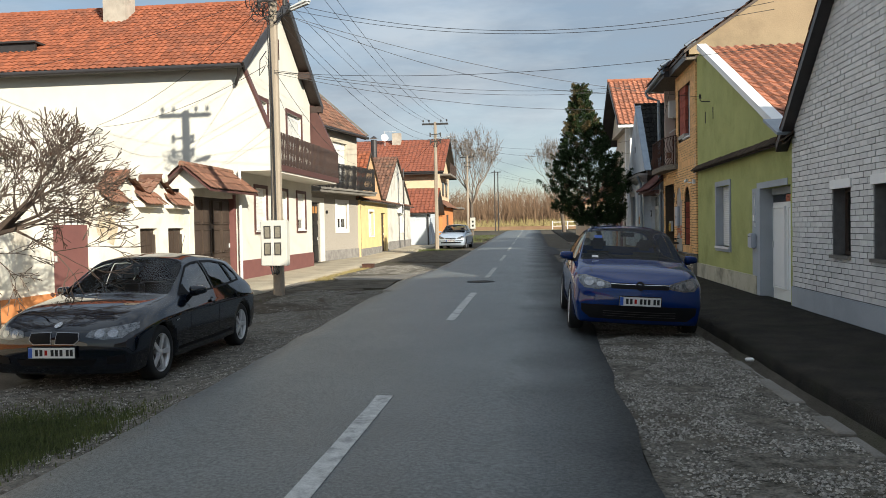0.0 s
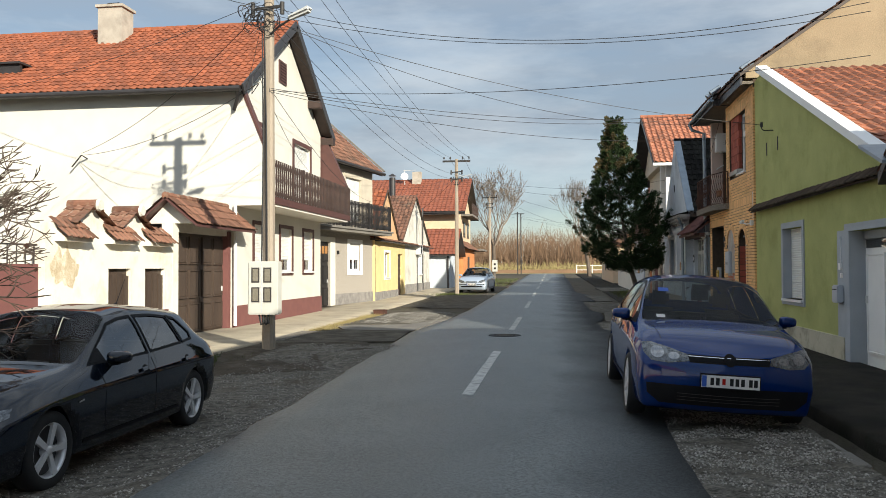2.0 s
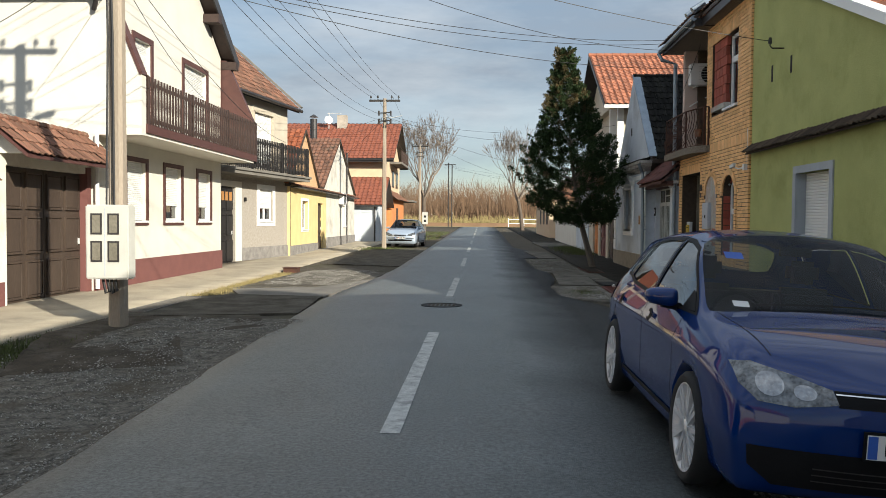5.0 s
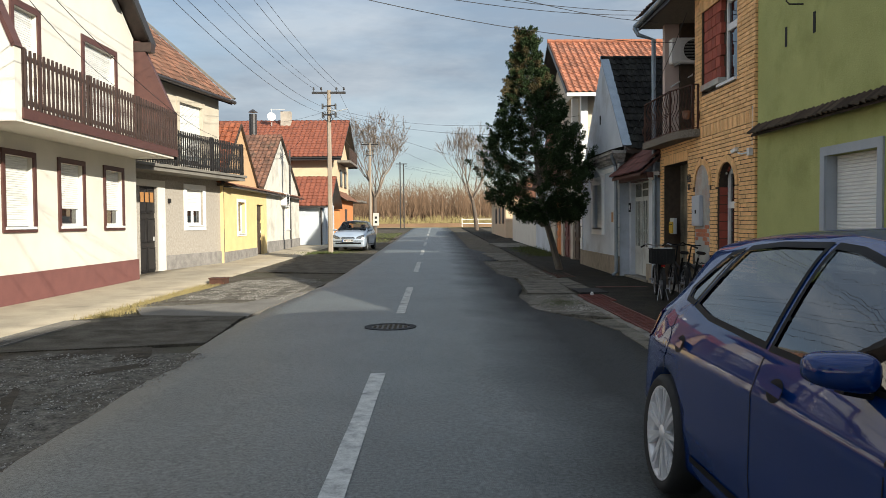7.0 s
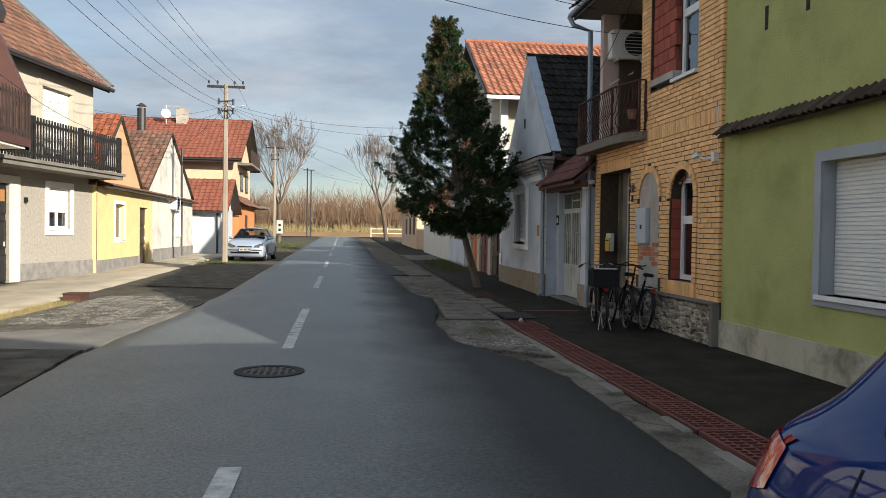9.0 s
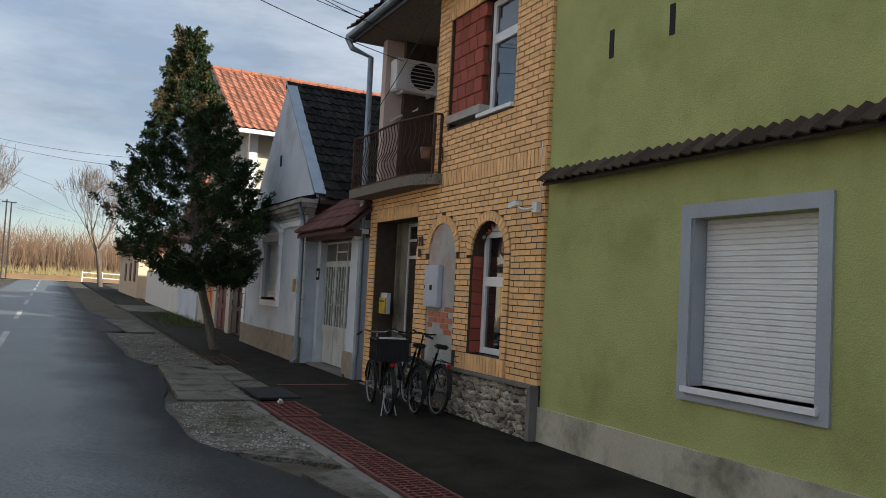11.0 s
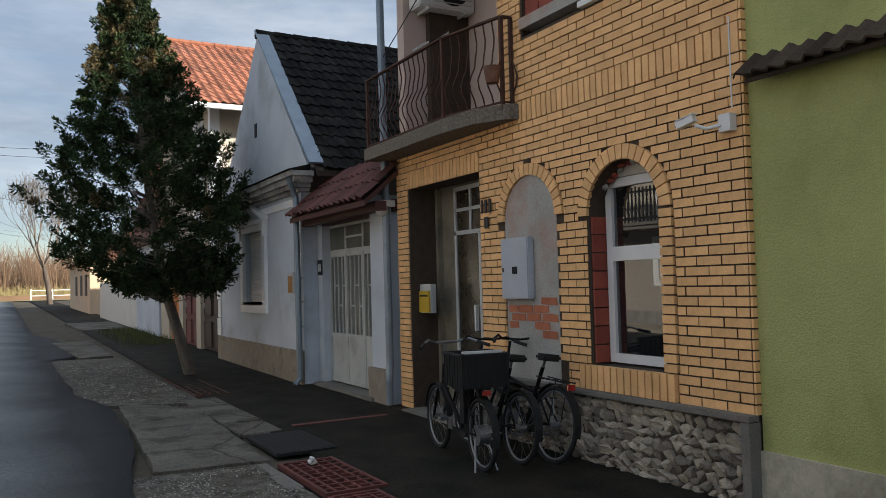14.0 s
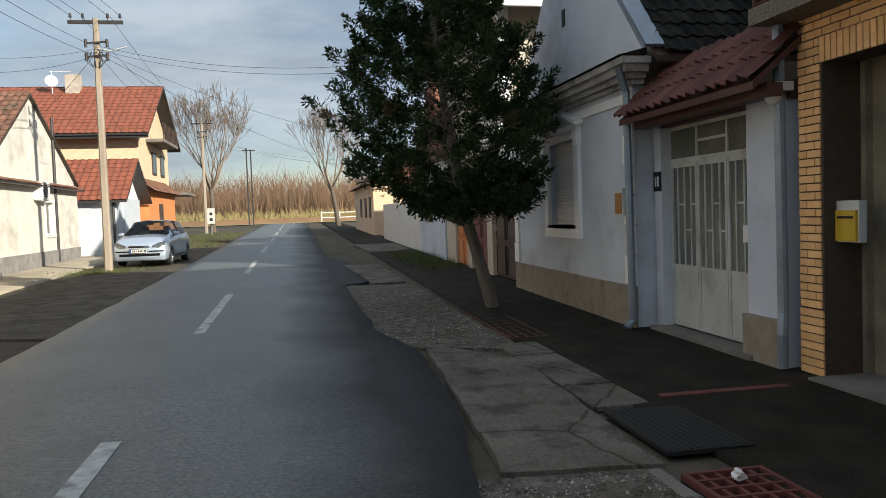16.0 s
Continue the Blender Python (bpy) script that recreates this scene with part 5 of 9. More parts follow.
# garage and the big house behind it
E1 = thing("garage", "pale blue-white garage with bright red tiled roof", "garage", (-7.2, 58, 0.1))
part("wall", boxes((-13, -7.2, 56.0, 61.0, -0.1, 2.55)), "garage_blue", E1)
bm = bmesh.new()
prism(bm, [(56.0, 2.55), (61.0, 2.55), (58.5, 4.15)], -7.25, -13, "x")
part("gable", bm, "white_paint", E1)
part("garage_door", boxes((-11.2, -8.2, 55.96, 56.0, 0.05, 2.3)), "garage_blue", E1)
part("side_door", boxes((-7.2, -7.16, 57.2, 59.8, 0.05, 2.2)), "garage_blue", E1)
bm = bmesh.new()
tube(bm, (-7.3, 55.9, 0.1), (-7.3, 55.9, 2.4), 0.05, None, 8)
part("downpipe", bm, "gutter", E1)
for s, y0 in ((1, 55.6), (-1, 61.4)):
    roof_slab(E1, [(-13, y0, 2.42), (-6.7, y0, 2.42), (-6.7, 58.5, 4.25), (-13, 58.5, 4.25)], "gutter")
    tile_field("roof_tiles", (-13, y0, 2.44), (1, 0, 0), (0, s * 2.9, 1.83), 6.3, 3.43, "tile_bright", E1, 0.3, 0.38)
E2 = thing("house", "large peach two-storey house with red tiled roof and street gable", "house", (-7.4, 67, 0.2))
part("wall", boxes((-17, -7.4, 62.5, 71.5, 0, 6.1)), "peach_light", E2)
bm = bmesh.new()
prism(bm, [(62.5, 6.1), (71.5, 6.1), (67, 8.6)], -7.42, -7.8, "x")
part("gable", bm, "peach_light", E2)
part("porch_wall", boxes((-8.2, -6.9, 61.6, 70, 0, 3.0)), "orange_wall", E2, "orange painted ground floor")
tile_field("porch_tiles", (-6.5, 61.4, 2.95), (0, 1, 0), (-1.2, 0, 0.9), 9, 1.5, "tile_old", E2, 0.24, 0.36)
part("balcony_floor", boxes((-7.4, -6.2, 70, 74, 3.0, 3.15)), "concrete", E2)
for y in (66.0, 68.6):
    w = part("window", boxes((-7.4, -7.36, y, y + 1.3, 4.0, 5.2)), "dark_wood", E2)
    part("pane", boxes((-7.36, -7.35, y + 0.1, y + 1.2, 4.1, 5.1)), "win_glass", w)
w = part("window", boxes((-6.9, -6.86, 64.5, 65.6, 1.3, 2.4)), "dark_wood", E2)
part("balcony", boxes((-7.4, -6.5, 64.5, 69.5, 5.6, 5.75)), "concrete", E2)
for k in range(12):
    part("rail_bar", boxes((-6.54, -6.5, 64.5 + 0.45 * k, 64.54 + 0.45 * k, 5.75, 6.6)), "rail_wood", E2)
part("eave_beam", boxes((-17, -6.8, 61.7, 61.9, 5.55, 5.72)), "gutter", E2)
for s, y0 in ((1, 61.6), (-1, 72.4)):
    roof_slab(E2, [(-17, y0, 5.75), (-6.75, y0, 5.75), (-6.75, 67, 8.75), (-17, 67, 8.75)], "gutter")
    tile_field("roof_tiles", (-17, y0, 5.77), (1, 0, 0), (0, s * 5.4, 3.0), 10.25, 6.18, "tile_bright", E2, 0.32, 0.40)
part("chimney", boxes((-11.55, -10.85, 66.2, 66.8, 8.3, 9.35)), "concrete_pale", E2)
dish = thing("satellite_dish", "round white satellite dish on the red roof", "satellite dish", (-12.15, 66, 8.3))
bm = bmesh.new()
dc, dn = Vector((-12.15, 66.0, 8.95)), Vector((0.35, -0.9, 0.25)).normalized()
da = dn.orthogonal().normalized()
db = dn.cross(da)
rings = [[bm.verts.new(dc + (da * math.cos(t) + db * math.sin(t)) * r + dn * (r * r * 0.35)) for t in [2 * math.pi * k / 20 for k in range(20)]] for r in (0.03, 0.13, 0.23, 0.31)]
for p, q in zip(rings[:-1], rings[1:]):
    for k in range(20):
        bm.faces.new((p[k], p[(k + 1) % 20], q[(k + 1) % 20], q[k]))
bm.faces.new(rings[0])
part("bowl", bm, "pvc", dish)
bm = bmesh.new()
tube(bm, (-12.15, 66.1, 8.0), (-12.15, 66.1, 9.5), 0.03, None, 6)
rod(bm, (-12.25, 66.1, 9.45), (-11.2, 66.0, 9.45), 0.03, 0.03)
part("mast", bm, "metal_grey", dish)


# ---- houses on the right side ----
def minus(spans, cut):
    out = []
    for a, b in spans:
        if cut[1] <= a or cut[0] >= b:
            out.append((a, b))
        else:
            if cut[0] > a:
                out.append((a, cut[0]))
            if cut[1] < b:
                out.append((cut[1], b))
    return out


def brickwork(parent, x, side, y0, y1, z0, z1, gaps_at, material, near, course=0.078, length=0.25, joint=0.011, proud=0.014, seed=3):
    """Bricks in running bond on a wall at x. gaps_at(z) gives the spans without bricks; near(y, z) tells which are objects of their own."""
    rnd = random.Random(seed)
    vs, fs, shared = [], [], None
    n = int((z1 - z0) / course)
    for r in range(n):
        za, zb = z0 + r * course + joint / 2, z0 + (r + 1) * course - joint / 2
        y = y0 - (length / 2 if r % 2 else 0)
        while y < y1:
            spans = [(max(y, y0), min(y + length, y1))]
            for g in gaps_at((za + zb) / 2):
                spans = minus(spans, g)
            for a, b in spans:
                if b - a < 0.03:
                    continue
                a, b = a + joint / 2, b - joint / 2
                p = proud + rnd.uniform(-0.003, 0.004)
                if near((a + b) / 2, za) and len(spans) == 1:
                    full = abs(b - a - length + joint) < 1e-6
                    if full and shared:
                        ob = new("brick", shared)
                        ob.parent = parent
                        ob.matrix_parent_inverse = parent.matrix_basis.inverted() if parent.type == "EMPTY" else Matrix()
                    else:
                        h, q = (b - a) / 2, (zb - za) / 2
                        ob = part("brick", boxes((-0.01, side * proud, -h, h, -q, q)), material, parent)
                        if full:
                            shared = ob.data
                    ob.location = (x + side * (p - proud), (a + b) / 2, (za + zb) / 2)
                else:
                    k = len(vs)
                    vs += [(xx, yy, zz) for xx in (x - side * 0.01, x + side * p) for yy in (a, b) for zz in (za, zb)]
                    fs += [tuple(k + i for i in f) for f in ((4, 6, 7, 5), (0, 4, 5, 1), (2, 3, 7, 6), (0, 2, 6, 4), (1, 5, 7, 3))]
            y += length
    data_part("bricks", vs, fs, material + "_i", parent, "", "stuff")


def soldier(parent, x, side, y0, y1, z0, z1, material, step=0.078, proud=0.018):
    n = max(1, round((y1 - y0) / step))
    for k in range(n):
        a, b = y0 + (y1 - y0) * k / n, y0 + (y1 - y0) * (k + 1) / n
        part("brick", boxes((x - side * 0.01, x + side * proud, a + 0.007, b - 0.007, z0, z1)), material, parent)


def arch_ring(parent, x, side, yc, zc, r0, r1, material, n=19, proud=0.03):
    for k in range(n):
        a, b = math.pi * (k + 0.07) / n, math.pi * (k + 0.93) / n
        bm = bmesh.new()
        prism(bm, [(yc + r * math.cos(t), zc + r * math.sin(t)) for r, t in ((r0, a), (r1, a), (r1, b), (r0, b))], x - side * 0.01, x + side * proud, "x")
        part("brick", bm, material, parent)


def arch_fill(bm, x0, x1, yc, zc, r, top):
    """The wall left over between a round arch and its square opening."""
    for s in (-1, 1):
        pts = [(yc + s * r, zc)] + [(yc + s * r, top), (yc, top)] + [(yc + s * r * math.sin(t), zc + r * math.cos(t)) for t in [math.pi / 2 * k / 8 for k in range(9)]][:-1]
        prism(bm, pts, x0, x1, "x")


# white-brick house
W = thing("house", "house faced with white bricks, street gable and grey plinth", "house", (4.5, 10.5, -0.1))
W_H = [(11.9, 12.55, 0.92, 1.90), (10.35, 11.1, 0.92, 1.90)]
bm = bmesh.new()
facade(bm, 4.5, 4.85, 6.5, 14.43, -0.2, 3.0, W_H)
prism(bm, [(6.5, 3.0), (14.43, 3.0), (10.46, 6.5)], 4.5, 4.85, "x")
box(bm, 4.85, 15, 14.15, 14.43, -0.2, 3.0), box(bm, 4.85, 15, 6.5, 6.8, -0.2, 3.0)
part("front_wall", bm, "mortar_grey", W)
part("plinth", boxes((4.5, 4.465, 6.45, 14.42, -0.2, 0.30)), "grey_trim", W)


def w_gaps(z):
    g = [(a - 0.02, b + 0.02) for a, b, c, d in W_H if c - 0.04 < z < d + 0.14]
    if z > 3.0:
        e = (z - 3.0) / 0.882
        g += [(0, 6.5 + e), (14.43 - e, 30)]
    return g


brickwork(W, 4.5, -1, 6.5, 14.43, 0.31, 6.4, w_gaps, "brick_white", lambda y, z: y > 11.4 and z < 2.3, 0.085, 0.26)
for a, b, c, d in W_H:
    w = rect_window(W, 4.5, -1, a, b, c, d, "dark_wood", 0.05, 0.16, 2, None, None, True, curtain=False)
    part("lintel", boxes((4.5, 4.46, a - 0.06, b + 0.06, d, d + 0.13)), "white_paint", w)
part("roof_deck_edge", boxes((4.5, 4.52, 14.43, 14.45, 2.9, 3.0)), "gutter", W)
for s, ye in ((1, 14.72), (-1, 6.2)):
    roof_slab(W, [(4.3, ye, 2.80), (15, ye, 2.80), (15, 10.46, 6.60), (4.3, 10.46, 6.60)], "gutter", 0.14)
tile_field("roof_tiles", (15, 14.75, 2.82), (-1, 0, 0), (0, -4.27, 3.8), 10.7, 5.7, "tile_old", W)

# unseen houses added right of and behind the camera; N1 shades the near road
N1 = thing("house", "unseen grey two-storey house added to shade the road, old tiled roof", "house", (4.5, -1, -0.1))
part("wall", boxes((4.5, 15, -7.5, 6.2, -0.2, 6.9)), "wall51", N1)
bm = bmesh.new()
prism(bm, [(4.35, 6.85), (15.2, 6.85), (9.8, 9.6)], -7.6, 6.18, "y")
part("roof", bm, "tile_old", N1)
N2 = thing("house", "unseen plain cream plastered house with red roof, added", "house", (4.5, -20, -0.1))
part("wall", boxes((4.5, 15, -32, -8.2, -0.2, 3.4)), "cream", N2)
bm = bmesh.new()
prism(bm, [(4.35, 3.3), (15.2, 3.3), (9.8, 7.1)], -32, -8.3, "y")
part("roof", bm, "tile_red", N2)
N3 = thing("house", "unseen plain white plastered house with red roof, added", "house", (-9, -18, -0.1))
part("wall", boxes((-18, -9, -32, -7, -0.2, 3.6)), "plaster_white", N3)
bm = bmesh.new()
prism(bm, [(-8.8, 3.5), (-18.2, 3.5), (-13.5, 7.2)], -32, -7, "y")
part("roof", bm, "tile_red", N3)

# green house
GH = thing("house", "olive green plastered house with half gable and red tiled roof", "house", (4.5, 18.5, -0.1))
GW, GD = (18.87, 20.14, 0.86, 2.29), (14.56, 16.62, -0.1, 2.08)
bm = bmesh.new()
facade(bm, 4.5, 4.9, 14.46, 22.4, -0.2, 2.95, [GW, GD])
prism(bm, [(14.46, 2.95), (22.4, 2.95), (22.4, 5.9), (21.75, 5.96), (14.7, 2.96)], 4.5, 4.9, "x")
part("front_wall", bm, "green", GH)
part("plinth", boxes((4.5, 4.47, 16.64, 22.4, -0.2, 0.34)), "green_plinth", GH, "beige stained plinth")
parts("door_surround", "grey_trim", GH, (4.5, 4.485, 16.62, 16.95, -0.15, 2.1), (4.48, 4.9, 16.40, 16.618, -0.15, 2.078), (4.5, 4.485, 14.7, 16.62, 2.08, 2.2), (4.72, 4.9, 14.58, 16.40, 1.95, 2.078))
d = panel_door(GH, 4.74, -1, 14.58, 16.40, -0.08, 1.93, "white_paint", 1, 2, "door", True, "white panelled front door")
part("fanlight", boxes((4.74, 4.73, 14.65, 16.35, 1.80, 1.93)), "win_glass", d)
w = rect_window(GH, 4.5, -1, *GW, "pvc", 0.06, 0.16, 1, None, 1.0)
bm = bmesh.new()
for b in ((GW[0] - 0.12, GW[0], GW[2] - 0.12, GW[3] + 0.12), (GW[1], GW[1] + 0.12, GW[2] - 0.12, GW[3] + 0.12), (GW[0], GW[1], GW[3], GW[3] + 0.12), (GW[0], GW[1], GW[2] - 0.12, GW[2])):
    box(bm, 4.5, 4.475, *b)
box(bm, 4.5, 4.65, GW[1] - 0.012, GW[1] - 0.002, GW[2], GW[3]), box(bm, 4.5, 4.65, GW[0] + 0.002, GW[0] + 0.012, GW[2], GW[3])
part("window_trim", bm, "grey_trim", w)
for y in (21.37, 20.49):
    part("vent_slit", boxes((4.5, 4.494, y - 0.035, y + 0.035, 4.0, 4.29)), "black", GH)
hook = thing("wall_hook", "black iron cable hook with insulator on the gable", "hook", (4.4, 20.83, 4.5))
bm = bmesh.new()
path_tube(bm, [(4.5, 20.83, 4.48), (4.3, 20.83, 4.48), (4.26, 20.83, 4.52), (4.26, 20.83, 4.60)], 0.012, 6)
tube(bm, (4.26, 20.83, 4.56), (4.26, 20.83, 4.66), 0.035, 0.025, 8)
part("hook", bm, "iron", hook)
roof_slab(GH, [(4.35, 14.3, 2.80), (4.35, 22.3, 2.80), (4.52, 22.3, 2.97), (4.52, 14.3, 2.97)], "tile_dark_p", 0.03, "awning_deck")
av = Vector((0.21, 0, 0.18))
tile_field("tile", (4.32, 22.36, 2.80), (0, -1, 0), av, 8.1, av.length, "tile_dark_p", GH, 0.13, 0.42, single=True, wave=0.03, lift=0.018)
gs = Vector((0, 7.05, 3.04))
roof_slab(GH, [(4.5, 14.6, 2.92), (13, 14.6, 2.92), (13, 21.75, 6.0), (4.5, 21.75, 6.0)], "dark_wood")
tile_field("roof_tiles", (4.62, 14.6, 2.95), (1, 0, 0), gs, 8.4, gs.length, "tile_orange", GH, 0.22, 0.36, wave=0.04)
bm = bmesh.new()
rod(bm, (4.50, 14.5, 2.92), (4.50, 21.8, 6.07), 0.24, 0.14)
part("rake_trim", bm, "white_paint", GH, "white painted rake of the gable")
bm = bmesh.new()
rod(bm, (4.42, 14.35, 2.94), (4.42, 15.2, 3.28), 0.4, 0.05)
part("flashing", bm, "zinc", GH)
mb = thing("mailbox", "grey metal mailbox on the grey door jamb", "mailbox", (4.47, 16.5, 1.0))
bm = boxes((4.485, 4.38, 16.64, 16.93, 0.90, 1.2))
bmesh.ops.bevel(bm, geom=bm.edges[:], offset=0.02, segments=2, affect="EDGES")
part("body", bm, "grey_box", mb)
part("slot", boxes((4.379, 4.375, 16.69, 16.88, 1.12, 1.135)), "black", mb)
bell = thing("doorbell", "small white doorbell with cable conduit on the jamb", "doorbell", (4.48, 16.75, 1.5))
part("box", boxes((4.485, 4.45, 16.72, 16.80, 1.45, 1.56)), "pvc", bell)
part("conduit", boxes((4.485, 4.47, 16.755, 16.765, 1.56, 2.0)), "pvc", bell)
hn = thing("house_number", "two small pale bars of a house number on the jamb", "sign", (4.48, 16.75, 1.36))
part("bar", boxes((4.484, 4.478, 16.70, 16.74, 1.32, 1.40)), "pvc", hn)
part("bar", boxes((4.484, 4.478, 16.77, 16.81, 1.32, 1.40)), "pvc", hn)

# yellow-brick house: a shell of mortar colour, then the bricks
BH = thing("house", "yellow brick two-storey house with rubble plinth and corner balcony", "house", (4.47, 25, -0.1))
AW, UW, BD = (23.22, 24.08, 0.78, 2.48), (23.2, 24.98, 3.86, 5.44), (25.85, 27.5, -0.1, 2.68)
bm = bmesh.new()
facade(bm, 4.47, 4.82, 22.42, 27.82, -0.2, 3.12, [AW, BD])
facade(bm, 4.47, 4.82, 22.42, 25.4, 3.12, 6.1, [UW])
arch_fill(bm, 4.47, 4.82, 23.65, 2.05, 0.43, 2.48)
box(bm, 4.82, 12, 27.5, 27.8, -0.2, 6.1), box(bm, 4.82, 5.4, 25.1, 25.395, 3.12, 6.1)
part("front_wall", bm, "mortar", BH)
bm = boxes((5.4, 5.7, 25.4, 27.8, 3.12, 6.1))
box(bm, 4.5, 5.4, 27.6, 27.78, 3.12, 5.86)
part("loggia_wall", bm, "pink_plaster", BH, "pinkish plastered loggia back wall")
bm = bmesh.new()
prism(bm, [(4.82, 2.9), (13.5, 2.9), (13.5, 8.0), (9.6, 9.7), (4.3, 6.2), (4.3, 6.0), (4.82, 6.0)], 22.38, 22.7, "y")
part("side_wall", bm, "tan_plaster", BH, "bare tan plastered gable wall")


def arch_gap(z, yc, zc, r, z0):
    if z < z0 or z > zc + r:
        return []
    h = r if z < zc else math.sqrt(max(0, r * r - (z - zc) ** 2))
    return [(yc - h, yc + h)]


def b_gaps(z):
    g = arch_gap(z, 23.65, 2.05, 0.56, 0.78) + arch_gap(z, 24.95, 2.1, 0.54, 0.57)
    if z < 2.05 and z > 0.78:
        g = [(23.085, 24.09)] + arch_gap(z, 24.95, 2.1, 0.43, 0.57)
    if 0.57 < z < 0.80:
        g.append((23.1, 24.22))
    if z < 2.89:
        g.append((25.83, 27.52))
    if 3.86 < z < 5.43:
        g.append((23.18, 25.0))
    if 5.43 < z < 5.645:
        g.append((23.1, 25.1))
    if 3.035 < z < 3.2525:
        g.append((0, 25.4))
    if z > 3.1:
        g.append((25.4, 40))
    return g


brickwork(BH, 4.47, -1, 22.42, 27.82, 0.57, 5.98, b_gaps, "brick_yellow", lambda y, z: y < 25.3 and z < 2.7, 0.0725, 0.23, 0.012)
brick_part = part("brick_details", boxes((4.46, 4.475, 24.3, 24.32, 2.9, 2.92)), "mortar", BH)
soldier(brick_part, 4.47, -1, 25.83, 27.52, 2.675, 2.886, "brick_yellow")
soldier(brick_part, 4.47, -1, 22.42, 25.4, 3.04, 3.248, "brick_yellow")
soldier(brick_part, 4.47, -1, 23.1, 25.1, 5.432, 5.641, "brick_yellow")
soldier(brick_part, 4.47, -1, 23.1, 24.22, 0.58, 0.783, "brick_yellow", proud=0.05)
arch_ring(brick_part, 4.47, -1, 23.65, 2.05, 0.43, 0.55, "brick_yellow")
arch_ring(brick_part, 4.47, -1, 24.95, 2.10, 0.42, 0.53, "brick_yellow")
# brick edges at the near corner and the pier by the door
for k in range(72):
    z = 0.576 + 0.0725 * k
    part("brick", boxes((4.456, 4.50, 22.40, 22.418, z, z + 0.0605)), "brick_yellow", brick_part)
for k in range(8):
    z = -0.01 + 0.0725 * k
    part("brick", boxes((4.455, 4.475, 27.505, 27.82, z, z + 0.0605)), "brick_yellow", brick_part)
# jamb of cut bricks beside the arched window, a little proud
for k in range(17):
    z = 0.795 + 0.0735 * k
    part("brick", boxes((4.44, 4.60, 23.095 + 0.003 * (k % 2), 23.225, z, z + 0.061)), "brick_yellow", brick_part)
part("jamb_joint", boxes((4.455, 4.58, 23.10, 23.215, 0.79, 2.045)), "mortar", brick_part)
# red reveal of the arched window
for k in range(8):
    z = 0.80 + 0.157 * k
    part("block", boxes((4.49, 4.64, 24.06, 24.10, z, z + 0.145)), "brick_red", brick_part)
w = rect_window(BH, 4.47, -1, 23.25, 24.05, 0.80, 2.36, "pvc", 0.075, 0.16, 1, 1.72, None, False)
part("shade", boxes((4.72, 4.725, 23.33, 23.97, 1.95, 2.28)), "curtain", w)
bm = bmesh.new()
prism(bm, [(23.65 + 0.425 * math.cos(math.radians(t)), 2.05 + 0.425 * math.sin(math.radians(t))) for t in range(48, 133, 6)], 4.625, 4.66, "x")
part("head_board", bm, "old_white", w, "rough white board over the window")
# ragged mortar left under the arch
rag = random.Random(8)
for k in range(13):
    t = math.radians(36 + 9.5 * k)
    q = Vector((4.60 + rag.uniform(-0.03, 0.02), 23.65 + 0.415 * math.cos(t), 2.05 + 0.415 * math.sin(t)))
    bm = bmesh.new()
    bmesh.ops.create_icosphere(bm, subdivisions=1, radius=1)
    for vert in bm.verts:
        vert.co = q + Vector((vert.co.x * 0.03, vert.co.y * 0.05, vert.co.z * rag.uniform(0.02, 0.045))) * rag.uniform(0.7, 1.1)
    part("mortar_lump", bm, "brick_red" if k % 3 else "cement", brick_part)
w = rect_window(BH, 4.47, -1, 23.22, 24.03, 3.90, 5.42, "pvc", 0.075, 0.12, 1, 4.9, None, True)
# hollow red blocks closing half of the upper opening
for r in range(7):
    for c in range(4):
        y = 24.06 + c * 0.232 + (0.06 if r % 2 else 0)
        bm = boxes((4.50, 4.6, y, min(y + 0.222, 24.97), 4.05 + r * 0.2, 4.05 + r * 0.2 + 0.19))
        bmesh.ops.bevel(bm, geom=bm.edges[:], offset=0.006, segments=1, affect="EDGES")
        part("block", bm, "brick_red", brick_part)
part("rubble_sill", boxes((4.44, 4.62, 24.03, 25.0, 3.93, 4.04)), "cement", brick_part)
part("block_fill", boxes((4.58, 4.64, 24.04, 24.97, 3.88, 5.43)), "mortar", brick_part)
# plastered blind arch
bm = bmesh.new()
prism(bm, [(24.53, 0.3)] + [(24.95 - 0.42 * math.cos(t), 2.1 + 0.42 * math.sin(t)) for t in [math.pi * k / 14 for k in range(15)]] + [(25.37, 0.3)], 4.476, 4.464, "x")
part("blind_arch", bm, "cement", BH, "rough cement patch with bare red brick showing")
rnd = random.Random(77)
for r in range(12):
    z = 0.82 + 0.078 * r
    y = 24.55 + (0.125 if r % 2 else 0.0)
    while y < 25.3:
        c = y + 0.12
        bare = max(0.9 - abs(z - 1.16) / 0.17 - 0.25 * (c - 24.6), 1.0 - abs(c - 24.58) / 0.12 - max(0, z - 1.5) * 3) + 0.5 * noise.noise(Vector((c * 3, z * 3, 2)))
        if bare > 0.25:
            j = [rnd.uniform(-0.012, 0.012) for _ in range(8)]
            e = min(y + 0.24, 25.34)
            bm = bmesh.new()
            prism(bm, [(y + j[0], z + j[1] * 0.4), (c + j[2], z - abs(j[3]) * 0.5), (e + j[4], z + j[5] * 0.4), (e - abs(j[6]), z + 0.066), (c, z + 0.068 + j[7] * 0.4), (y + abs(j[3]), z + 0.064)], 4.466, 4.459, "x")
            part("brick", bm, "brick_orange", brick_part)
        y += 0.25
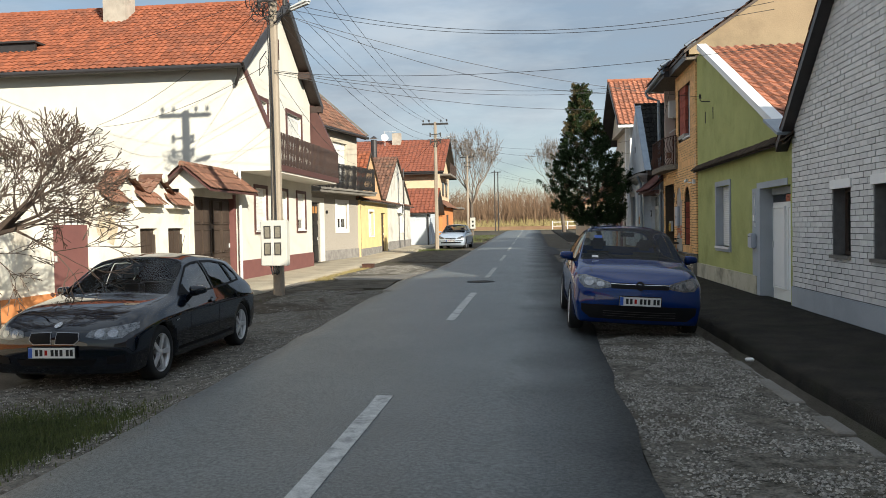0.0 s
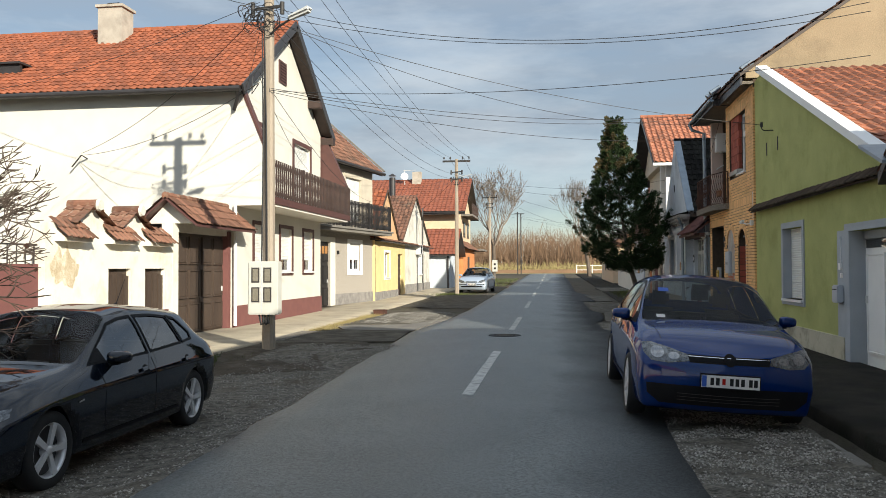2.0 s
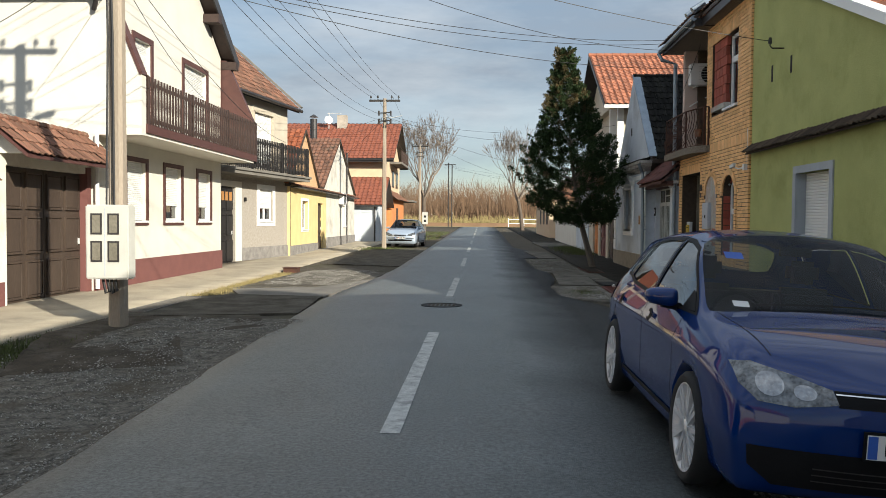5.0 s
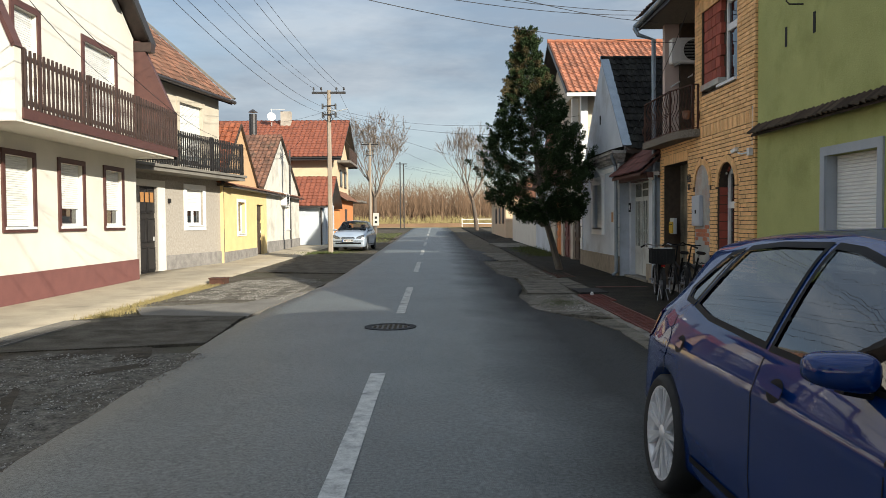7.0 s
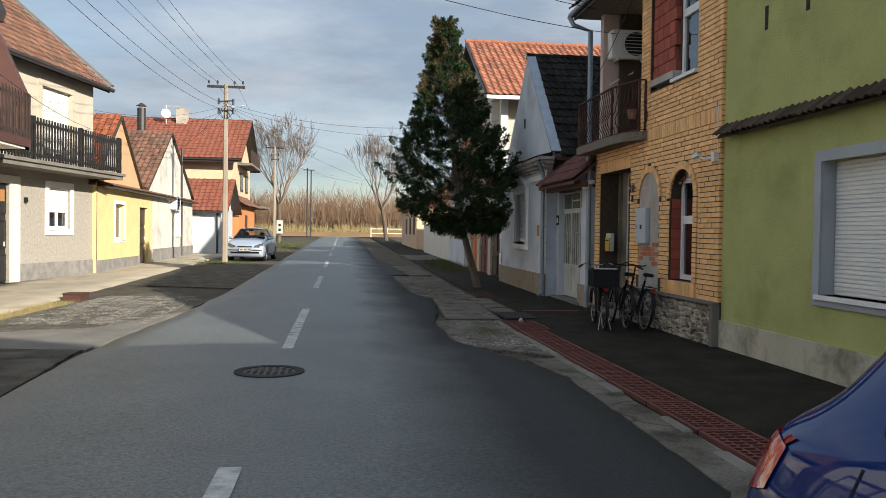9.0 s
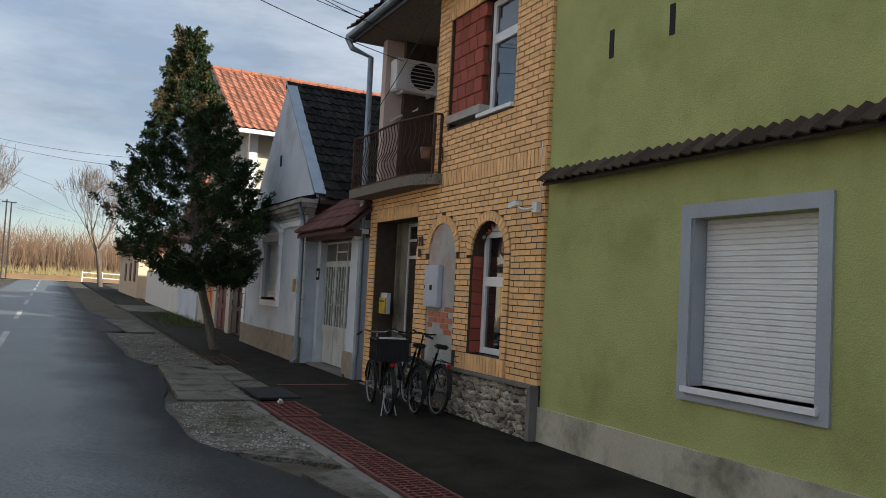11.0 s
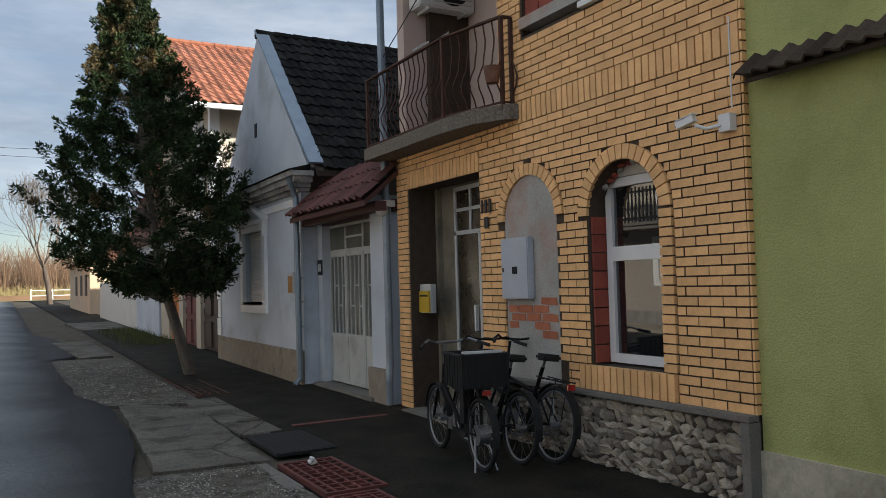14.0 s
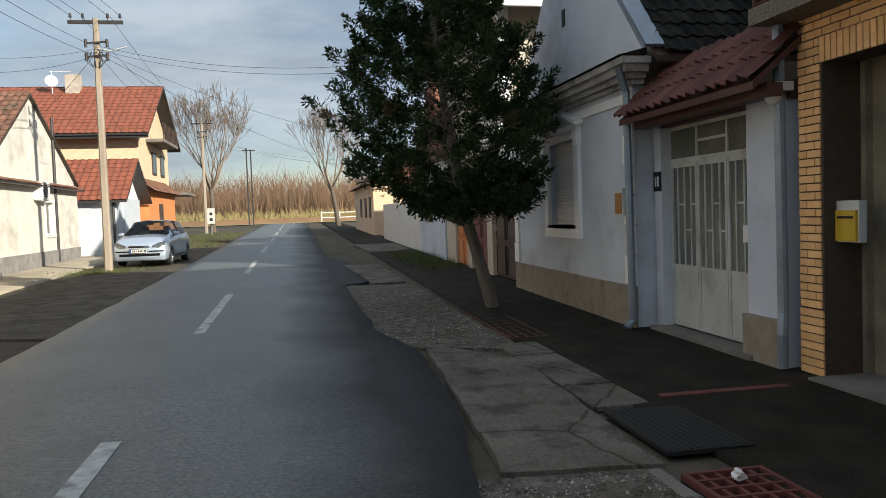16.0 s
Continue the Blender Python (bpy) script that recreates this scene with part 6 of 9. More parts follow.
# rubble stone plinth
rp = part("rubble_plinth", boxes((4.47, 4.45, 22.46, 25.84, -0.2, 0.53)), "rubble_joint", BH)
rnd = random.Random(12)
stone_mesh = []
for k in range(6):
    bm = bmesh.new()
    bmesh.ops.create_icosphere(bm, subdivisions=1, radius=0.5)
    for v in bm.verts:
        v.co += Vector((rnd.uniform(-1, 1), rnd.uniform(-1, 1), rnd.uniform(-1, 1))) * 0.16
    me = bpy.data.meshes.new("stone")
    bm.to_mesh(me), bm.free()
    me.materials.append(M["rubble"])
    stone_mesh.append(me)
z = -0.08
while z < 0.5:
    h = rnd.uniform(0.06, 0.10)
    y = 22.5 + rnd.uniform(-0.05, 0.05)
    while y < 25.8:
        w_ = rnd.uniform(0.065, 0.14)
        ob = new("stone", rnd.choice(stone_mesh))
        ob.parent = rp
        ob.location = (4.455, y + w_ / 2, z + h / 2 + rnd.uniform(-0.02, 0.02))
        ob.scale, ob.rotation_euler = (0.11, w_ * 1.16, h * 1.22), (rnd.uniform(-0.5, 0.5), 0, 0)
        y += w_
    z += h * 0.92
part("plinth_cap", boxes((4.37, 4.47, 22.40, 25.84, 0.535, 0.575)), "concrete", BH)
part("plinth_corner", boxes((4.37, 4.48, 22.40, 22.47, -0.1, 0.53)), "concrete", BH)
# entrance: recessed glazed iron door
part("entrance_wall", boxes((4.9, 4.95, 25.85, 27.5, -0.1, 2.7), (4.83, 4.9, 27.44, 27.50, -0.1, 2.68)), "entry_plaster", BH)
dd = part("door", boxes((4.90, 4.87, 25.95, 26.0, 0.02, 2.66), (4.90, 4.87, 26.5, 26.55, 0.02, 2.1), (4.90, 4.87, 27.05, 27.1, 0.02, 2.66), (4.90, 4.87, 25.95, 27.1, 2.08, 2.13), (4.90, 4.87, 25.95, 27.1, 2.61, 2.66), (4.90, 4.87, 26.32, 26.36, 2.13, 2.61), (4.90, 4.87, 26.70, 26.74, 2.13, 2.61), (4.90, 4.87, 25.95, 27.1, 2.36, 2.40), (4.90, 4.87, 26.22, 26.26, 0.02, 2.08), (4.90, 4.87, 26.0, 26.24, 1.2, 1.24)), "metal_grey", BH, "glazed iron entrance door with white-grey bars")
part("pane", boxes((4.89, 4.886, 26.0, 27.05, 0.7, 2.61)), "door_glass", dd)
part("kick_panel", boxes((4.888, 4.878, 26.0, 27.05, 0.02, 0.7)), "dark_wood", dd)
part("handle", boxes((4.86, 4.82, 26.57, 26.60, 0.95, 1.25)), "pvc", dd)
part("doorstep", boxes((4.30, 4.9, 25.9, 27.5, -0.15, 0.0)), "concrete", BH)
ybx = thing("mailbox", "yellow mailbox in a grey frame beside the door", "mailbox", (4.8, 27.3, 1.2))
part("frame", boxes((4.66, 4.59, 27.22, 27.498, 1.15, 1.50)), "metal_grey", ybx)
part("front", boxes((4.59, 4.565, 27.235, 27.485, 1.16, 1.42)), "yellow_box", ybx)
part("slot", boxes((4.566, 4.561, 27.26, 27.46, 1.35, 1.37)), "black", ybx)
gm = thing("meter_cabinet", "grey sheet-metal meter cabinet on the wall", "cabinet", (4.42, 25.1, 1.6))
bm = boxes((4.464, 4.385, 24.89, 25.35, 1.34, 1.93))
bmesh.ops.bevel(bm, geom=bm.edges[:], offset=0.012, segments=2, affect="EDGES")
part("body", bm, "grey_box", gm)
part("window", boxes((4.386, 4.381, 25.07, 25.15, 1.58, 1.65)), "black", gm)
part("lock", boxes((4.386, 4.380, 25.30, 25.32, 1.60, 1.64)), "iron", gm)
sg = thing("house_number", "black wrought-iron house number as plain bars", "sign", (4.45, 25.7, 2.2))
for a, b in ((25.58, 25.62), (25.66, 25.70), (25.74, 25.77)):
    part("bar", boxes((4.44, 4.43, a, b, 2.22, 2.36)), "iron", sg)
part("bar", boxes((4.44, 4.43, 25.64, 25.71, 2.06, 2.18)), "iron", sg)
cctv = thing("security_camera", "white security camera on a wall bracket", "security camera", (4.4, 22.7, 2.6))
part("bracket", boxes((4.455, 4.39, 22.47, 22.57, 2.50, 2.62)), "pvc", cctv)
bm = bmesh.new()
path_tube(bm, [(4.40, 22.55, 2.55), (4.33, 22.62, 2.53), (4.28, 22.68, 2.56)], 0.014, 8)
part("arm", bm, "pvc", cctv)
bm = boxes((-0.028, 0.028, -0.07, 0.07, -0.025, 0.025), (-0.034, 0.034, -0.085, 0.065, 0.026, 0.032))
bmesh.ops.transform(bm, matrix=pose(4.25, 22.73, 2.59, -14, 0, 12), verts=bm.verts[:])
part("housing", bm, "pvc", cctv)
bm = bmesh.new()
tube(bm, (4.236, 22.798, 2.573), (4.234, 22.806, 2.571), 0.018, None, 12)
part("lens", bm, "black", cctv)
bm = bmesh.new()
path_tube(bm, [(4.452, 22.5, 2.66), (4.452, 22.5, 3.3)], 0.006, 5)
part("cable", bm, "pvc", cctv)

# balcony, soffit, gutter of the brick house
plan = [(4.47, 25.05), (4.36, 25.08), (4.16, 25.45), (4.10, 26.0), (4.10, 28.0)]
bm = bmesh.new()
prism(bm, plan[:5] + [(4.47, 28.0)], 3.08, 3.23, "z")
prism(bm, [(4.47, 25.41), (5.4, 25.41), (5.4, 27.8), (4.47, 27.8)], 3.06, 3.165, "z")
part("balcony_slab", bm, "pebbledash", BH, "rough concrete balcony slab")
rail = part("balcony_railing", bmesh.new(), "rust", BH, "rusty wrought-iron balcony railing")
line = [(4.44, 25.14), (4.34, 25.16), (4.15, 26.0), (4.14, 27.95)]


def along(line, step):
    for a, b in zip(line[:-1], line[1:]):
        a, b = Vector(a), Vector(b)
        n = max(1, round((b - a).length / step))
        for k in range(n):
            yield a.lerp(b, k / n), (b - a).normalized()


bm = bmesh.new()
for z in (3.26, 4.1):
    for a, b in zip(line[:-1], line[1:]):
        rod(bm, (*a, z), (*b, z), 0.025 if z < 4 else 0.045, 0.015 if z < 4 else 0.02)
part("handrail", bm, "rust", rail)
for p in line:
    part("post", boxes((p[0] - 0.018, p[0] + 0.018, p[1] - 0.018, p[1] + 0.018, 3.17, 4.1)), "rust", rail)
for p, d in along(line, 0.115):
    out = Vector((-abs(d.y), -abs(d.x) * 0.9)) if abs(d.y) > 0.3 else Vector((0, -1))
    bm = bmesh.new()
    pts = []
    for k in range(11):
        s = k / 10
        bulge = 0.09 * math.sin(math.pi * min(1, s / 0.55)) ** 2 - 0.03 * math.sin(math.pi * max(0, (s - 0.55) / 0.45)) ** 2
        pts.append((p.x + out.x * bulge, p.y + out.y * bulge, 3.26 + 0.84 * s))
    path_tube(bm, pts, 0.008, 5)
    part("bar", bm, "rust", rail)
fpot = thing("flower_pot", "small brown clay pot hung on the railing", "pot", (4.2, 25.2, 3.5))
bm = bmesh.new()
tube(bm, (4.2, 25.12, 3.42), (4.2, 25.12, 3.58), 0.06, 0.085, 14)
part("pot", bm, "tile_old_p", fpot)
bm = boxes((4.06, 5.4, 24.9, 28.05, 5.86, 5.93), (4.22, 4.47, 22.4, 24.9, 5.86, 5.93))
part("soffit", bm, "pebbledash", BH, "rough pebble-dashed eaves soffit")
part("eave_fascia", boxes((4.02, 4.06, 24.86, 28.08, 5.84, 6.02), (4.06, 4.46, 24.86, 24.9, 5.84, 6.02), (4.18, 4.22, 22.38, 24.86, 5.84, 6.02)), "gutter", BH)
bm = bmesh.new()
tube(bm, (3.98, 24.8, 6.0), (3.98, 28.15, 5.95), 0.065, None, 10)
path_tube(bm, [(3.92, 28.05, 5.9), (4.0, 28.0, 5.72), (4.34, 27.95, 5.6), (4.36, 27.93, 0.5), (4.33, 27.9, 0.3), (4.33, 27.9, 0.0)], 0.05, 10)
part("gutter", bm, "zinc", BH)
roof_slab(BH, [(3.98, 24.8, 6.04), (3.98, 28.15, 6.04), (9.6, 28.15, 9.82), (9.6, 24.8, 9.82)], "dark_wood")
roof_slab(BH, [(4.15, 22.3, 6.10), (4.15, 24.82, 6.10), (9.6, 24.82, 9.82), (9.6, 22.3, 9.82)], "dark_wood")
roof_slab(BH, [(14, 22.3, 7.6), (14, 28.3, 7.6), (9.6, 28.3, 9.82), (9.6, 22.3, 9.82)], "dark_wood")
tile_field("roof_tiles", (3.94, 28.15, 6.05), (0, -1, 0), (5.7, 0, 3.78), 3.35, 6.84, "tile_old", BH)
tile_field("roof_tiles", (4.12, 24.8, 6.11), (0, -1, 0), (5.45, 0, 3.72), 2.5, 6.6, "tile_old", BH)
for y, z, x in ((24.8, 6.15, 3.95), (25.3, 6.15, 3.95), (22.6, 6.25, 4.25)):
    bm = bmesh.new()
    tube(bm, (x, y, z), (x + 0.25, y, z + 0.18), 0.09, 0.07, 8)
    part("verge_cap", bm, "zinc", BH)
ac = ac_unit(0, -1, 0, 0, 0.80, 0.55, 0.30)
ac.matrix_basis = pose(4.58, 27.60, 4.95, 0, 0, 90) @ pose(0, -0.80, 0)
bm = bmesh.new()
path_tube(bm, [(0, 0.2, 0), (-0.1, 0.3, -0.25), (-0.05, 0.6, -0.4), (0, 0.75, -0.5)], 0.018, 6)
hose = part("hose", bm, "pvc")
hose.parent = ac

# gate of the neighbour with a maroon tiled canopy
G5 = thing("yard_gate", "pale grey glazed iron gate under a maroon tiled canopy", "gate", (4.6, 29.5, 0))
part("pillar", boxes((4.40, 4.75, 27.98, 28.56, -0.1, 2.5)), "wall51", G5)
part("pillar_base", boxes((4.34, 4.40, 27.96, 28.58, -0.1, 0.42)), "plinth51", G5, "stone-clad pillar foot")
part("pillar", boxes((4.45, 4.75, 30.52, 30.72, -0.1, 2.5)), "wall51", G5)
# black sheet stands in for the shade behind the gate's panes
part("gate_dark_backing", boxes((4.78, 4.82, 28.4, 30.6, -0.1, 2.6)), "black", G5)
part("threshold", boxes((4.30, 4.70, 28.4, 30.6, -0.1, 0.03)), "concrete", G5)
for k in range(3):
    a, b = 28.58 + 0.645 * k, 28.58 + 0.645 * (k + 1) - 0.01
    leaf = part("gate_leaf", boxes((4.603, 4.566, a, a + 0.04, 0.05, 2.003), (4.603, 4.566, b - 0.04, b, 0.05, 2.003), (4.6, 4.57, a, b, 0.05, 0.09), (4.6, 4.57, a, b, 0.74, 0.79), (4.6, 4.57, a, b, 1.95, 2.0)), "gate_paint", G5)
    part("lower_panel", boxes((4.59, 4.58, a + 0.03, b - 0.03, 0.08, 0.75)), "gate_paint", leaf)
    part("pane", boxes((4.592, 4.588, a + 0.03, b - 0.03, 0.78, 1.96)), "frosted", leaf)
    for j in (1, 2, 3):
        y = a + (b - a) * j / 4
        part("bar", boxes((4.595, 4.572, y - 0.012, y + 0.012, 0.78, 1.96)), "gate_paint", leaf)
        z = 1.2 + 0.3 * ((j + k) % 2)
        part("bar", boxes((4.597, 4.574, a + (b - a) * (j - 1) / 4, a + (b - a) * j / 4, z, z + 0.02)), "gate_paint", leaf)
part("transom", boxes((4.6, 4.57, 28.56, 30.52, 2.0, 2.06), (4.6, 4.57, 29.2, 29.24, 2.06, 2.42), (4.6, 4.57, 29.85, 29.89, 2.06, 2.42), (4.6, 4.57, 29.24, 29.85, 2.22, 2.25), (4.6, 4.57, 28.56, 30.52, 2.40, 2.44)), "gate_paint", G5)
part("transom_pane", boxes((4.592, 4.588, 28.56, 30.52, 2.06, 2.42)), "frosted", G5)
part("notice", boxes((4.572, 4.566, 28.78, 28.92, 1.1, 1.28)), "pvc", G5, "small paper notice")
cv = Vector((0.75, 0, 0.66))
roof_slab(G5, [(3.98, 27.75, 2.56), (3.98, 30.66, 2.56), (4.75, 30.66, 3.22), (4.75, 27.75, 3.22)], "brown_paint", 0.07)
tile_field("tile", (3.94, 30.68, 2.57), (0, -1, 0), cv, 2.95, cv.length, "tile_maroon_p", G5, 0.18, 0.32, single=True, wave=0.05)
part("canopy_beam", boxes((4.15, 4.3, 27.8, 30.6, 2.44, 2.56), (4.45, 4.75, 27.9, 30.6, 2.44, 2.6)), "brown_paint", G5)
sg2 = thing("house_number", "black number plate with plain pale bars", "sign", (4.44, 30.6, 1.8))
part("plate", boxes((4.449, 4.435, 30.52, 30.71, 1.68, 1.92)), "black", sg2)
part("bar", boxes((4.434, 4.430, 30.56, 30.61, 1.74, 1.86)), "pvc", sg2)
part("bar", boxes((4.434, 4.430, 30.64, 30.66, 1.74, 1.86)), "pvc", sg2)
lamp = thing("wall_lamp", "white round wall lamp on the pillar top", "lamp", (4.3, 27.95, 2.45))
bm = bmesh.new()
bmesh.ops.create_uvsphere(bm, u_segments=14, v_segments=8, radius=0.075, matrix=Matrix.Translation((4.28, 27.92, 2.45)))
part("globe", bm, "pvc", lamp, "", True)
part("base", boxes((4.46, 4.30, 27.88, 27.96, 2.5, 2.58)), "pvc", lamp)

# house with the pediment window
H5 = thing("house", "grey-white old house with pediment window, cornice and black mossy roof", "house", (4.2, 33.4, 0))
HW = (32.80, 34.05, 1.24, 2.54)
bm = bmesh.new()
facade(bm, 4.2, 4.6, 30.75, 36.2, -0.1, 3.0, [HW])
box(bm, 4.6, 14, 30.75, 31.05, -0.1, 3.0), box(bm, 4.6, 14, 35.9, 36.2, -0.1, 3.0)
part("front_wall", bm, "wall51", H5)
bm = bmesh.new()
prism(bm, [(30.45, 3.36), (35.9, 3.36), (33.1, 6.15)], 4.22, 4.5, "x")
part("gable", bm, "wall51", H5)
bm = bmesh.new()
for x, a, b in ((4.14, 3.0, 3.06), (4.08, 3.06, 3.13), (4.0, 3.13, 3.22), (3.93, 3.22, 3.30)):
    box(bm, x, 4.3, 30.62 - (4.14 - x), 36.3, a, b)
part("cornice", bm, "cornice51", H5, "weathered moulded cornice")
bm = bmesh.new()
prism(bm, [(3.88, 3.31), (4.24, 3.40), (4.24, 3.31)], 30.4, 36.35, "y")
part("cornice_cap", bm, "tile_black", H5)
part("frieze", boxes((4.17, 4.2, 30.78, 36.2, 2.80, 2.92)), "white_paint", H5)
part("plinth", boxes((4.15, 4.2, 30.72, 36.2, -0.1, 0.50)), "plinth51", H5, "rough beige plinth")
for y in (30.73, 36.0):
    for k in range(6):
        w_ = 0.22 if k % 2 else 0.30
        part("quoin", boxes((4.17, 4.205, y, y + w_, 0.52 + 0.38 * k, 0.52 + 0.38 * k + 0.36)), "white_paint", H5)
part("vent_slit", boxes((4.22, 4.21, 33.2, 33.34, 4.3, 4.56)), "black", H5)
w = rect_window(H5, 4.2, -1, *HW, "white_paint", 0.06, 0.10, 1, None, 1.0)
surround(w, 4.2, -1, *HW, 0.19, "white_paint", 0.06)
part("entablature", boxes((4.10, 4.2, 32.56, 34.30, 2.66, 2.74)), "white_paint", w)
bm = bmesh.new()
prism(bm, [(32.52, 2.74), (34.34, 2.74), (33.43, 3.02)], 4.16, 4.2, "x")
part("pediment", bm, "wall51", w)
bm = bmesh.new()
rod(bm, (4.12, 32.48, 2.75), (4.12, 33.43, 3.05), 0.14, 0.06)
rod(bm, (4.12, 34.38, 2.75), (4.12, 33.43, 3.05), 0.14, 0.06)
part("pediment_rake", bm, "white_paint", w)
part("console", boxes((4.11, 4.2, 32.58, 32.70, 2.42, 2.66)), "white_paint", w)
part("console", boxes((4.11, 4.2, 34.15, 34.27, 2.42, 2.66)), "white_paint", w)
hs = Vector((0, 2.85, 2.9))
roof_slab(H5, [(4.3, 30.25, 3.28), (14, 30.25, 3.28), (14, 33.1, 6.18), (4.3, 33.1, 6.18)], "dark_wood")
roof_slab(H5, [(4.3, 35.95, 3.28), (14, 35.95, 3.28), (14, 33.1, 6.18), (4.3, 33.1, 6.18)], "dark_wood")
tile_field("roof_tiles", (4.4, 30.22, 3.30), (1, 0, 0), hs, 9.6, hs.length, "tile_black", H5, 0.19, 0.30)
ridge_tiles((4.2, 33.1, 6.2), (14, 33.1, 6.2), "tile_black", H5)
bm = bmesh.new()
rod(bm, (4.30, 30.3, 3.40), (4.30, 33.12, 6.27), 0.24, 0.04)
part("rake_flashing", bm, "zinc", H5, "blue-grey zinc rake flashing")
bm = bmesh.new()
path_tube(bm, [(3.95, 30.6, 3.2), (4.08, 30.66, 2.9), (4.1, 30.66, 0.1), (4.0, 30.62, 0.0)], 0.05, 8)
part("downpipe", bm, "zinc", H5)
wm = thing("mailbox", "small wooden-fronted mailbox on the wall corner", "mailbox", (4.1, 30.5, 1.5))
part("body", boxes((4.17, 4.05, 30.78, 31.02, 1.40, 1.74)), "metal_grey", wm)
part("front", boxes((4.05, 4.04, 30.80, 31.0, 1.42, 1.68)), "wood_box", wm)

# farther houses on the right
J1 = thing("yard_wall", "yard wall with brown gates between cream pillars", "wall", (4.35, 40, 0))
part("wall", boxes((4.35, 4.6, 36.25, 36.9, 0, 2.3), (4.35, 4.6, 38.8, 39.3, 0, 2.3), (4.35, 4.6, 41.0, 41.5, 0, 2.3), (4.35, 4.6, 43.0, 44.3, 0, 2.3), (4.3, 4.65, 36.25, 44.3, 2.3, 2.45)), "cream", J1)
panel_door(J1, 4.45, -1, 36.9, 38.8, 0.05, 2.3, "dark_wood", 3, 2, "gate_leaf")
panel_door(J1, 4.45, -1, 39.3, 41.0, 0.05, 2.3, "plinth_brown", 3, 2, "gate_leaf")
panel_door(J1, 4.45, -1, 41.5, 43.0, 0.05, 2.3, "orange_wall", 3, 2, "gate_leaf", label="orange-red gate leaf")
J2 = thing("house", "two-storey cream house with bright orange tiled roof", "house", (5, 43, 0))
part("wall", boxes((5.0, 15, 39.5, 47.5, 0, 6.3)), "cream", J2)
bm = bmesh.new()
prism(bm, [(39.5, 6.3), (47.5, 6.3), (43.5, 8.8)], 4.7, 5.3, "x")
part("gable", bm, "cream", J2)
part("corner_post", boxes((4.75, 5.0, 39.3, 39.5, 2.4, 6.3), (4.75, 5.0, 41.2, 41.4, 2.4, 6.3), (4.7, 5.0, 39.3, 41.4, 3.2, 3.4)), "white_paint", J2)
w = part("window", boxes((6.0, 7.2, 39.46, 39.5, 4.0, 5.4)), "dark_wood", J2)
part("pane", boxes((6.1, 7.1, 39.44, 39.46, 4.1, 5.3)), "win_glass", w)
for s, ye in ((1, 38.6), (-1, 48.4)):
    roof_slab(J2, [(4.1, ye, 6.1), (15.5, ye, 6.1), (15.5, 43.5, 9.0), (4.1, 43.5, 9.0)], "gutter", 0.12)
    tile_field("roof_tiles", (4.15, ye, 6.13), (1, 0, 0), (0, s * 4.9, 2.87), 11.3, 5.68, "tile_orange", J2, 0.24, 0.38, wave=0.05)
ridge_tiles((4.1, 43.5, 9.05), (15.5, 43.5, 9.05), "tile_orange", J2)
part("gutter", boxes((4.1, 15.5, 38.5, 38.6, 5.98, 6.1)), "white_paint", J2)
J3 = thing("house", "low grey house with small window", "house", (4.3, 46.7, 0.1))
part("wall", boxes((4.3, 10, 44.35, 49.0, 0, 3.0)), "wall51", J3)
part("window", boxes((4.3, 4.27, 46.3, 47.2, 1.2, 2.2)), "win_glass", J3)
bm = bmesh.new()
prism(bm, [(44.2, 3.0), (49.2, 3.0), (46.7, 4.6)], 4.1, 10, "x")
part("roof", bm, "tile_old", J3)
J4 = thing("yard_wall", "long whitewashed yard wall", "wall", (4.3, 55, 0.2))
part("wall", boxes((4.3, 4.6, 49.0, 61.0, 0, 1.95)), "plaster_white", J4)
J5 = thing("house", "orange brick house with red roof behind the yard wall", "house", (6, 55, 0.2))
part("wall", boxes((6.0, 14, 51.5, 59.5, 0, 4.2)), "orange_wall", J5)
bm = bmesh.new()
prism(bm, [(51.2, 4.2), (59.8, 4.2), (55.5, 7.4)], 5.9, 14, "x")
part("roof", bm, "tile_orange", J5)
J6 = thing("house", "low pinkish house with old tiled roof", "house", (4.3, 70, 0.3))
part("wall", boxes((4.3, 10, 66.0, 80.0, 0, 3.2)), "peach_light", J6)
for y in (67.5, 70.5, 74.0):
    w = part("window", boxes((4.3, 4.26, y, y + 1.1, 1.3, 2.5)), "dark_wood", J6)
bm = bmesh.new()
prism(bm, [(3.9, 3.2), (10.4, 3.2), (7.1, 5.3)], 65.7, 80.3, "y")
part("roof", bm, "tile_old", J6)


# ---- poles and wires ----
def sag_line(bm, a, b, sag, r=0.0062, n=20):
    a, b = Vector(a), Vector(b)
    pts = [a.lerp(b, k / n) - Vector((0, 0, sag * 4 * (k / n) * (1 - k / n))) for k in range(n + 1)]
    path_tube(bm, pts, r, 4)


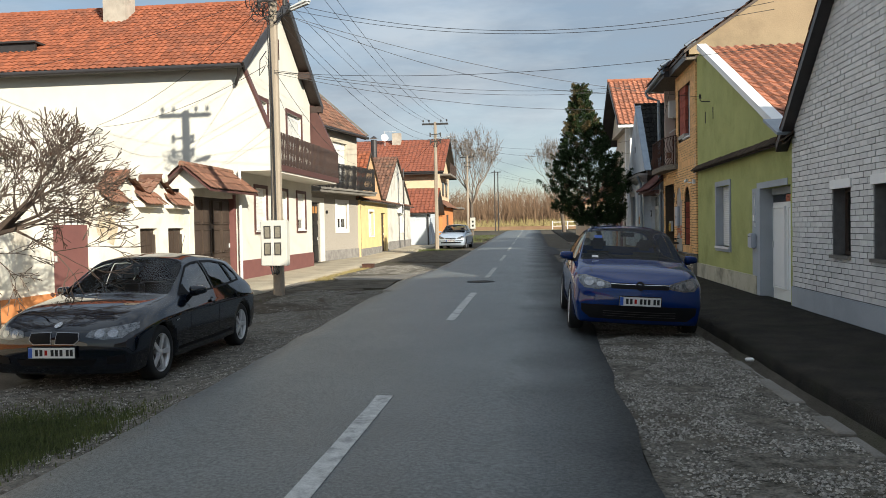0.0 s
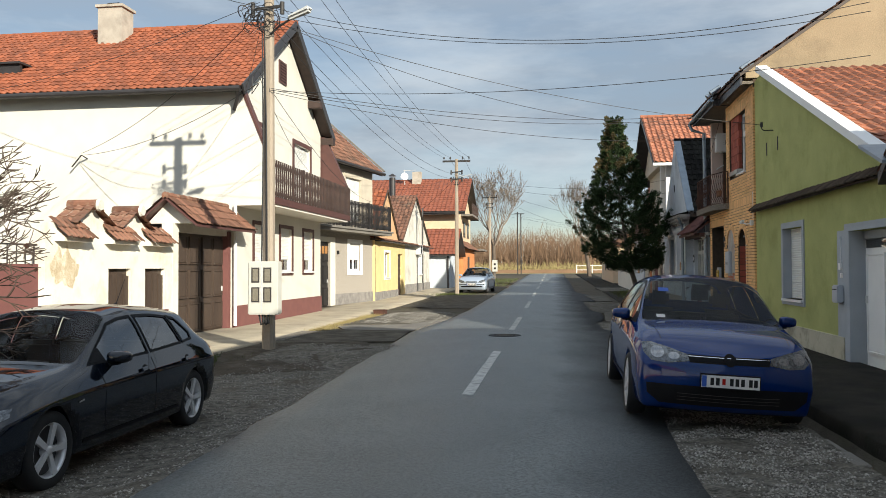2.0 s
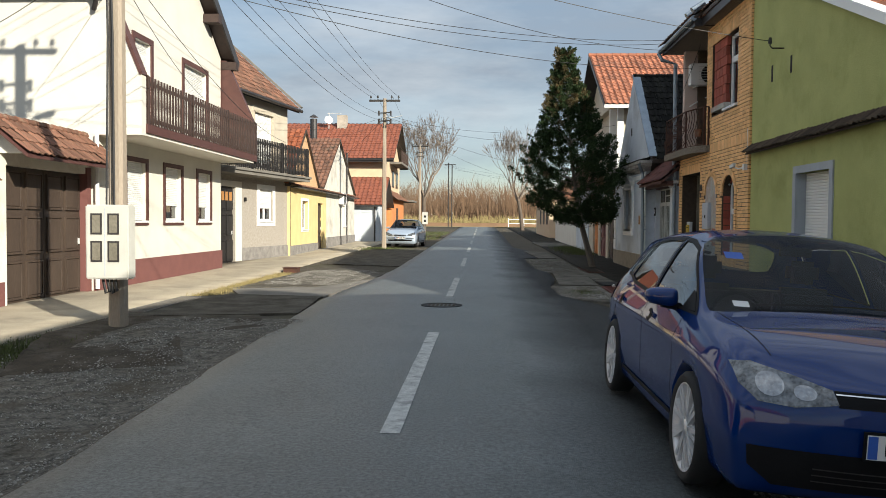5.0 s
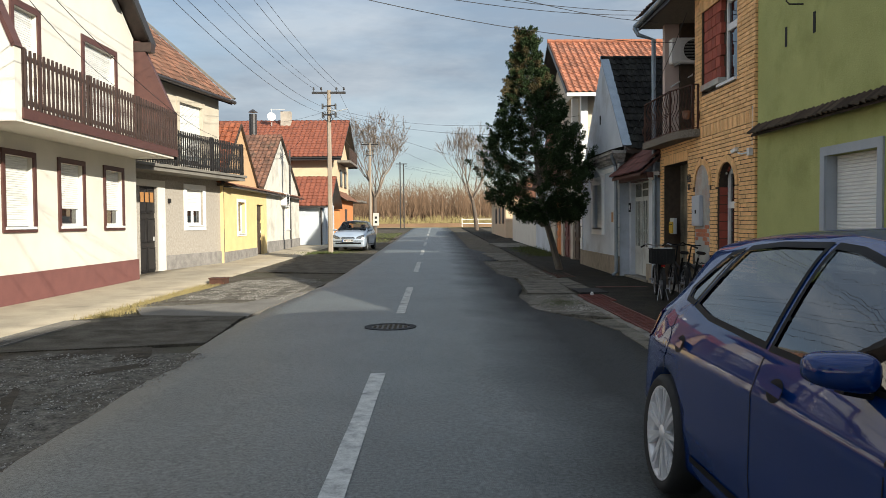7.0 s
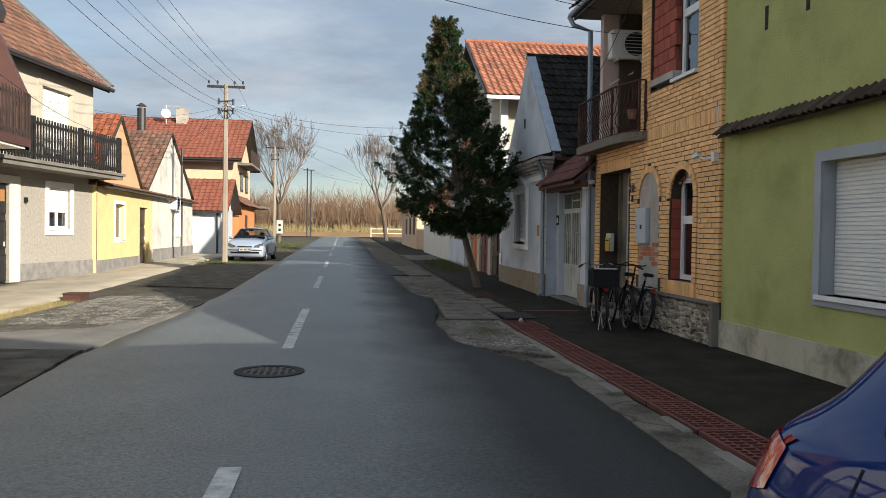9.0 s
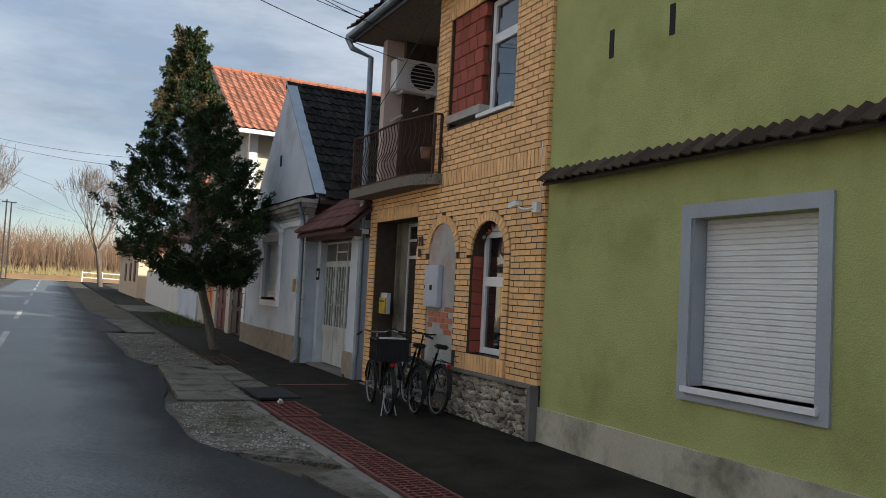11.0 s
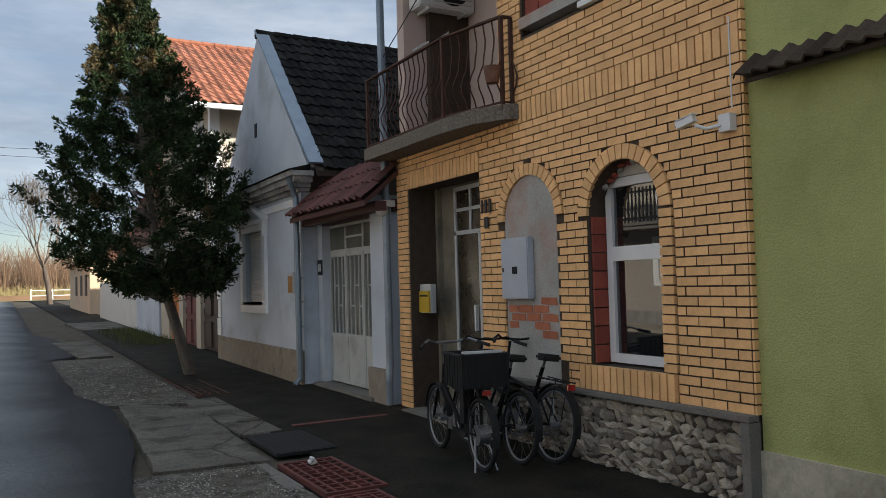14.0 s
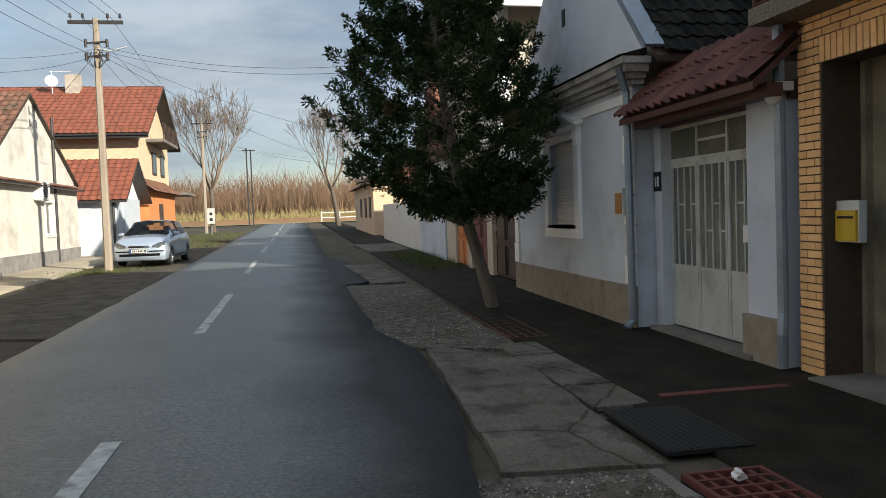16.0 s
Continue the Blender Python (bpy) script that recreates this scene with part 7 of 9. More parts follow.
def utility_pole(x, y, z0, h, label, lean=0.0):
    th = thing("utility_pole", label, "pole", (x, y, z0))
    bm = bmesh.new()
    n = 10
    rows = []
    for k in range(n + 1):
        s = k / n
        w = 0.115 - 0.035 * s
        rows.append([bm.verts.new((x + lean * s + sx * w, y + sy * w, z0 + h * s)) for sx, sy in ((-0.6, -1), (0.6, -1), (1, -0.6), (1, 0.6), (0.6, 1), (-0.6, 1), (-1, 0.6), (-1, -0.6))])
    for p, q in zip(rows[:-1], rows[1:]):
        for k in range(8):
            bm.faces.new((p[k], p[(k + 1) % 8], q[(k + 1) % 8], q[k]))
    bm.faces.new(rows[-1])
    part("mast", bm, "concrete_pole", th)
    zt = z0 + h
    part("crossarm", boxes((x + lean - 0.78, x + lean + 0.78, y - 0.06, y + 0.02, zt - 0.16, zt - 0.06)), "iron", th)
    for k in (-0.7, -0.35, 0.35, 0.7):
        bm = bmesh.new()
        tube(bm, (x + lean + k, y - 0.02, zt - 0.07), (x + lean + k, y - 0.02, zt + 0.04), 0.012, None, 6)
        tube(bm, (x + lean + k, y - 0.02, zt + 0.03), (x + lean + k, y - 0.02, zt + 0.15), 0.05, 0.03, 10)
        part("insulator", bm, "iron", th)
    for zz in (zt - 0.75, zt - 1.15):
        bm = bmesh.new()
        rod(bm, (x + lean - 0.3, y - 0.12, zz), (x + lean + 0.35, y - 0.12, zz + 0.05), 0.05, 0.05)
        for k in (-0.28, 0.32):
            tube(bm, (x + lean + k, y - 0.14, zz - 0.12), (x + lean + k, y - 0.14, zz + 0.12), 0.045, None, 8)
        part("bracket", bm, "iron", th)
    return th


p1 = utility_pole(-5.84, 17.9, -0.25, 8.05, "weathered concrete pole with cables, lamp arm and meter box")
bm = bmesh.new()
rnd = random.Random(61)
for k in range(26):
    c, r, a0 = Vector((-5.9 + rnd.gauss(0, 0.17), 17.72 + rnd.uniform(-0.1, 0.05), 6.45 + rnd.gauss(0, 0.17))), rnd.uniform(0.07, 0.22), rnd.uniform(0, 6.28)
    pts = [c + Vector((r * math.cos(a0 + s), 0.05 * math.sin(2 * s + a0), r * rnd.uniform(0.9, 1.2) * math.sin(a0 + s))) for s in [0.55 * i for i in range(9)]]
    path_tube(bm, pts, rnd.uniform(0.006, 0.012), 4)
path_tube(bm, [(-5.88, 17.73, 6.3), (-5.84, 17.76, 4.0), (-5.82, 17.74, 1.6)], 0.018, 6)
path_tube(bm, [(-5.92, 17.73, 6.3), (-5.90, 17.74, 4.0), (-5.92, 17.72, 1.6)], 0.014, 6)
path_tube(bm, [(-5.98, 17.70, 5.15), (-6.12, 17.7, 4.95), (-6.1, 17.7, 5.3), (-5.95, 17.7, 5.5)], 0.012, 5)
part("cable_tangle", bm, "wire", p1, "tangle of black cables")
bm = bmesh.new()
path_tube(bm, [(-5.93, 17.85, 6.05), (-5.6, 17.8, 6.3), (-5.3, 17.7, 6.42)], 0.022, 8)
arm = part("lamp_arm", bm, "iron", p1)
bm = boxes((-0.27, 0.27, -0.10, 0.10, -0.05, 0.075))
for v in bm.verts:
    v.co.y *= 0.75 if v.co.x < 0 else 1.0
    v.co.z *= 0.7 if v.co.x < 0 else 1.0
bmesh.ops.bevel(bm, geom=bm.edges[:], offset=0.045, segments=3, affect="EDGES")
bmesh.ops.transform(bm, matrix=pose(-5.14, 17.66, 6.48, 0, -16, -12), verts=bm.verts[:])
part("lamp_head", bm, "metal_grey", p1)
mbx = thing("meter_box", "pale metal meter box with four small windows on the pole", "meter box", (-5.800, 17.6, 0.6))
bm = boxes((-6.120, -5.510, 17.50, 17.74, 0.62, 1.65))
bmesh.ops.bevel(bm, geom=bm.edges[:], offset=0.02, segments=2, affect="EDGES")
part("case", bm, "meter_box", mbx)
for a, b in ((-6.040, 1.24), (-6.040, 0.86), (-5.800, 1.24), (-5.800, 0.86)):
    f = part("window_frame", boxes((a, a + 0.16, 17.492, 17.50, b, b + 0.29)), "gutter", mbx)
    part("pane", boxes((a + 0.025, a + 0.135, 17.488, 17.492, b + 0.025, b + 0.265)), "frosted_dark", f)
part("door_seam", boxes((-5.850, -5.835, 17.497, 17.50, 0.66, 1.61)), "grey_box", mbx)
bm = bmesh.new()
for k in range(4):
    path_tube(bm, [(-5.930 + 0.06 * k, 17.62, 0.62), (-5.890 + 0.05 * k, 17.62, 0.42 + 0.03 * (k % 2)), (-5.830 + 0.02 * k, 17.72, 0.46)], 0.02, 6)
part("cable_tails", bm, "wire", mbx)

p2 = utility_pole(-5.6, 46.9, zg(46.9) - 0.15, 7.6, "tall concrete pole with crossarm by the parked car")
p2b = bmesh.new()
path_tube(p2b, [(-5.55, 46.8, 6.7), (-5.2, 46.7, 6.62), (-4.7, 46.6, 6.72)], 0.02, 6)
part("lamp_arm", p2b, "metal_grey", p2)
bm = bmesh.new()
for k in range(7):
    a = 2 * math.pi * k / 7
    path_tube(bm, [(-5.6 + 0.14 * math.cos(a), 46.78, 6.6), (-5.6 + 0.3 * math.cos(a), 46.75, 6.4 + 0.2 * math.sin(a)), (-5.6 + 0.1 * math.cos(a), 46.78, 6.15)], 0.014, 4)
part("cable_tangle", bm, "wire", p2)
p3 = utility_pole(-6.7, 84, zg(84) - 0.2, 8.5, "far concrete pole with crossarm beside the tree")
p4 = thing("utility_pole", "far lattice pole of two legs", "pole", (-5.0, 112, 0.6))
part("leg", boxes((-5.2, -5.06, 112, 112.14, 0.4, 9.2)), "iron", p4)
part("leg", boxes((-4.74, -4.6, 112, 112.14, 0.4, 9.0)), "iron", p4)
part("crossarm", boxes((-5.6, -4.2, 112, 112.15, 8.9, 9.0)), "iron", p4)
mb3 = thing("meter_box", "white meter box on a post by the far tree", "meter box", (-5.9, 80, 0.5))
part("post", boxes((-5.95, -5.85, 80, 80.1, 0.2, 1.3)), "concrete", mb3)
part("case", boxes((-6.15, -5.65, 79.8, 80.0, 1.2, 2.3)), "meter_box", mb3)
part("window", boxes((-6.0, -5.8, 79.79, 79.8, 1.4, 1.6)), "black", mb3)
part("window", boxes((-6.0, -5.8, 79.79, 79.8, 1.8, 2.0)), "black", mb3)

WIRES = (
    ((-6.65, 17.9, 7.95), (-6.3, 46.9, 7.7), 0.5), ((-6.3, 17.9, 7.95), (-5.95, 46.9, 7.7), 0.55), ((-5.6, 17.9, 7.95), (-5.25, 46.9, 7.7), 0.5), ((-5.25, 17.9, 7.95), (-4.9, 46.9, 7.7), 0.55),
    ((-5.95, 17.8, 6.7), (-5.6, 46.8, 6.75), 0.7), ((-5.95, 17.8, 6.5), (-5.6, 46.8, 6.5), 0.8),
    ((-5.8, 17.8, 6.70), (4.45, 15.3, 5.45), 0.62), ((-5.8, 17.8, 6.55), (4.45, 15.25, 5.30), 0.54), ((-5.8, 17.8, 6.42), (4.26, 20.83, 4.6), 0.3), ((-5.8, 17.8, 6.45), (4.05, 26.6, 5.66), 0.62),
    ((-5.8, 17.8, 5.03), (4.45, 15.3, 4.65), 0.26), ((-5.8, 17.8, 5.08), (4.02, 27.2, 6.05), 0.34), ((-5.8, 17.8, 5.05), (4.02, 27.2, 5.97), 0.40), ((-5.8, 17.8, 5.01), (4.45, 26.7, 5.25), 0.40),
    ((-6.0, 17.8, 5.2), (-12.9, 22.7, 4.6), 0.3), ((-6.0, 17.8, 6.6), (-12.9, 22.7, 4.65), 0.35), ((-6.0, 17.8, 6.2), (-8.3, 22.7, 6.1), 0.1), ((-6.0, 17.8, 5.3), (-9.0, 31.0, 5.0), 0.3), ((-6.0, 17.8, 5.4), (-8.6, 38.8, 4.6), 0.5),
    ((-6.65, 17.9, 7.95), (-6.6, -18, 7.9), 0.6), ((-6.3, 17.9, 7.95), (-6.3, -18, 7.9), 0.65), ((-5.6, 17.9, 7.95), (-5.6, -18, 7.9), 0.6), ((-6.0, 17.8, 6.7), (-9.0, 2.0, 5.6), 0.5), ((-6.0, 17.8, 6.8), (-17.5, 22.9, 6.3), 0.3),
    ((-5.6, 46.8, 6.8), (5.0, 41, 5.6), 0.6), ((-5.6, 46.8, 6.7), (6.0, 56, 4.6), 0.7), ((-5.6, 46.8, 6.6), (4.5, 68, 4.2), 0.6), ((-5.6, 46.8, 6.7), (4.6, 36.5, 4.6), 0.6),
    ((-5.6, 46.8, 6.7), (-8.5, 38.8, 5.2), 0.3), ((-5.6, 46.8, 6.6), (-9, 50, 4.4), 0.15), ((-5.6, 46.8, 6.5), (-8.5, 38.8, 4.9), 0.4), ((-5.6, 46.8, 5.4), (-7.4, 62, 5.0), 0.2),
    ((-6.0, 46.9, 7.7), (-6.9, 84, 8.8), 0.6), ((-5.2, 46.9, 7.7), (-6.3, 84, 8.8), 0.6), ((-5.6, 46.8, 6.6), (-6.7, 84, 7.6), 0.8), ((-6.7, 84, 7.8), (5, 72, 4.5), 0.5), ((-6.7, 84, 8.6), (-4.9, 112, 8.8), 0.5),
    ((-6.7, 84, 7.6), (9, 90, 6.2), 0.7), ((-6.7, 84, 7.2), (12, 100, 6.4), 0.7), ((4.3, 25.4, 5.55), (4.4, 30.9, 3.5), 0.2),
)
for a, b, s in WIRES:
    bm = bmesh.new()
    sag_line(bm, a, b, s)
    tagged(link_mesh("overhead_wire", bm, "wire"), "thin black overhead wire between pole and houses", "wire", "overhead wires")


# ---- trees ----
def tube_mesh(segs, n=5):
    """Tapered limbs: all segments (p, q, r0, r1) as one set of vertices and faces."""
    vs, fs = [], []
    for p, q, r0, r1 in segs:
        d = (q - p).normalized()
        a = d.orthogonal().normalized()
        b = d.cross(a)
        k = len(vs)
        m = n if r0 > 0.012 else 3
        for c, r in ((p, r0), (q, r1)):
            vs += [c + (a * math.cos(2 * math.pi * i / m) + b * math.sin(2 * math.pi * i / m)) * r for i in range(m)]
        fs += [(k + i, k + (i + 1) % m, k + m + (i + 1) % m, k + m + i) for i in range(m)]
    return vs, fs


def grow(rnd, p, d, length, r, depth, segs, up=0.12, spread=0.6, kids=3, shrink=0.72):
    """A limb in a few bent pieces, then its side limbs."""
    pieces = 3
    pts = [p]
    for k in range(pieces):
        d = (d + Vector((rnd.uniform(-1, 1), rnd.uniform(-1, 1), rnd.uniform(-1, 1))) * 0.16 + Vector((0, 0, up * 0.4))).normalized()
        q = p + d * (length / pieces)
        r1 = r * (1 - 0.38 / pieces * 1.0)
        segs.append((p, q, r, r1))
        p, r = q, r1
        pts.append(p)
    if depth == 0:
        return
    for k in range(kids):
        base = pts[rnd.choice((2, 3, 3))] if k else pts[3]
        e = (d + Vector((rnd.uniform(-1, 1), rnd.uniform(-1, 1), rnd.uniform(-0.7, 0.9))) * spread * (1.5 if k else 0.6)).normalized()
        grow(rnd, base, e, length * shrink * rnd.uniform(0.75, 1.15), r * rnd.uniform(0.55, 0.8), depth - 1, segs, up, spread, kids, shrink)


def bare_tree(x, y, z, h, seed, label, trunk_h, limbs=7, lean=0.0, material="bark", depth=5):
    rnd = random.Random(seed)
    th = thing("tree", label, "tree", (x, y, z))
    top = Vector((x + lean, y, z + trunk_h))
    segs = [(Vector((x, y, z - 0.1)), Vector((x + lean * 0.4, y, z + trunk_h * 0.5)), 0.24, 0.19), (Vector((x + lean * 0.4, y, z + trunk_h * 0.5)), top, 0.19, 0.17)]
    v, f = tube_mesh(segs, 8)
    data_part("trunk", v, f, material, th, smooth=True)
    segs = []
    for k in range(limbs):
        a = 2 * math.pi * (k + rnd.uniform(-0.3, 0.3)) / limbs
        d = Vector((math.cos(a) * 0.75, math.sin(a) * 0.75, rnd.uniform(0.35, 1.5))).normalized()
        grow(rnd, top - Vector((0, 0, rnd.uniform(0, 0.3) * trunk_h * 0.4)), d, h * 0.225, 0.10, depth, segs, 0.34, 0.52, 3, 0.74)
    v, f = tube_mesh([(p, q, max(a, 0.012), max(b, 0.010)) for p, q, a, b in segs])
    data_part("crown", v, f, "twig_far_pale", th)


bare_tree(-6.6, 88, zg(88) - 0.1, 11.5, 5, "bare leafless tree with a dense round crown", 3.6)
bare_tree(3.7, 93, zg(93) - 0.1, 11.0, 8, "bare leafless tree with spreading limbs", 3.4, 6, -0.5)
rnd = random.Random(21)
sh = thing("bare_shrub", "leafless twiggy bush in front of the street wall", "bush", (-6.75, 9.3, -0.1))
segs = []
for k in range(16):
    a, up = 2.4 * k, 0.15 + 1.1 * (k % 5) / 4
    grow(rnd, Vector((-6.75 + 0.1 * math.cos(a), 9.3 + 0.1 * math.sin(a), 1.45)), Vector((math.cos(a), math.sin(a), up)), 0.61, 0.034, 5, segs, 0.01, 0.6, 3, 0.76)
segs = [(p, q, max(r0, 0.0055), max(r1, 0.0048)) for p, q, r0, r1 in segs]
v, f = tube_mesh(segs, 4)
data_part("branchwork", v, f, "twig", sh, "", "stuff")
v, f = tube_mesh([(Vector((-6.75, 9.3, -0.15)), Vector((-6.75, 9.3, 1.5)), 0.10, 0.08)], 8)
data_part("trunk", v, f, "bark", sh)
vs, fs = [], []
tips = [s[1] for s in segs if s[3] < 0.006]
for k in range(130):
    p = rnd.choice(tips)
    a, s = rnd.uniform(0, 6.28), rnd.uniform(0.015, 0.035)
    vs += [p + Vector((math.cos(a) * s, math.sin(a) * s, 0)), p + Vector((-math.sin(a) * s, math.cos(a) * s, -s)), p + Vector((-math.cos(a) * s, -math.sin(a) * s, 0)), p + Vector((math.sin(a) * s, -math.cos(a) * s, s))]
    fs.append((4 * k, 4 * k + 1, 4 * k + 2, 4 * k + 3))
data_part("dry_leaves", vs, fs, "rust", sh, "last dry brown leaves", "stuff")


def thuja():
    """A slim evergreen: leaning trunk, limbs, and sprays of small scale leaves in clumps with gaps."""
    rnd = random.Random(33)
    th = thing("tree", "dark green evergreen tree with a leaning trunk in the pavement", "tree", (3.05, 33.6, -0.05))
    path = [Vector((3.08, 33.6, -0.15)), Vector((2.84, 33.6, 0.75)), Vector((2.60, 33.6, 1.6)), Vector((2.36, 33.6, 3.2)), Vector((2.16, 33.6, 5.2)), Vector((2.04, 33.6, 6.8))]
    rad = (0.115, 0.095, 0.085, 0.06, 0.035, 0.01)
    v, f = tube_mesh([(path[i], path[i + 1], rad[i], rad[i + 1]) for i in range(5)], 9)
    data_part("trunk", v, f, "bark_thuja", th, smooth=True)
    v, f = tube_mesh([(Vector((2.98, 33.5, 0.1)), Vector((2.62, 33.45, 1.35)), 0.045, 0.035)], 8)
    data_part("trunk", v, f, "bark_thuja", th, smooth=True)
    prof = ((1.3, 0.4), (1.6, 1.15), (2.0, 1.42), (2.9, 1.52), (3.5, 1.42), (4.3, 1.06), (5.2, 0.64), (6.1, 0.32), (6.7, 0.15), (7.2, 0.03))
    limb_segs, leaf = [], {"leaf": ([], []), "leaf_gold": ([], [])}
    for k in range(1050):
        z = 1.4 + 5.6 * rnd.random() ** 1.25
        r_max = interp(z, prof)
        c = Vector((interp(z, [(p.z, p.x) for p in path]), 33.6, z))
        a = rnd.uniform(0, 2 * math.pi)
        lump = 0.86 + 0.62 * noise.noise(Vector((math.cos(a) * 2.3, math.sin(a) * 2.3, z * 2.0)))
        r = r_max * lump * (1 - 0.55 * rnd.random() ** 2.2)
        q = c + Vector((math.cos(a) * r, math.sin(a) * r, rnd.uniform(-0.05, 0.1)))
        if k % 4 == 0:
            limb_segs.append((c - Vector((0, 0, 0.25 * r)), q, 0.016, 0.005))
        out = Vector((math.cos(a), math.sin(a), 0.75)).normalized()
        gold = z > 5.0 and rnd.random() < 0.4 or rnd.random() < 0.015
        V, Fc = leaf["leaf_gold" if gold else "leaf"]
        size = rnd.uniform(0.10, 0.21) * (0.75 + 0.25 * r_max)
        spike = rnd.uniform(1.0, 2.6)
        for j in range(150):
            d = (out * rnd.uniform(0.2, 1.0) + Vector((rnd.gauss(0, 0.5), rnd.gauss(0, 0.5), rnd.gauss(0, 0.5)))).normalized()
            e = rnd.random()
            b = q + d * size * (1 - 0.75 * e) * rnd.uniform(0.2, 1.0) + out * size * spike * e
            side = d.cross(Vector((rnd.gauss(0, 1), rnd.gauss(0, 1), rnd.gauss(0, 1)))).normalized()
            l, w_ = rnd.uniform(0.04, 0.09), rnd.uniform(0.008, 0.018)
            i = len(V)
            V += [b, b + d * l * 0.5 + side * w_, b + d * l, b + d * l * 0.5 - side * w_]
            Fc.append((i, i + 1, i + 2, i + 3))
    v, f = tube_mesh(limb_segs, 4)
    data_part("branchwork", v, f, "bark_thuja", th, "", "stuff")
    data_part("crown", *leaf["leaf"], "leaf", th)
    data_part("crown_top", *leaf["leaf_gold"], "leaf_gold", th, "yellowing sprays near the top")


thuja()


# ---- far scrub, field and hill ----
def thicket(label, n, area, h0, h1, seed, material):
    r = np.random.RandomState(seed)
    vs, fs = [], []
    for k in range(n):
        x, y = area(r)
        z, h = zg(y) - 0.3, r.uniform(h0, h1)
        lean, a, w = r.normal(0, 0.22) * h, r.uniform(0, 6.28), r.uniform(0.03, 0.10)
        dx, dy = math.cos(a) * w, math.sin(a) * w
        i = len(vs)
        mx, my = x + lean * 0.35, y + r.normal(0, 0.1) * h
        vs += [(x - dx, y - dy, z), (x + dx, y + dy, z), (mx + dx * 0.8, my, z + h * 0.55), (mx - dx * 0.8, my, z + h * 0.55), (x + lean, my, z + h)]
        fs += [(i, i + 1, i + 2, i + 3), (i + 3, i + 2, i + 4)]
        for b in range(3):
            s = r.uniform(0.35, 0.85)
            bx, bz = x + lean * s, z + h * s
            i = len(vs)
            ex = bx + r.normal(0, 0.28) * h * 0.6
            vs += [(bx - 0.03, my, bz), (bx + 0.03, my, bz), (ex, my + r.normal(0, 0.3), bz + h * r.uniform(0.12, 0.35))]
            fs.append((i, i + 1, i + 2))
    return tagged(data_part("thicket", vs, fs, material, None), label, "bushes", "", "stuff")


thicket("bare brown scrub along the far end of the street", 9000, lambda r: (r.uniform(-75, 60), r.uniform(136, 178)), 4.0, 8.5, 41, "scrub")
thicket("low dry reeds and bushes before the scrub", 4000, lambda r: (r.uniform(-60, 50), r.uniform(128, 138)), 0.8, 2.2, 42, "dry_grass")
bm = sheet([-300, -120, -60, -20, 0, 20, 40, 80, 300], [113, 120, 128, 134, 180, 300], lambda x, y: zg(y) - 0.03 + 0.02 * math.sin(x))
structure("field", bm, "dry_grass", "dry yellow grass field at the street's end", "field", True)
bm = boxes((-70, 60, 124.0, 125.2, 0.6, 1.3))
structure("bank", bm, "scrub", "dark brushy bank across the street's end", "bank")
bm = sheet([60 * i - 1200 for i in range(45)], [500, 620, 760, 900, 1100], lambda x, y: -2 + max(0, (52 * math.exp(-((x - 230) / 190) ** 2) + 20 * math.exp(-((x + 500) / 300) ** 2) + 5 * noise.noise(Vector((x / 90, y / 200, 0)))) * math.sin(math.pi * min(1, (y - 480) / 500))))
structure("hill", bm, "hill", "low wooded hill far behind the street", "hill", True)
fence = thing("rail_fence", "white rail fence at the field", "fence", (12, 120, 0.7))
for k in range(8):
    part("post", boxes((3 + 2.2 * k, 3.1 + 2.2 * k, 120, 120.1, 0.6, 2.0)), "white_paint", fence)
for z in (1.2, 1.8):
    part("rail", boxes((3, 18.5, 120.0, 120.06, z, z + 0.08)), "white_paint", fence)


# ---- cars ----
from mathutils.bvhtree import BVHTree

M["car_blue"] = mat("car_blue", (0.0004, 0.021, 0.125), (0.0004, 0.019, 0.11), 0.45, 2, 300, 0, metal=0.3, spec=0.0, coat=0.75, coat_ior=1.6)
M["car_black"] = mat("car_black", (0.004, 0.007, 0.014), (0.003, 0.006, 0.012), 0.5, 2, 300, 0, spec=0.0, coat=1.0, coat_ior=1.6)
M["car_silver"] = mat("car_silver", (0.46, 0.54, 0.64), (0.42, 0.49, 0.58), 0.3, 2, 300, 0, metal=0.45, coat=1.0)
M["tyre"] = mat("tyre", (0.016, 0.016, 0.016), (0.010, 0.010, 0.010), 0.85, 8, 60, 0.3)
M["alloy"] = mat("alloy", (0.72, 0.72, 0.73), (0.62, 0.62, 0.63), 0.3, 5, 60, 0.05, metal=0.35)
M["alloy_dark"] = mat("alloy_dark", (0.30, 0.31, 0.33), (0.25, 0.26, 0.28), 0.35, 5, 60, 0.05, metal=0.75)
M["car_trim"] = mat("car_trim", (0.010, 0.010, 0.011), (0.007, 0.007, 0.008), 0.6, 8, 60, 0.05, spec=0.12)
M["car_glass"] = glass_mat("car_glass", (0.004, 0.005, 0.006), 0.9, 0.0, 1.32, (0.70, 0.75, 0.75))
M["car_side_glass"] = glass_mat("car_side_glass", (0.004, 0.005, 0.006), 0.6, 0.0, 2.7, (0.42, 0.47, 0.46))
M["lamp_glass"] = mat("lamp_glass", (0.20, 0.21, 0.22), (0.02, 0.022, 0.024), 0.15, 22, 60, 0.25, metal=0.4, coat=1.0)
M["lamp_bowl"] = mat("lamp_bowl", (0.34, 0.35, 0.36), (0.16, 0.16, 0.17), 0.12, 6, 60, 0, metal=0.9, coat=1.0)
M["lamp_red"] = mat("lamp_red", (0.42, 0.018, 0.014), (0.32, 0.012, 0.010), 0.15, 14, 50, 0.05, coat=1.0)
M["plate"] = mat("plate", (0.70, 0.70, 0.68), (0.64, 0.64, 0.62), 0.5, 5, 60, 0)
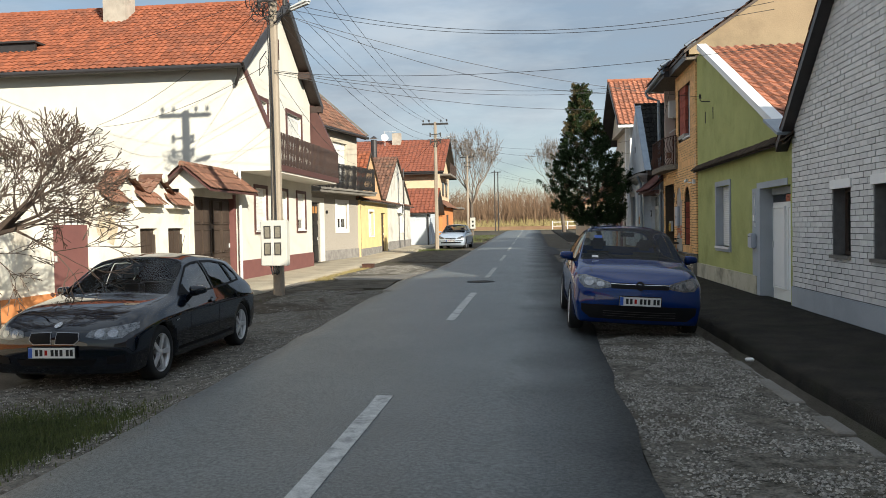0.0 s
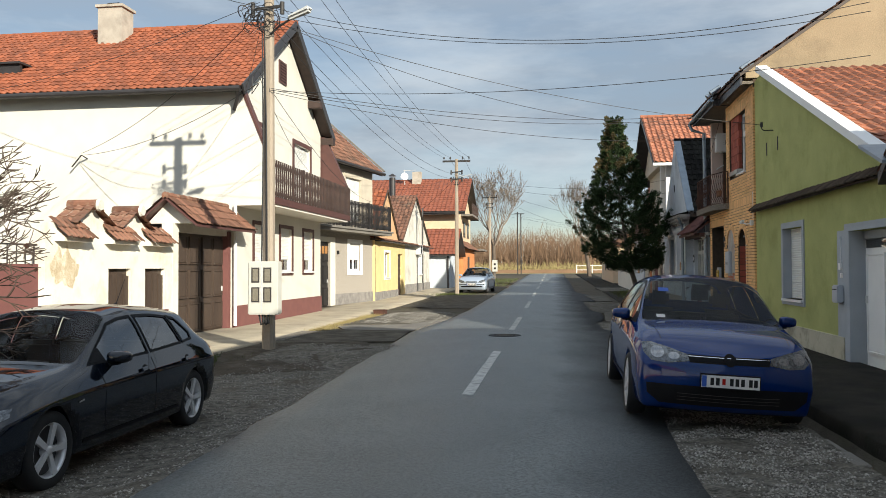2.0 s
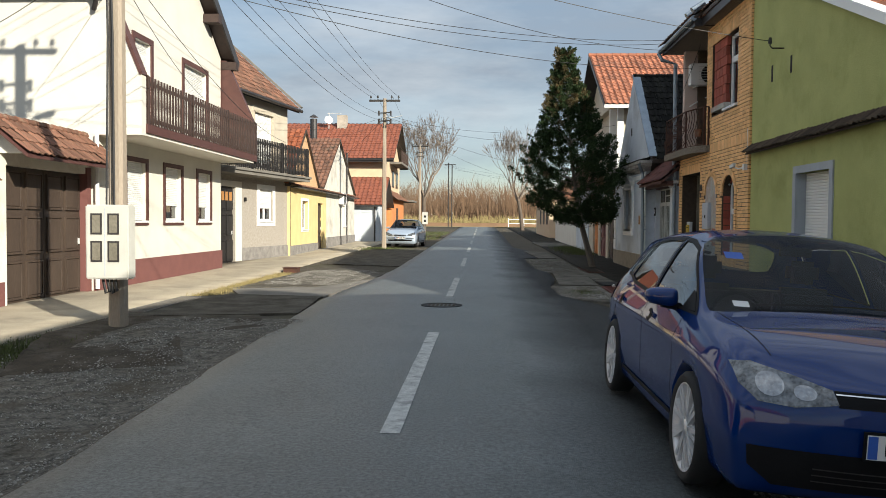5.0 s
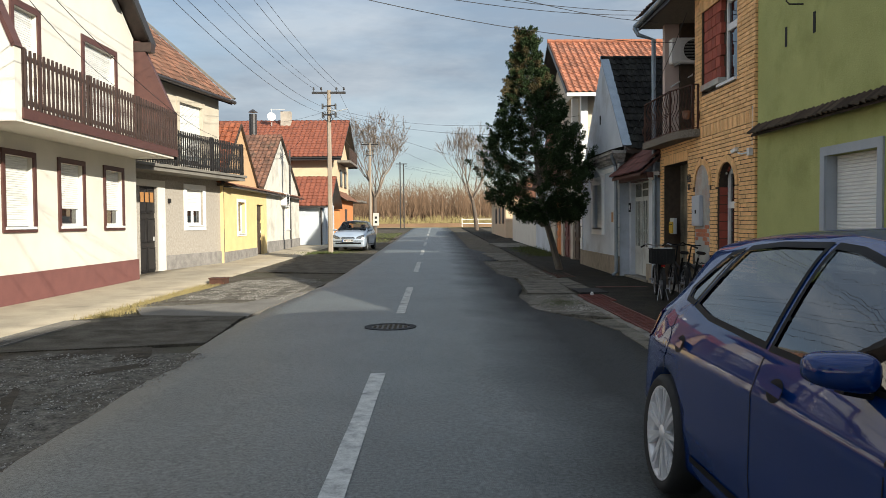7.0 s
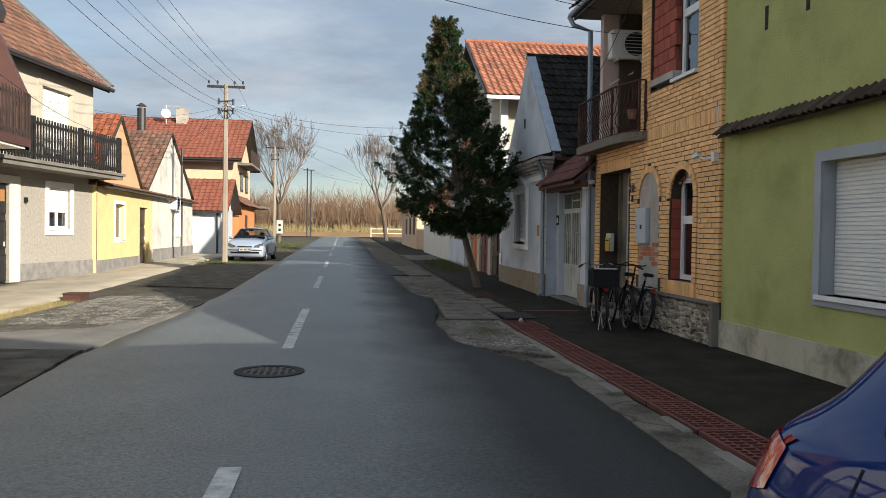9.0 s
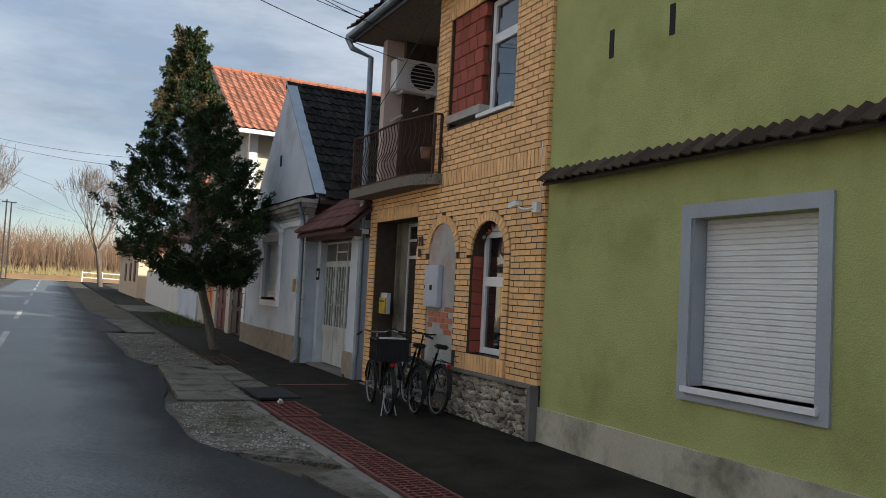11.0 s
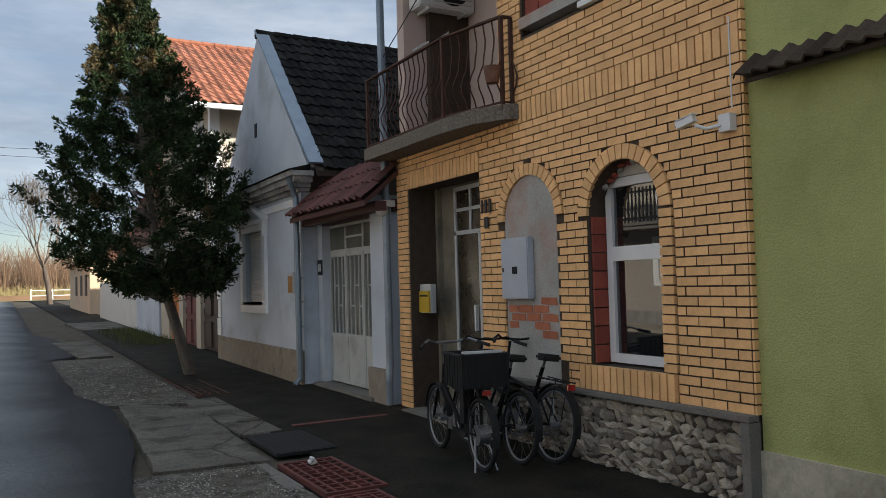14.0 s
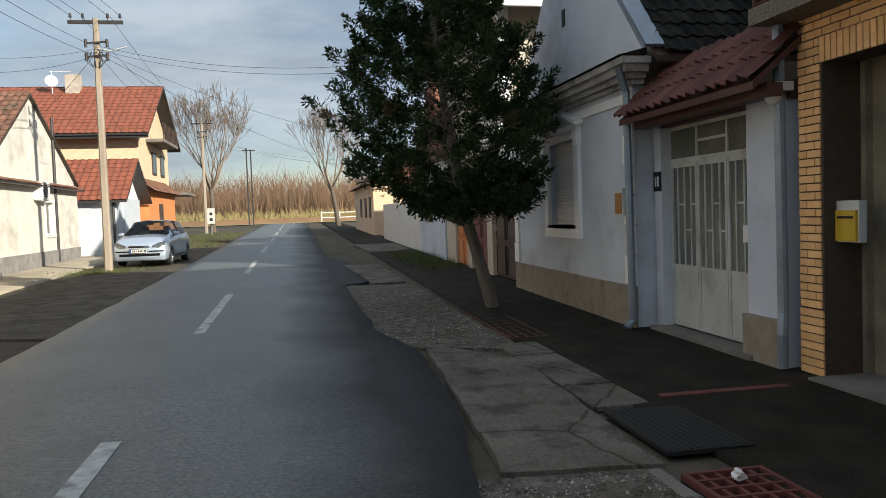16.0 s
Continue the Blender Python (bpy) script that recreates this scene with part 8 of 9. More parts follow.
M["plate_blue"] = mat("plate_blue", (0.03, 0.10, 0.42), (0.025, 0.09, 0.38), 0.5, 5, 60, 0)
M["chrome"] = mat("chrome", (0.72, 0.72, 0.72), (0.66, 0.66, 0.66), 0.12, 5, 60, 0, metal=1.0)
M["seat"] = mat("seat", (0.022, 0.022, 0.023), (0.014, 0.014, 0.015), 0.9, 6, 60, 0.2)


def lathe(prof, n=40, axis="x"):
    bm = bmesh.new()
    rings = [[bm.verts.new((a, r * math.cos(2 * math.pi * k / n), r * math.sin(2 * math.pi * k / n))) for k in range(n)] for a, r in prof]
    for p, q in zip(rings[:-1], rings[1:]):
        for k in range(n):
            bm.faces.new((p[k], p[(k + 1) % n], q[(k + 1) % n], q[k]))
    return bm


def wheel(parent, at, out, r, width, spokes, material, double=False, rim=0.69):
    """Hub and rim with spokes, tyre round it; out: +1 or -1, the side that shows."""
    rr = r * rim
    bm = lathe([(-width * 0.42, rr), (-width * 0.3, rr * 0.93), (width * 0.25, rr * 0.93), (width * 0.40, rr * 0.98), (width * 0.44, rr * 1.02), (width * 0.38, rr * 1.03)])
    hub = part("wheel", bm, material, parent, "", True)
    bm = lathe([(-width * 0.45, rr * 1.0), (-width * 0.5, rr * 1.15), (-width * 0.46, r * 0.94), (-width * 0.36, r), (width * 0.36, r), (width * 0.46, r * 0.94), (width * 0.5, rr * 1.15), (width * 0.42, rr * 1.0)])
    part("tyre", bm, "tyre", hub, "", True)
    bm = lathe([(width * 0.06, 0.001), (width * 0.06, rr * 0.92)])
    part("brake_disc", bm, "gutter", hub)
    bm = lathe([(width * 0.42, 0.001), (width * 0.42, rr * 0.16), (width * 0.32, rr * 0.22), (width * 0.1, rr * 0.24)], 20)
    part("hub_cap", bm, material, hub, "", True)
    for k in range(spokes):
        a = 2 * math.pi * k / spokes
        for s in ((-0.11, 0.11) if double else (0,)):
            bm = bmesh.new()
            p, q = Vector((width * 0.34, rr * 0.14 * math.cos(a), rr * 0.14 * math.sin(a))), Vector((width * 0.38, rr * 0.98 * math.cos(a + s), rr * 0.98 * math.sin(a + s)))
            t = Vector((0, -math.sin(a), math.cos(a)))
            w0, w1 = (rr * 0.05, rr * 0.045) if double else (rr * 0.10, rr * 0.13)
            v = [bm.verts.new(c + t * w * i + Vector((dx, 0, 0))) for c, w in ((p, w0), (q, w1)) for i in (-1, 1) for dx in (-width * 0.08, width * 0.05)]
            for f in ((0, 1, 3, 2), (4, 6, 7, 5), (0, 4, 5, 1), (2, 3, 7, 6), (1, 5, 7, 3), (0, 2, 6, 4)):
                bm.faces.new([v[i] for i in f])
            part("spoke", bm, material, hub)
    hub.matrix_basis = Matrix.Translation(at) @ (Matrix.Rotation(math.pi, 4, "Z") if out < 0 else Matrix())
    return hub


def smooth_cage(vs, quads, mats, crease):
    """Catmull-Clark rounding of a closed cage; returns the rounded mesh."""
    me = bpy.data.meshes.new("cage")
    me.from_pydata(vs, [], quads)
    shell = bmesh.new()
    shell.from_mesh(me)
    bmesh.ops.recalc_face_normals(shell, faces=shell.faces[:])
    shell.to_mesh(me), shell.free()
    me.polygons.foreach_set("material_index", mats)
    at = me.attributes.new("crease_edge", "FLOAT", "EDGE")
    for e in me.edges:
        at.data[e.index].value = crease.get(tuple(sorted(e.vertices)), 0.0)
    for k in range(3):
        me.materials.append(None)
    ob = bpy.data.objects.new("cage", me)
    scene.collection.objects.link(ob)
    sub = ob.modifiers.new("round", "SUBSURF")
    sub.levels = sub.render_levels = 3
    return ob


def bake(ob):
    me = bpy.data.meshes.new_from_object(ob.evaluated_get(bpy.context.evaluated_depsgraph_get()))
    bpy.data.objects.remove(ob)
    return me


def grown(pts, d):
    """The outline moved outwards by d."""
    n, out = len(pts), []
    turn = sum(pts[i - 1][0] * pts[i][1] - pts[i][0] * pts[i - 1][1] for i in range(n))
    s = 1 if turn > 0 else -1
    for i in range(n):
        a, b, c = Vector(pts[i - 1]), Vector(pts[i]), Vector(pts[(i + 1) % n])
        e, f = (b - a).normalized(), (c - b).normalized()
        m, k = Vector((e.y, -e.x)) * s, Vector((f.y, -f.x)) * s
        q = (m + k).normalized()
        out.append(b + q * d / max(0.5, q.dot(m)))
    return out


def car(label, stations, paint, wheel_r, axle_y, track, spokes, alloy, double, nose, front, tail, belt_x, windows=()):
    """stations, tail to nose: y, top z, then half width and height of the roof edge, belt, shoulder, lower crease and sill.
    tail and nose: how far each end bows out, row by row; belt_x: half width inside."""
    th = thing("car", label, "car")
    rings = []
    for y, z0, x2, z2, x3, z3, x4, z4, x5, z5, x6, z6 in stations:
        half = [(0, z0), (x2 * 0.55, z0 - (z0 - z2) * 0.22), (x2, z2), (x3, z3), (x4, z4), (x5, z5), (x6, z6), (x6 * 0.55, z6 - 0.01), (0, z6 - 0.01)]
        rings.append([(x, y, z) for x, z in half] + [(-x, y, z) for x, z in half[1:-1][::-1]])
    n = len(rings[0])
    vs = [p for r in rings for p in r]
    quads, mats, crease = [], [], {}
    S = len(rings)

    def kind(i, j):
        j = min(j, n - 1 - j)
        if j in (0, 1) and i in (2, 7, 8):
            return 1
        if not windows and j == 2 and i in (3, 4, 6, 7):
            return 1
        if not windows and j == 2 and i == 5:
            return 2
        return 0
    for i in range(S - 1):
        for j in range(n):
            a, b = i * n + j, i * n + (j + 1) % n
            quads.append((a, b, b + n, a + n))
            k = kind(i, j)
            mats.append(k)
            if k:
                for e in ((a, b), (b, b + n), (b + n, a + n), (a + n, a)):
                    crease[tuple(sorted(e))] = crease.get(tuple(sorted(e)), 0) + 0.55
    crease = {k: (0.62 if v < 0.6 else (0.0 if v > 1.0 else 0.6)) for k, v in crease.items()}
    for i in range(S - 1):
        for j, c in ((2, 0.35 if i > 8 else 0.2), (3, 0.3), (4, 0.62), (5, 0.55), (6, 0.5)):
            for jj in (j, n - j):
                crease.setdefault(tuple(sorted((i * n + jj, (i + 1) * n + jj))), c)
    # tail and nose: a bowed grid of five columns inside the end ring
    for i, bow in ((0, tail), (S - 1, nose)):
        grid = [[i * n + n - 2, i * n + n - 1, i * n, i * n + 1, i * n + 2]]
        for r in range(1, 4):
            e = vs[i * n + 2 + r]
            k = len(vs)
            vs += [(-e[0] * 0.55, bow[r] * 0.72 + e[1] * 0.28, e[2]), (0, bow[r], e[2]), (e[0] * 0.55, bow[r] * 0.72 + e[1] * 0.28, e[2])]
            grid.append([i * n + n - 2 - r, k, k + 1, k + 2, i * n + 2 + r])
        grid.append([i * n + n - 6, i * n + n - 7, i * n + 8, i * n + 7, i * n + 6])
        for row in (0, 4):
            for c, f in ((1, 0.72), (2, 1.0), (3, 0.72)):
                x, y, z = vs[grid[row][c]]
                vs[grid[row][c]] = (x, bow[row] * f + stations[i][0] * (1 - f), z)
        for p, q in zip(grid[:-1], grid[1:]):
            for c in range(4):
                quads.append((p[c], p[c + 1], q[c + 1], q[c]))
                mats.append(0)
    ob = smooth_cage(vs, quads, mats, crease)
    me0 = bake(ob)
    # wheel arches cut out of the rounded body
    body = bpy.data.objects.new("body_raw", me0)
    scene.collection.objects.link(body)
    bm = bmesh.new()
    for sx in (-1, 1):
        for ay in axle_y:
            tube(bm, (sx * (track - 0.20), ay, wheel_r + 0.01), (sx * 1.3, ay, wheel_r + 0.01), wheel_r * 1.10, None, 40)
    for w in windows:
        prism(bm, [tuple(p) for p in grown(w, 0.012)], -1.5, 1.5, "x")
    solid = bmesh.new()
    solid.from_mesh(me0)
    bvh = BVHTree.FromBMesh(solid)
    solid.free()
    mc = bpy.data.meshes.new("cut")
    bmesh.ops.recalc_face_normals(bm, faces=bm.faces[:])
    bm.to_mesh(mc), bm.free()
    cutter = bpy.data.objects.new("cut", mc)
    scene.collection.objects.link(cutter)
    bo = body.modifiers.new("arches", "BOOLEAN")
    bo.operation, bo.object, bo.solver = "DIFFERENCE", cutter, "EXACT"
    me = bake(body)
    bpy.data.objects.remove(cutter)
    full = bmesh.new()
    full.from_mesh(me)
    if windows:
        bmesh.ops.delete(full, geom=[f for f in full.faces if max(v.co.x for v in f.verts) - min(v.co.x for v in f.verts) > 0.6 and max(v.co.z for v in f.verts) > 0.86], context="FACES")
    # split by material: paint, glass, trim; wheel wells dark
    for k, (name, m) in enumerate((("body", paint), ("glass", "car_glass"), ("pillar", "car_trim"), ("wheel_well", "car_trim"))):
        part_bm = full.copy()

        def well(f):
            c = f.calc_center_median()
            return any(math.hypot(c.y - ay, c.z - wheel_r - 0.01) < wheel_r * 1.095 for ay in axle_y) and abs(c.x) > track - 0.22
        gone = [f for f in part_bm.faces if (3 if well(f) else f.material_index) != k]
        bmesh.ops.delete(part_bm, geom=gone, context="FACES")
        for f in part_bm.faces:
            f.material_index = 0
            f.smooth = True
        if k == 1:
            for nm, s in (("windscreen", 1), ("rear_window", -1)):
                pane = part_bm.copy()
                bmesh.ops.delete(pane, geom=[f for f in pane.faces if (f.calc_center_median().y > -0.2) != (s > 0)], context="FACES")
                part(nm, pane, m, th)
            part_bm.free()
        elif len(part_bm.faces):
            part(name, part_bm, m, th)

    def onto(name, pts, view, material, off=0.004, parent=None, cuts=3, rim=0.0):
        """A shaped patch laid on the body. pts: (x, z) seen from the front or back, (y, z) from a side."""
        for sx in ((1, -1) if view in ("front2", "back2", "side", "side2") else (1,)):
            pb = bmesh.new()
            if view.startswith("front") or view.startswith("back"):
                far, d = (4, Vector((0, -1, 0))) if view.startswith("front") else (-4, Vector((0, 1, 0)))
                f = [pb.verts.new((sx * a, far, b)) for a, b in pts]
            elif view == "top":
                d = Vector((0, 0, -1))
                f = [pb.verts.new((a, b, 3)) for a, b in pts]
            else:
                d = Vector((-sx, 0, 0))
                f = [pb.verts.new((sx * 3, a, b)) for a, b in pts]
            if rim:
                g = [pb.verts.new((sx * 3, a, b)) for a, b in grown(pts, rim)]
                for i in range(len(f)):
                    pb.faces.new((f[i - 1], f[i], g[i], g[i - 1]))
            else:
                pb.faces.new(f)
            for _ in range(cuts):
                bmesh.ops.triangulate(pb, faces=pb.faces[:])
                longe = [e for e in pb.edges if e.calc_length() > 0.06]
                if longe:
                    bmesh.ops.subdivide_edges(pb, edges=longe, cuts=1)
            bmesh.ops.triangulate(pb, faces=pb.faces[:])
            for v in pb.verts:
                hit, nrm, _, _ = bvh.ray_cast(v.co, d)
                if hit is None:
                    hit, nrm, _, _ = bvh.find_nearest(v.co + d * 2.2)
                v.co = hit + nrm * off
            for f in pb.faces:
                f.smooth = True
            part(name, pb, material, parent or th)
    front(th, onto, bvh)
    for k, w in enumerate(windows):
        onto("side_window", w, "side", "car_side_glass", -0.004)
        onto("window_trim", w, "side", "car_trim", 0.003 + 0.0015 * k, rim=0.026)
    if windows:
        w = windows[0]
        onto("window_sail", [(w[0][0] - 0.01, w[0][1] + 0.004), (w[0][0] - 0.25, w[0][1] + 0.002), (w[0][0] - 0.22, w[0][1] + 0.125)], "side", "car_trim", 0.004)
    for sx in (-1, 1):
        for ay in axle_y:
            wheel(th, (sx * track, ay, wheel_r), sx, wheel_r, 0.20, spokes, alloy, double, 0.78 if double else 0.69)
    # door seams and handles
    y_b, y_f, y_r = stations[5][0] + 0.03, stations[8][0] + 0.12, stations[3][0] + 0.10
    for y in (y_b, y_f):
        onto("door_seam", [(y - 0.004, 0.34), (y + 0.004, 0.34), (y + 0.004, stations[6][5] - 0.01), (y - 0.004, stations[6][5] - 0.01)], "side", "car_trim", 0.002)
    onto("door_seam", [(y_r - 0.004, 0.62), (y_r + 0.004, 0.62), (y_r + 0.004, stations[4][5] - 0.01), (y_r - 0.004, stations[4][5] - 0.01)], "side", "car_trim", 0.002)
    for y in (y_b + 0.10, y_r + 0.14):
        zh = stations[5][5] - 0.12
        onto("door_handle", [(y, zh), (y + 0.19, zh - 0.01), (y + 0.19, zh + 0.025), (y, zh + 0.035)], "side", paint, 0.028)
        onto("handle_cup", [(y + 0.085 + 0.062 * math.cos(t), zh + 0.008 + 0.045 * math.sin(t)) for t in [k * math.pi / 8 for k in range(16)]], "side", "car_trim", 0.002)
    onto("sill_strip", [(axle_y[1] + 0.42, 0.285), (axle_y[0] - 0.42, 0.285), (axle_y[0] - 0.42, 0.32), (axle_y[1] + 0.42, 0.32)], "side", "car_trim", 0.006)
    # mirrors
    for sx in (-1, 1):
        y, z, x = stations[8][0] - 0.08, stations[7][5] + 0.06, stations[7][4]
        bm = bmesh.new()
        bmesh.ops.create_uvsphere(bm, u_segments=18, v_segments=12, radius=1.0)
        for v in bm.verts:
            c = Vector([math.copysign(abs(k) ** 0.62, k) for k in v.co])
            c.z *= 0.86 + 0.14 * -sx * c.x
            v.co = Vector((sx * (x + 0.09) + c.x * 0.098, y + c.y * (0.085 if c.y > 0 else 0.035) - 0.03 * sx * c.x, z + 0.025 + c.z * 0.068))
        mir = part("mirror", bm, paint, th, "", True)
        bm = bmesh.new()
        rod(bm, (sx * (x - 0.05), y - 0.01, z - 0.04), (sx * (x + 0.08), y, z - 0.02), 0.05, 0.05)
        part("mirror_foot", bm, "car_trim", mir)
        part("mirror_glass", boxes((sx * (x + 0.02), sx * (x + 0.155), y - 0.037, y - 0.033, z - 0.03, z + 0.07)), "chrome", mir)
    # seats, dashboard, wheel
    for sx in (-0.36, 0.36):
        s = part("seat", boxes((sx - 0.24, sx + 0.24, -0.2, 0.28, 0.45, 0.62)), "seat", th)
        bm = boxes((sx - 0.22, sx + 0.22, -0.34, -0.2, 0.55, 1.06))
        bmesh.ops.bevel(bm, geom=bm.edges[:], offset=0.05, segments=2, affect="EDGES")
        part("seat_back", bm, "seat", s)
        bm = boxes((sx - 0.12, sx + 0.12, -0.36, -0.26, 1.09, 1.26))
        bmesh.ops.bevel(bm, geom=bm.edges[:], offset=0.04, segments=2, affect="EDGES")
        part("headrest", bm, "seat", s)
    part("dashboard", boxes((-belt_x, belt_x, stations[7][0] + 0.15, stations[9][0] - 0.1, 0.6, 0.88)), "seat", th)
    part("rear_bench", boxes((-0.55, 0.55, -1.15, -0.95, 0.5, 0.98)), "seat", th)
    part("floor", boxes((-0.66, 0.66, stations[2][0] + 0.1, stations[9][0], 0.30, 0.34)), "seat", th)
    bm = bmesh.new()
    for k in range(20):
        a, b = 2 * math.pi * k / 20, 2 * math.pi * (k + 1) / 20
        tube(bm, (0.36 + 0.17 * math.cos(a), stations[7][0] + 0.08, 0.88 + 0.17 * math.sin(a)), (0.36 + 0.17 * math.cos(b), stations[7][0] + 0.08, 0.88 + 0.17 * math.sin(b)), 0.014, None, 6)
    part("steering_wheel", bm, "car_trim", th)
    part("inner_mirror", boxes((-0.1, 0.1, stations[7][0] + 0.06, stations[7][0] + 0.09, stations[7][1] - 0.14, stations[7][1] - 0.08)), "car_trim", th)
    full.free()
    return th


def number_plate(th, y, z, sy, tilt=0.0):
    p = part("number_plate", boxes((-0.26, 0.26, y, y + sy * 0.012, z, z + 0.112)), "plate", th)
    part("plate_frame", boxes((-0.27, 0.27, y - sy * 0.01, y + sy * 0.006, z - 0.012, z + 0.124)), "car_trim", p)
    part("blue_strip", boxes((0.215, 0.258, y + sy * 0.012, y + sy * 0.014, z + 0.004, z + 0.108)), "plate_blue", p)
    for a in (0.165, 0.115, -0.01, -0.06, -0.11, -0.18, -0.225):
        part("bar", boxes((a - 0.016, a + 0.016, y + sy * 0.012, y + sy * 0.015, z + 0.022, z + 0.09)), "black", p)
    part("badge", boxes((0.045, 0.075, y + sy * 0.012, y + sy * 0.015, z + 0.03, z + 0.085)), "lamp_red", p)


def polo_front(th, onto, bvh):
    onto("headlight", [(0.36, 0.655), (0.55, 0.625), (0.70, 0.635), (0.765, 0.70), (0.775, 0.785), (0.70, 0.80), (0.55, 0.765), (0.38, 0.715)], "front2", "lamp_glass", 0.006)
    onto("headlight_bowl", [(0.645 + 0.06 * math.cos(t), 0.715 + 0.052 * math.sin(t)) for t in [k * math.pi / 8 for k in range(16)]], "front2", "lamp_bowl", 0.009)
    onto("headlight_bowl", [(0.50 + 0.05 * math.cos(t), 0.692 + 0.032 * math.sin(t)) for t in [k * math.pi / 8 for k in range(16)]], "front2", "lamp_bowl", 0.009)
    onto("grille", [(-0.36, 0.645), (0.36, 0.645), (0.375, 0.715), (-0.375, 0.715)], "front", "car_trim", 0.004)
    onto("grille_trim", [(-0.37, 0.697), (0.37, 0.697), (0.37, 0.702), (-0.37, 0.702)], "front", "chrome", 0.010)
    onto("badge", [(0.055 * math.cos(t), 0.680 + 0.055 * math.sin(t)) for t in [k * math.pi / 8 for k in range(16)]], "front", "car_trim", 0.014)
    onto("lower_grille", [(-0.62, 0.245), (0.62, 0.245), (0.73, 0.33), (0.74, 0.425), (0.34, 0.43), (-0.34, 0.43), (-0.74, 0.425), (-0.73, 0.33)], "front", "car_trim", 0.004)
    for k in range(3):
        onto("grille_bar", [(-0.46, 0.29 + 0.03 * k), (0.46, 0.29 + 0.03 * k), (0.46, 0.296 + 0.03 * k), (-0.46, 0.296 + 0.03 * k)], "front", "gutter", 0.012)
    onto("tail_light", [(0.55, 0.74), (0.74, 0.72), (0.80, 0.82), (0.76, 0.95), (0.60, 0.93)], "back2", "lamp_red", 0.006)
    onto("tail_light", [(-1.84, 0.74), (-1.62, 0.80), (-1.60, 0.92), (-1.74, 0.95)], "side", "lamp_red", 0.006)
    onto("fuel_flap", [(-1.32 + 0.085 * math.cos(t), 0.80 + 0.085 * math.sin(t)) for t in [k * math.pi / 8 for k in range(16)]], "side", "car_blue", 0.003)
    onto("hood_seam", [(0.655, 1.06), (0.66, 1.06), (0.60, 1.78), (0.595, 1.78)], "top", "car_trim", 0.002)
    onto("hood_seam", [(-0.66, 1.06), (-0.655, 1.06), (-0.595, 1.78), (-0.60, 1.78)], "top", "car_trim", 0.002)
    onto("wiper", [(-0.5, 1.00), (0.45, 1.02), (0.45, 1.035), (-0.5, 1.015)], "top", "car_trim", 0.02)
    onto("sticker", [(0.38, 1.27), (0.49, 1.27), (0.49, 1.31), (0.38, 1.31)], "front", "plate_blue", 0.003)
    onto("sticker", [(0.46, 1.00), (0.55, 1.00), (0.55, 1.03), (0.46, 1.03)], "front", "plate", 0.003)
    number_plate(th, bvh.ray_cast(Vector((0, 4, 0.53)), Vector((0, -1, 0)))[0].y + 0.022, 0.435, 1)
    onto("number_plate", [(-0.26, 0.62), (0.26, 0.62), (0.26, 0.73), (-0.26, 0.73)], "back", "plate", 0.01)


def bmw_front(th, onto, bvh):
    onto("headlight", [(0.34, 0.60), (0.52, 0.565), (0.70, 0.575), (0.80, 0.66), (0.78, 0.72), (0.60, 0.695), (0.38, 0.66)], "front2", "lamp_glass", 0.006)
    for x in (0.48, 0.61):
        onto("headlight_bowl", [(x + 0.05 * math.cos(t), 0.628 + 0.042 * math.sin(t)) for t in [k * math.pi / 8 for k in range(16)]], "front2", "lamp_bowl", 0.009)
    for s in (1, -1):
        onto("kidney_rim", [(s * a, b) for a, b in ((0.02, 0.525), (0.23, 0.52), (0.285, 0.57), (0.27, 0.645), (0.03, 0.655))], "front", "alloy_dark", 0.006)
        onto("kidney", [(s * a, b) for a, b in ((0.028, 0.533), (0.225, 0.528), (0.276, 0.572), (0.261, 0.637), (0.038, 0.647))], "front", "car_trim", 0.012)
    onto("badge", [(0.038 * math.cos(t), 0.715 + 0.026 * math.sin(t)) for t in [k * math.pi / 8 for k in range(16)]], "front", "chrome", 0.008)
    onto("lower_grille", [(-0.40, 0.29), (0.40, 0.29), (0.46, 0.36), (-0.46, 0.36)], "front", "car_trim", 0.004)
    onto("fog_recess", [(0.54, 0.30), (0.74, 0.31), (0.72, 0.40), (0.56, 0.38)], "front2", "car_trim", 0.004)
    onto("tail_light", [(0.52, 0.76), (0.74, 0.74), (0.79, 0.84), (0.72, 0.90), (0.54, 0.88)], "back2", "lamp_red", 0.006)
    onto("fender_badge", [(0.93, 0.655), (1.01, 0.645), (1.01, 0.66), (0.93, 0.67)], "side", "chrome", 0.006)
    onto("wiper", [(-0.5, 0.86), (0.45, 0.89), (0.45, 0.905), (-0.5, 0.875)], "top", "car_trim", 0.02)
    number_plate(th, bvh.ray_cast(Vector((0, 4, 0.44)), Vector((0, -1, 0)))[0].y + 0.022, 0.385, 1)


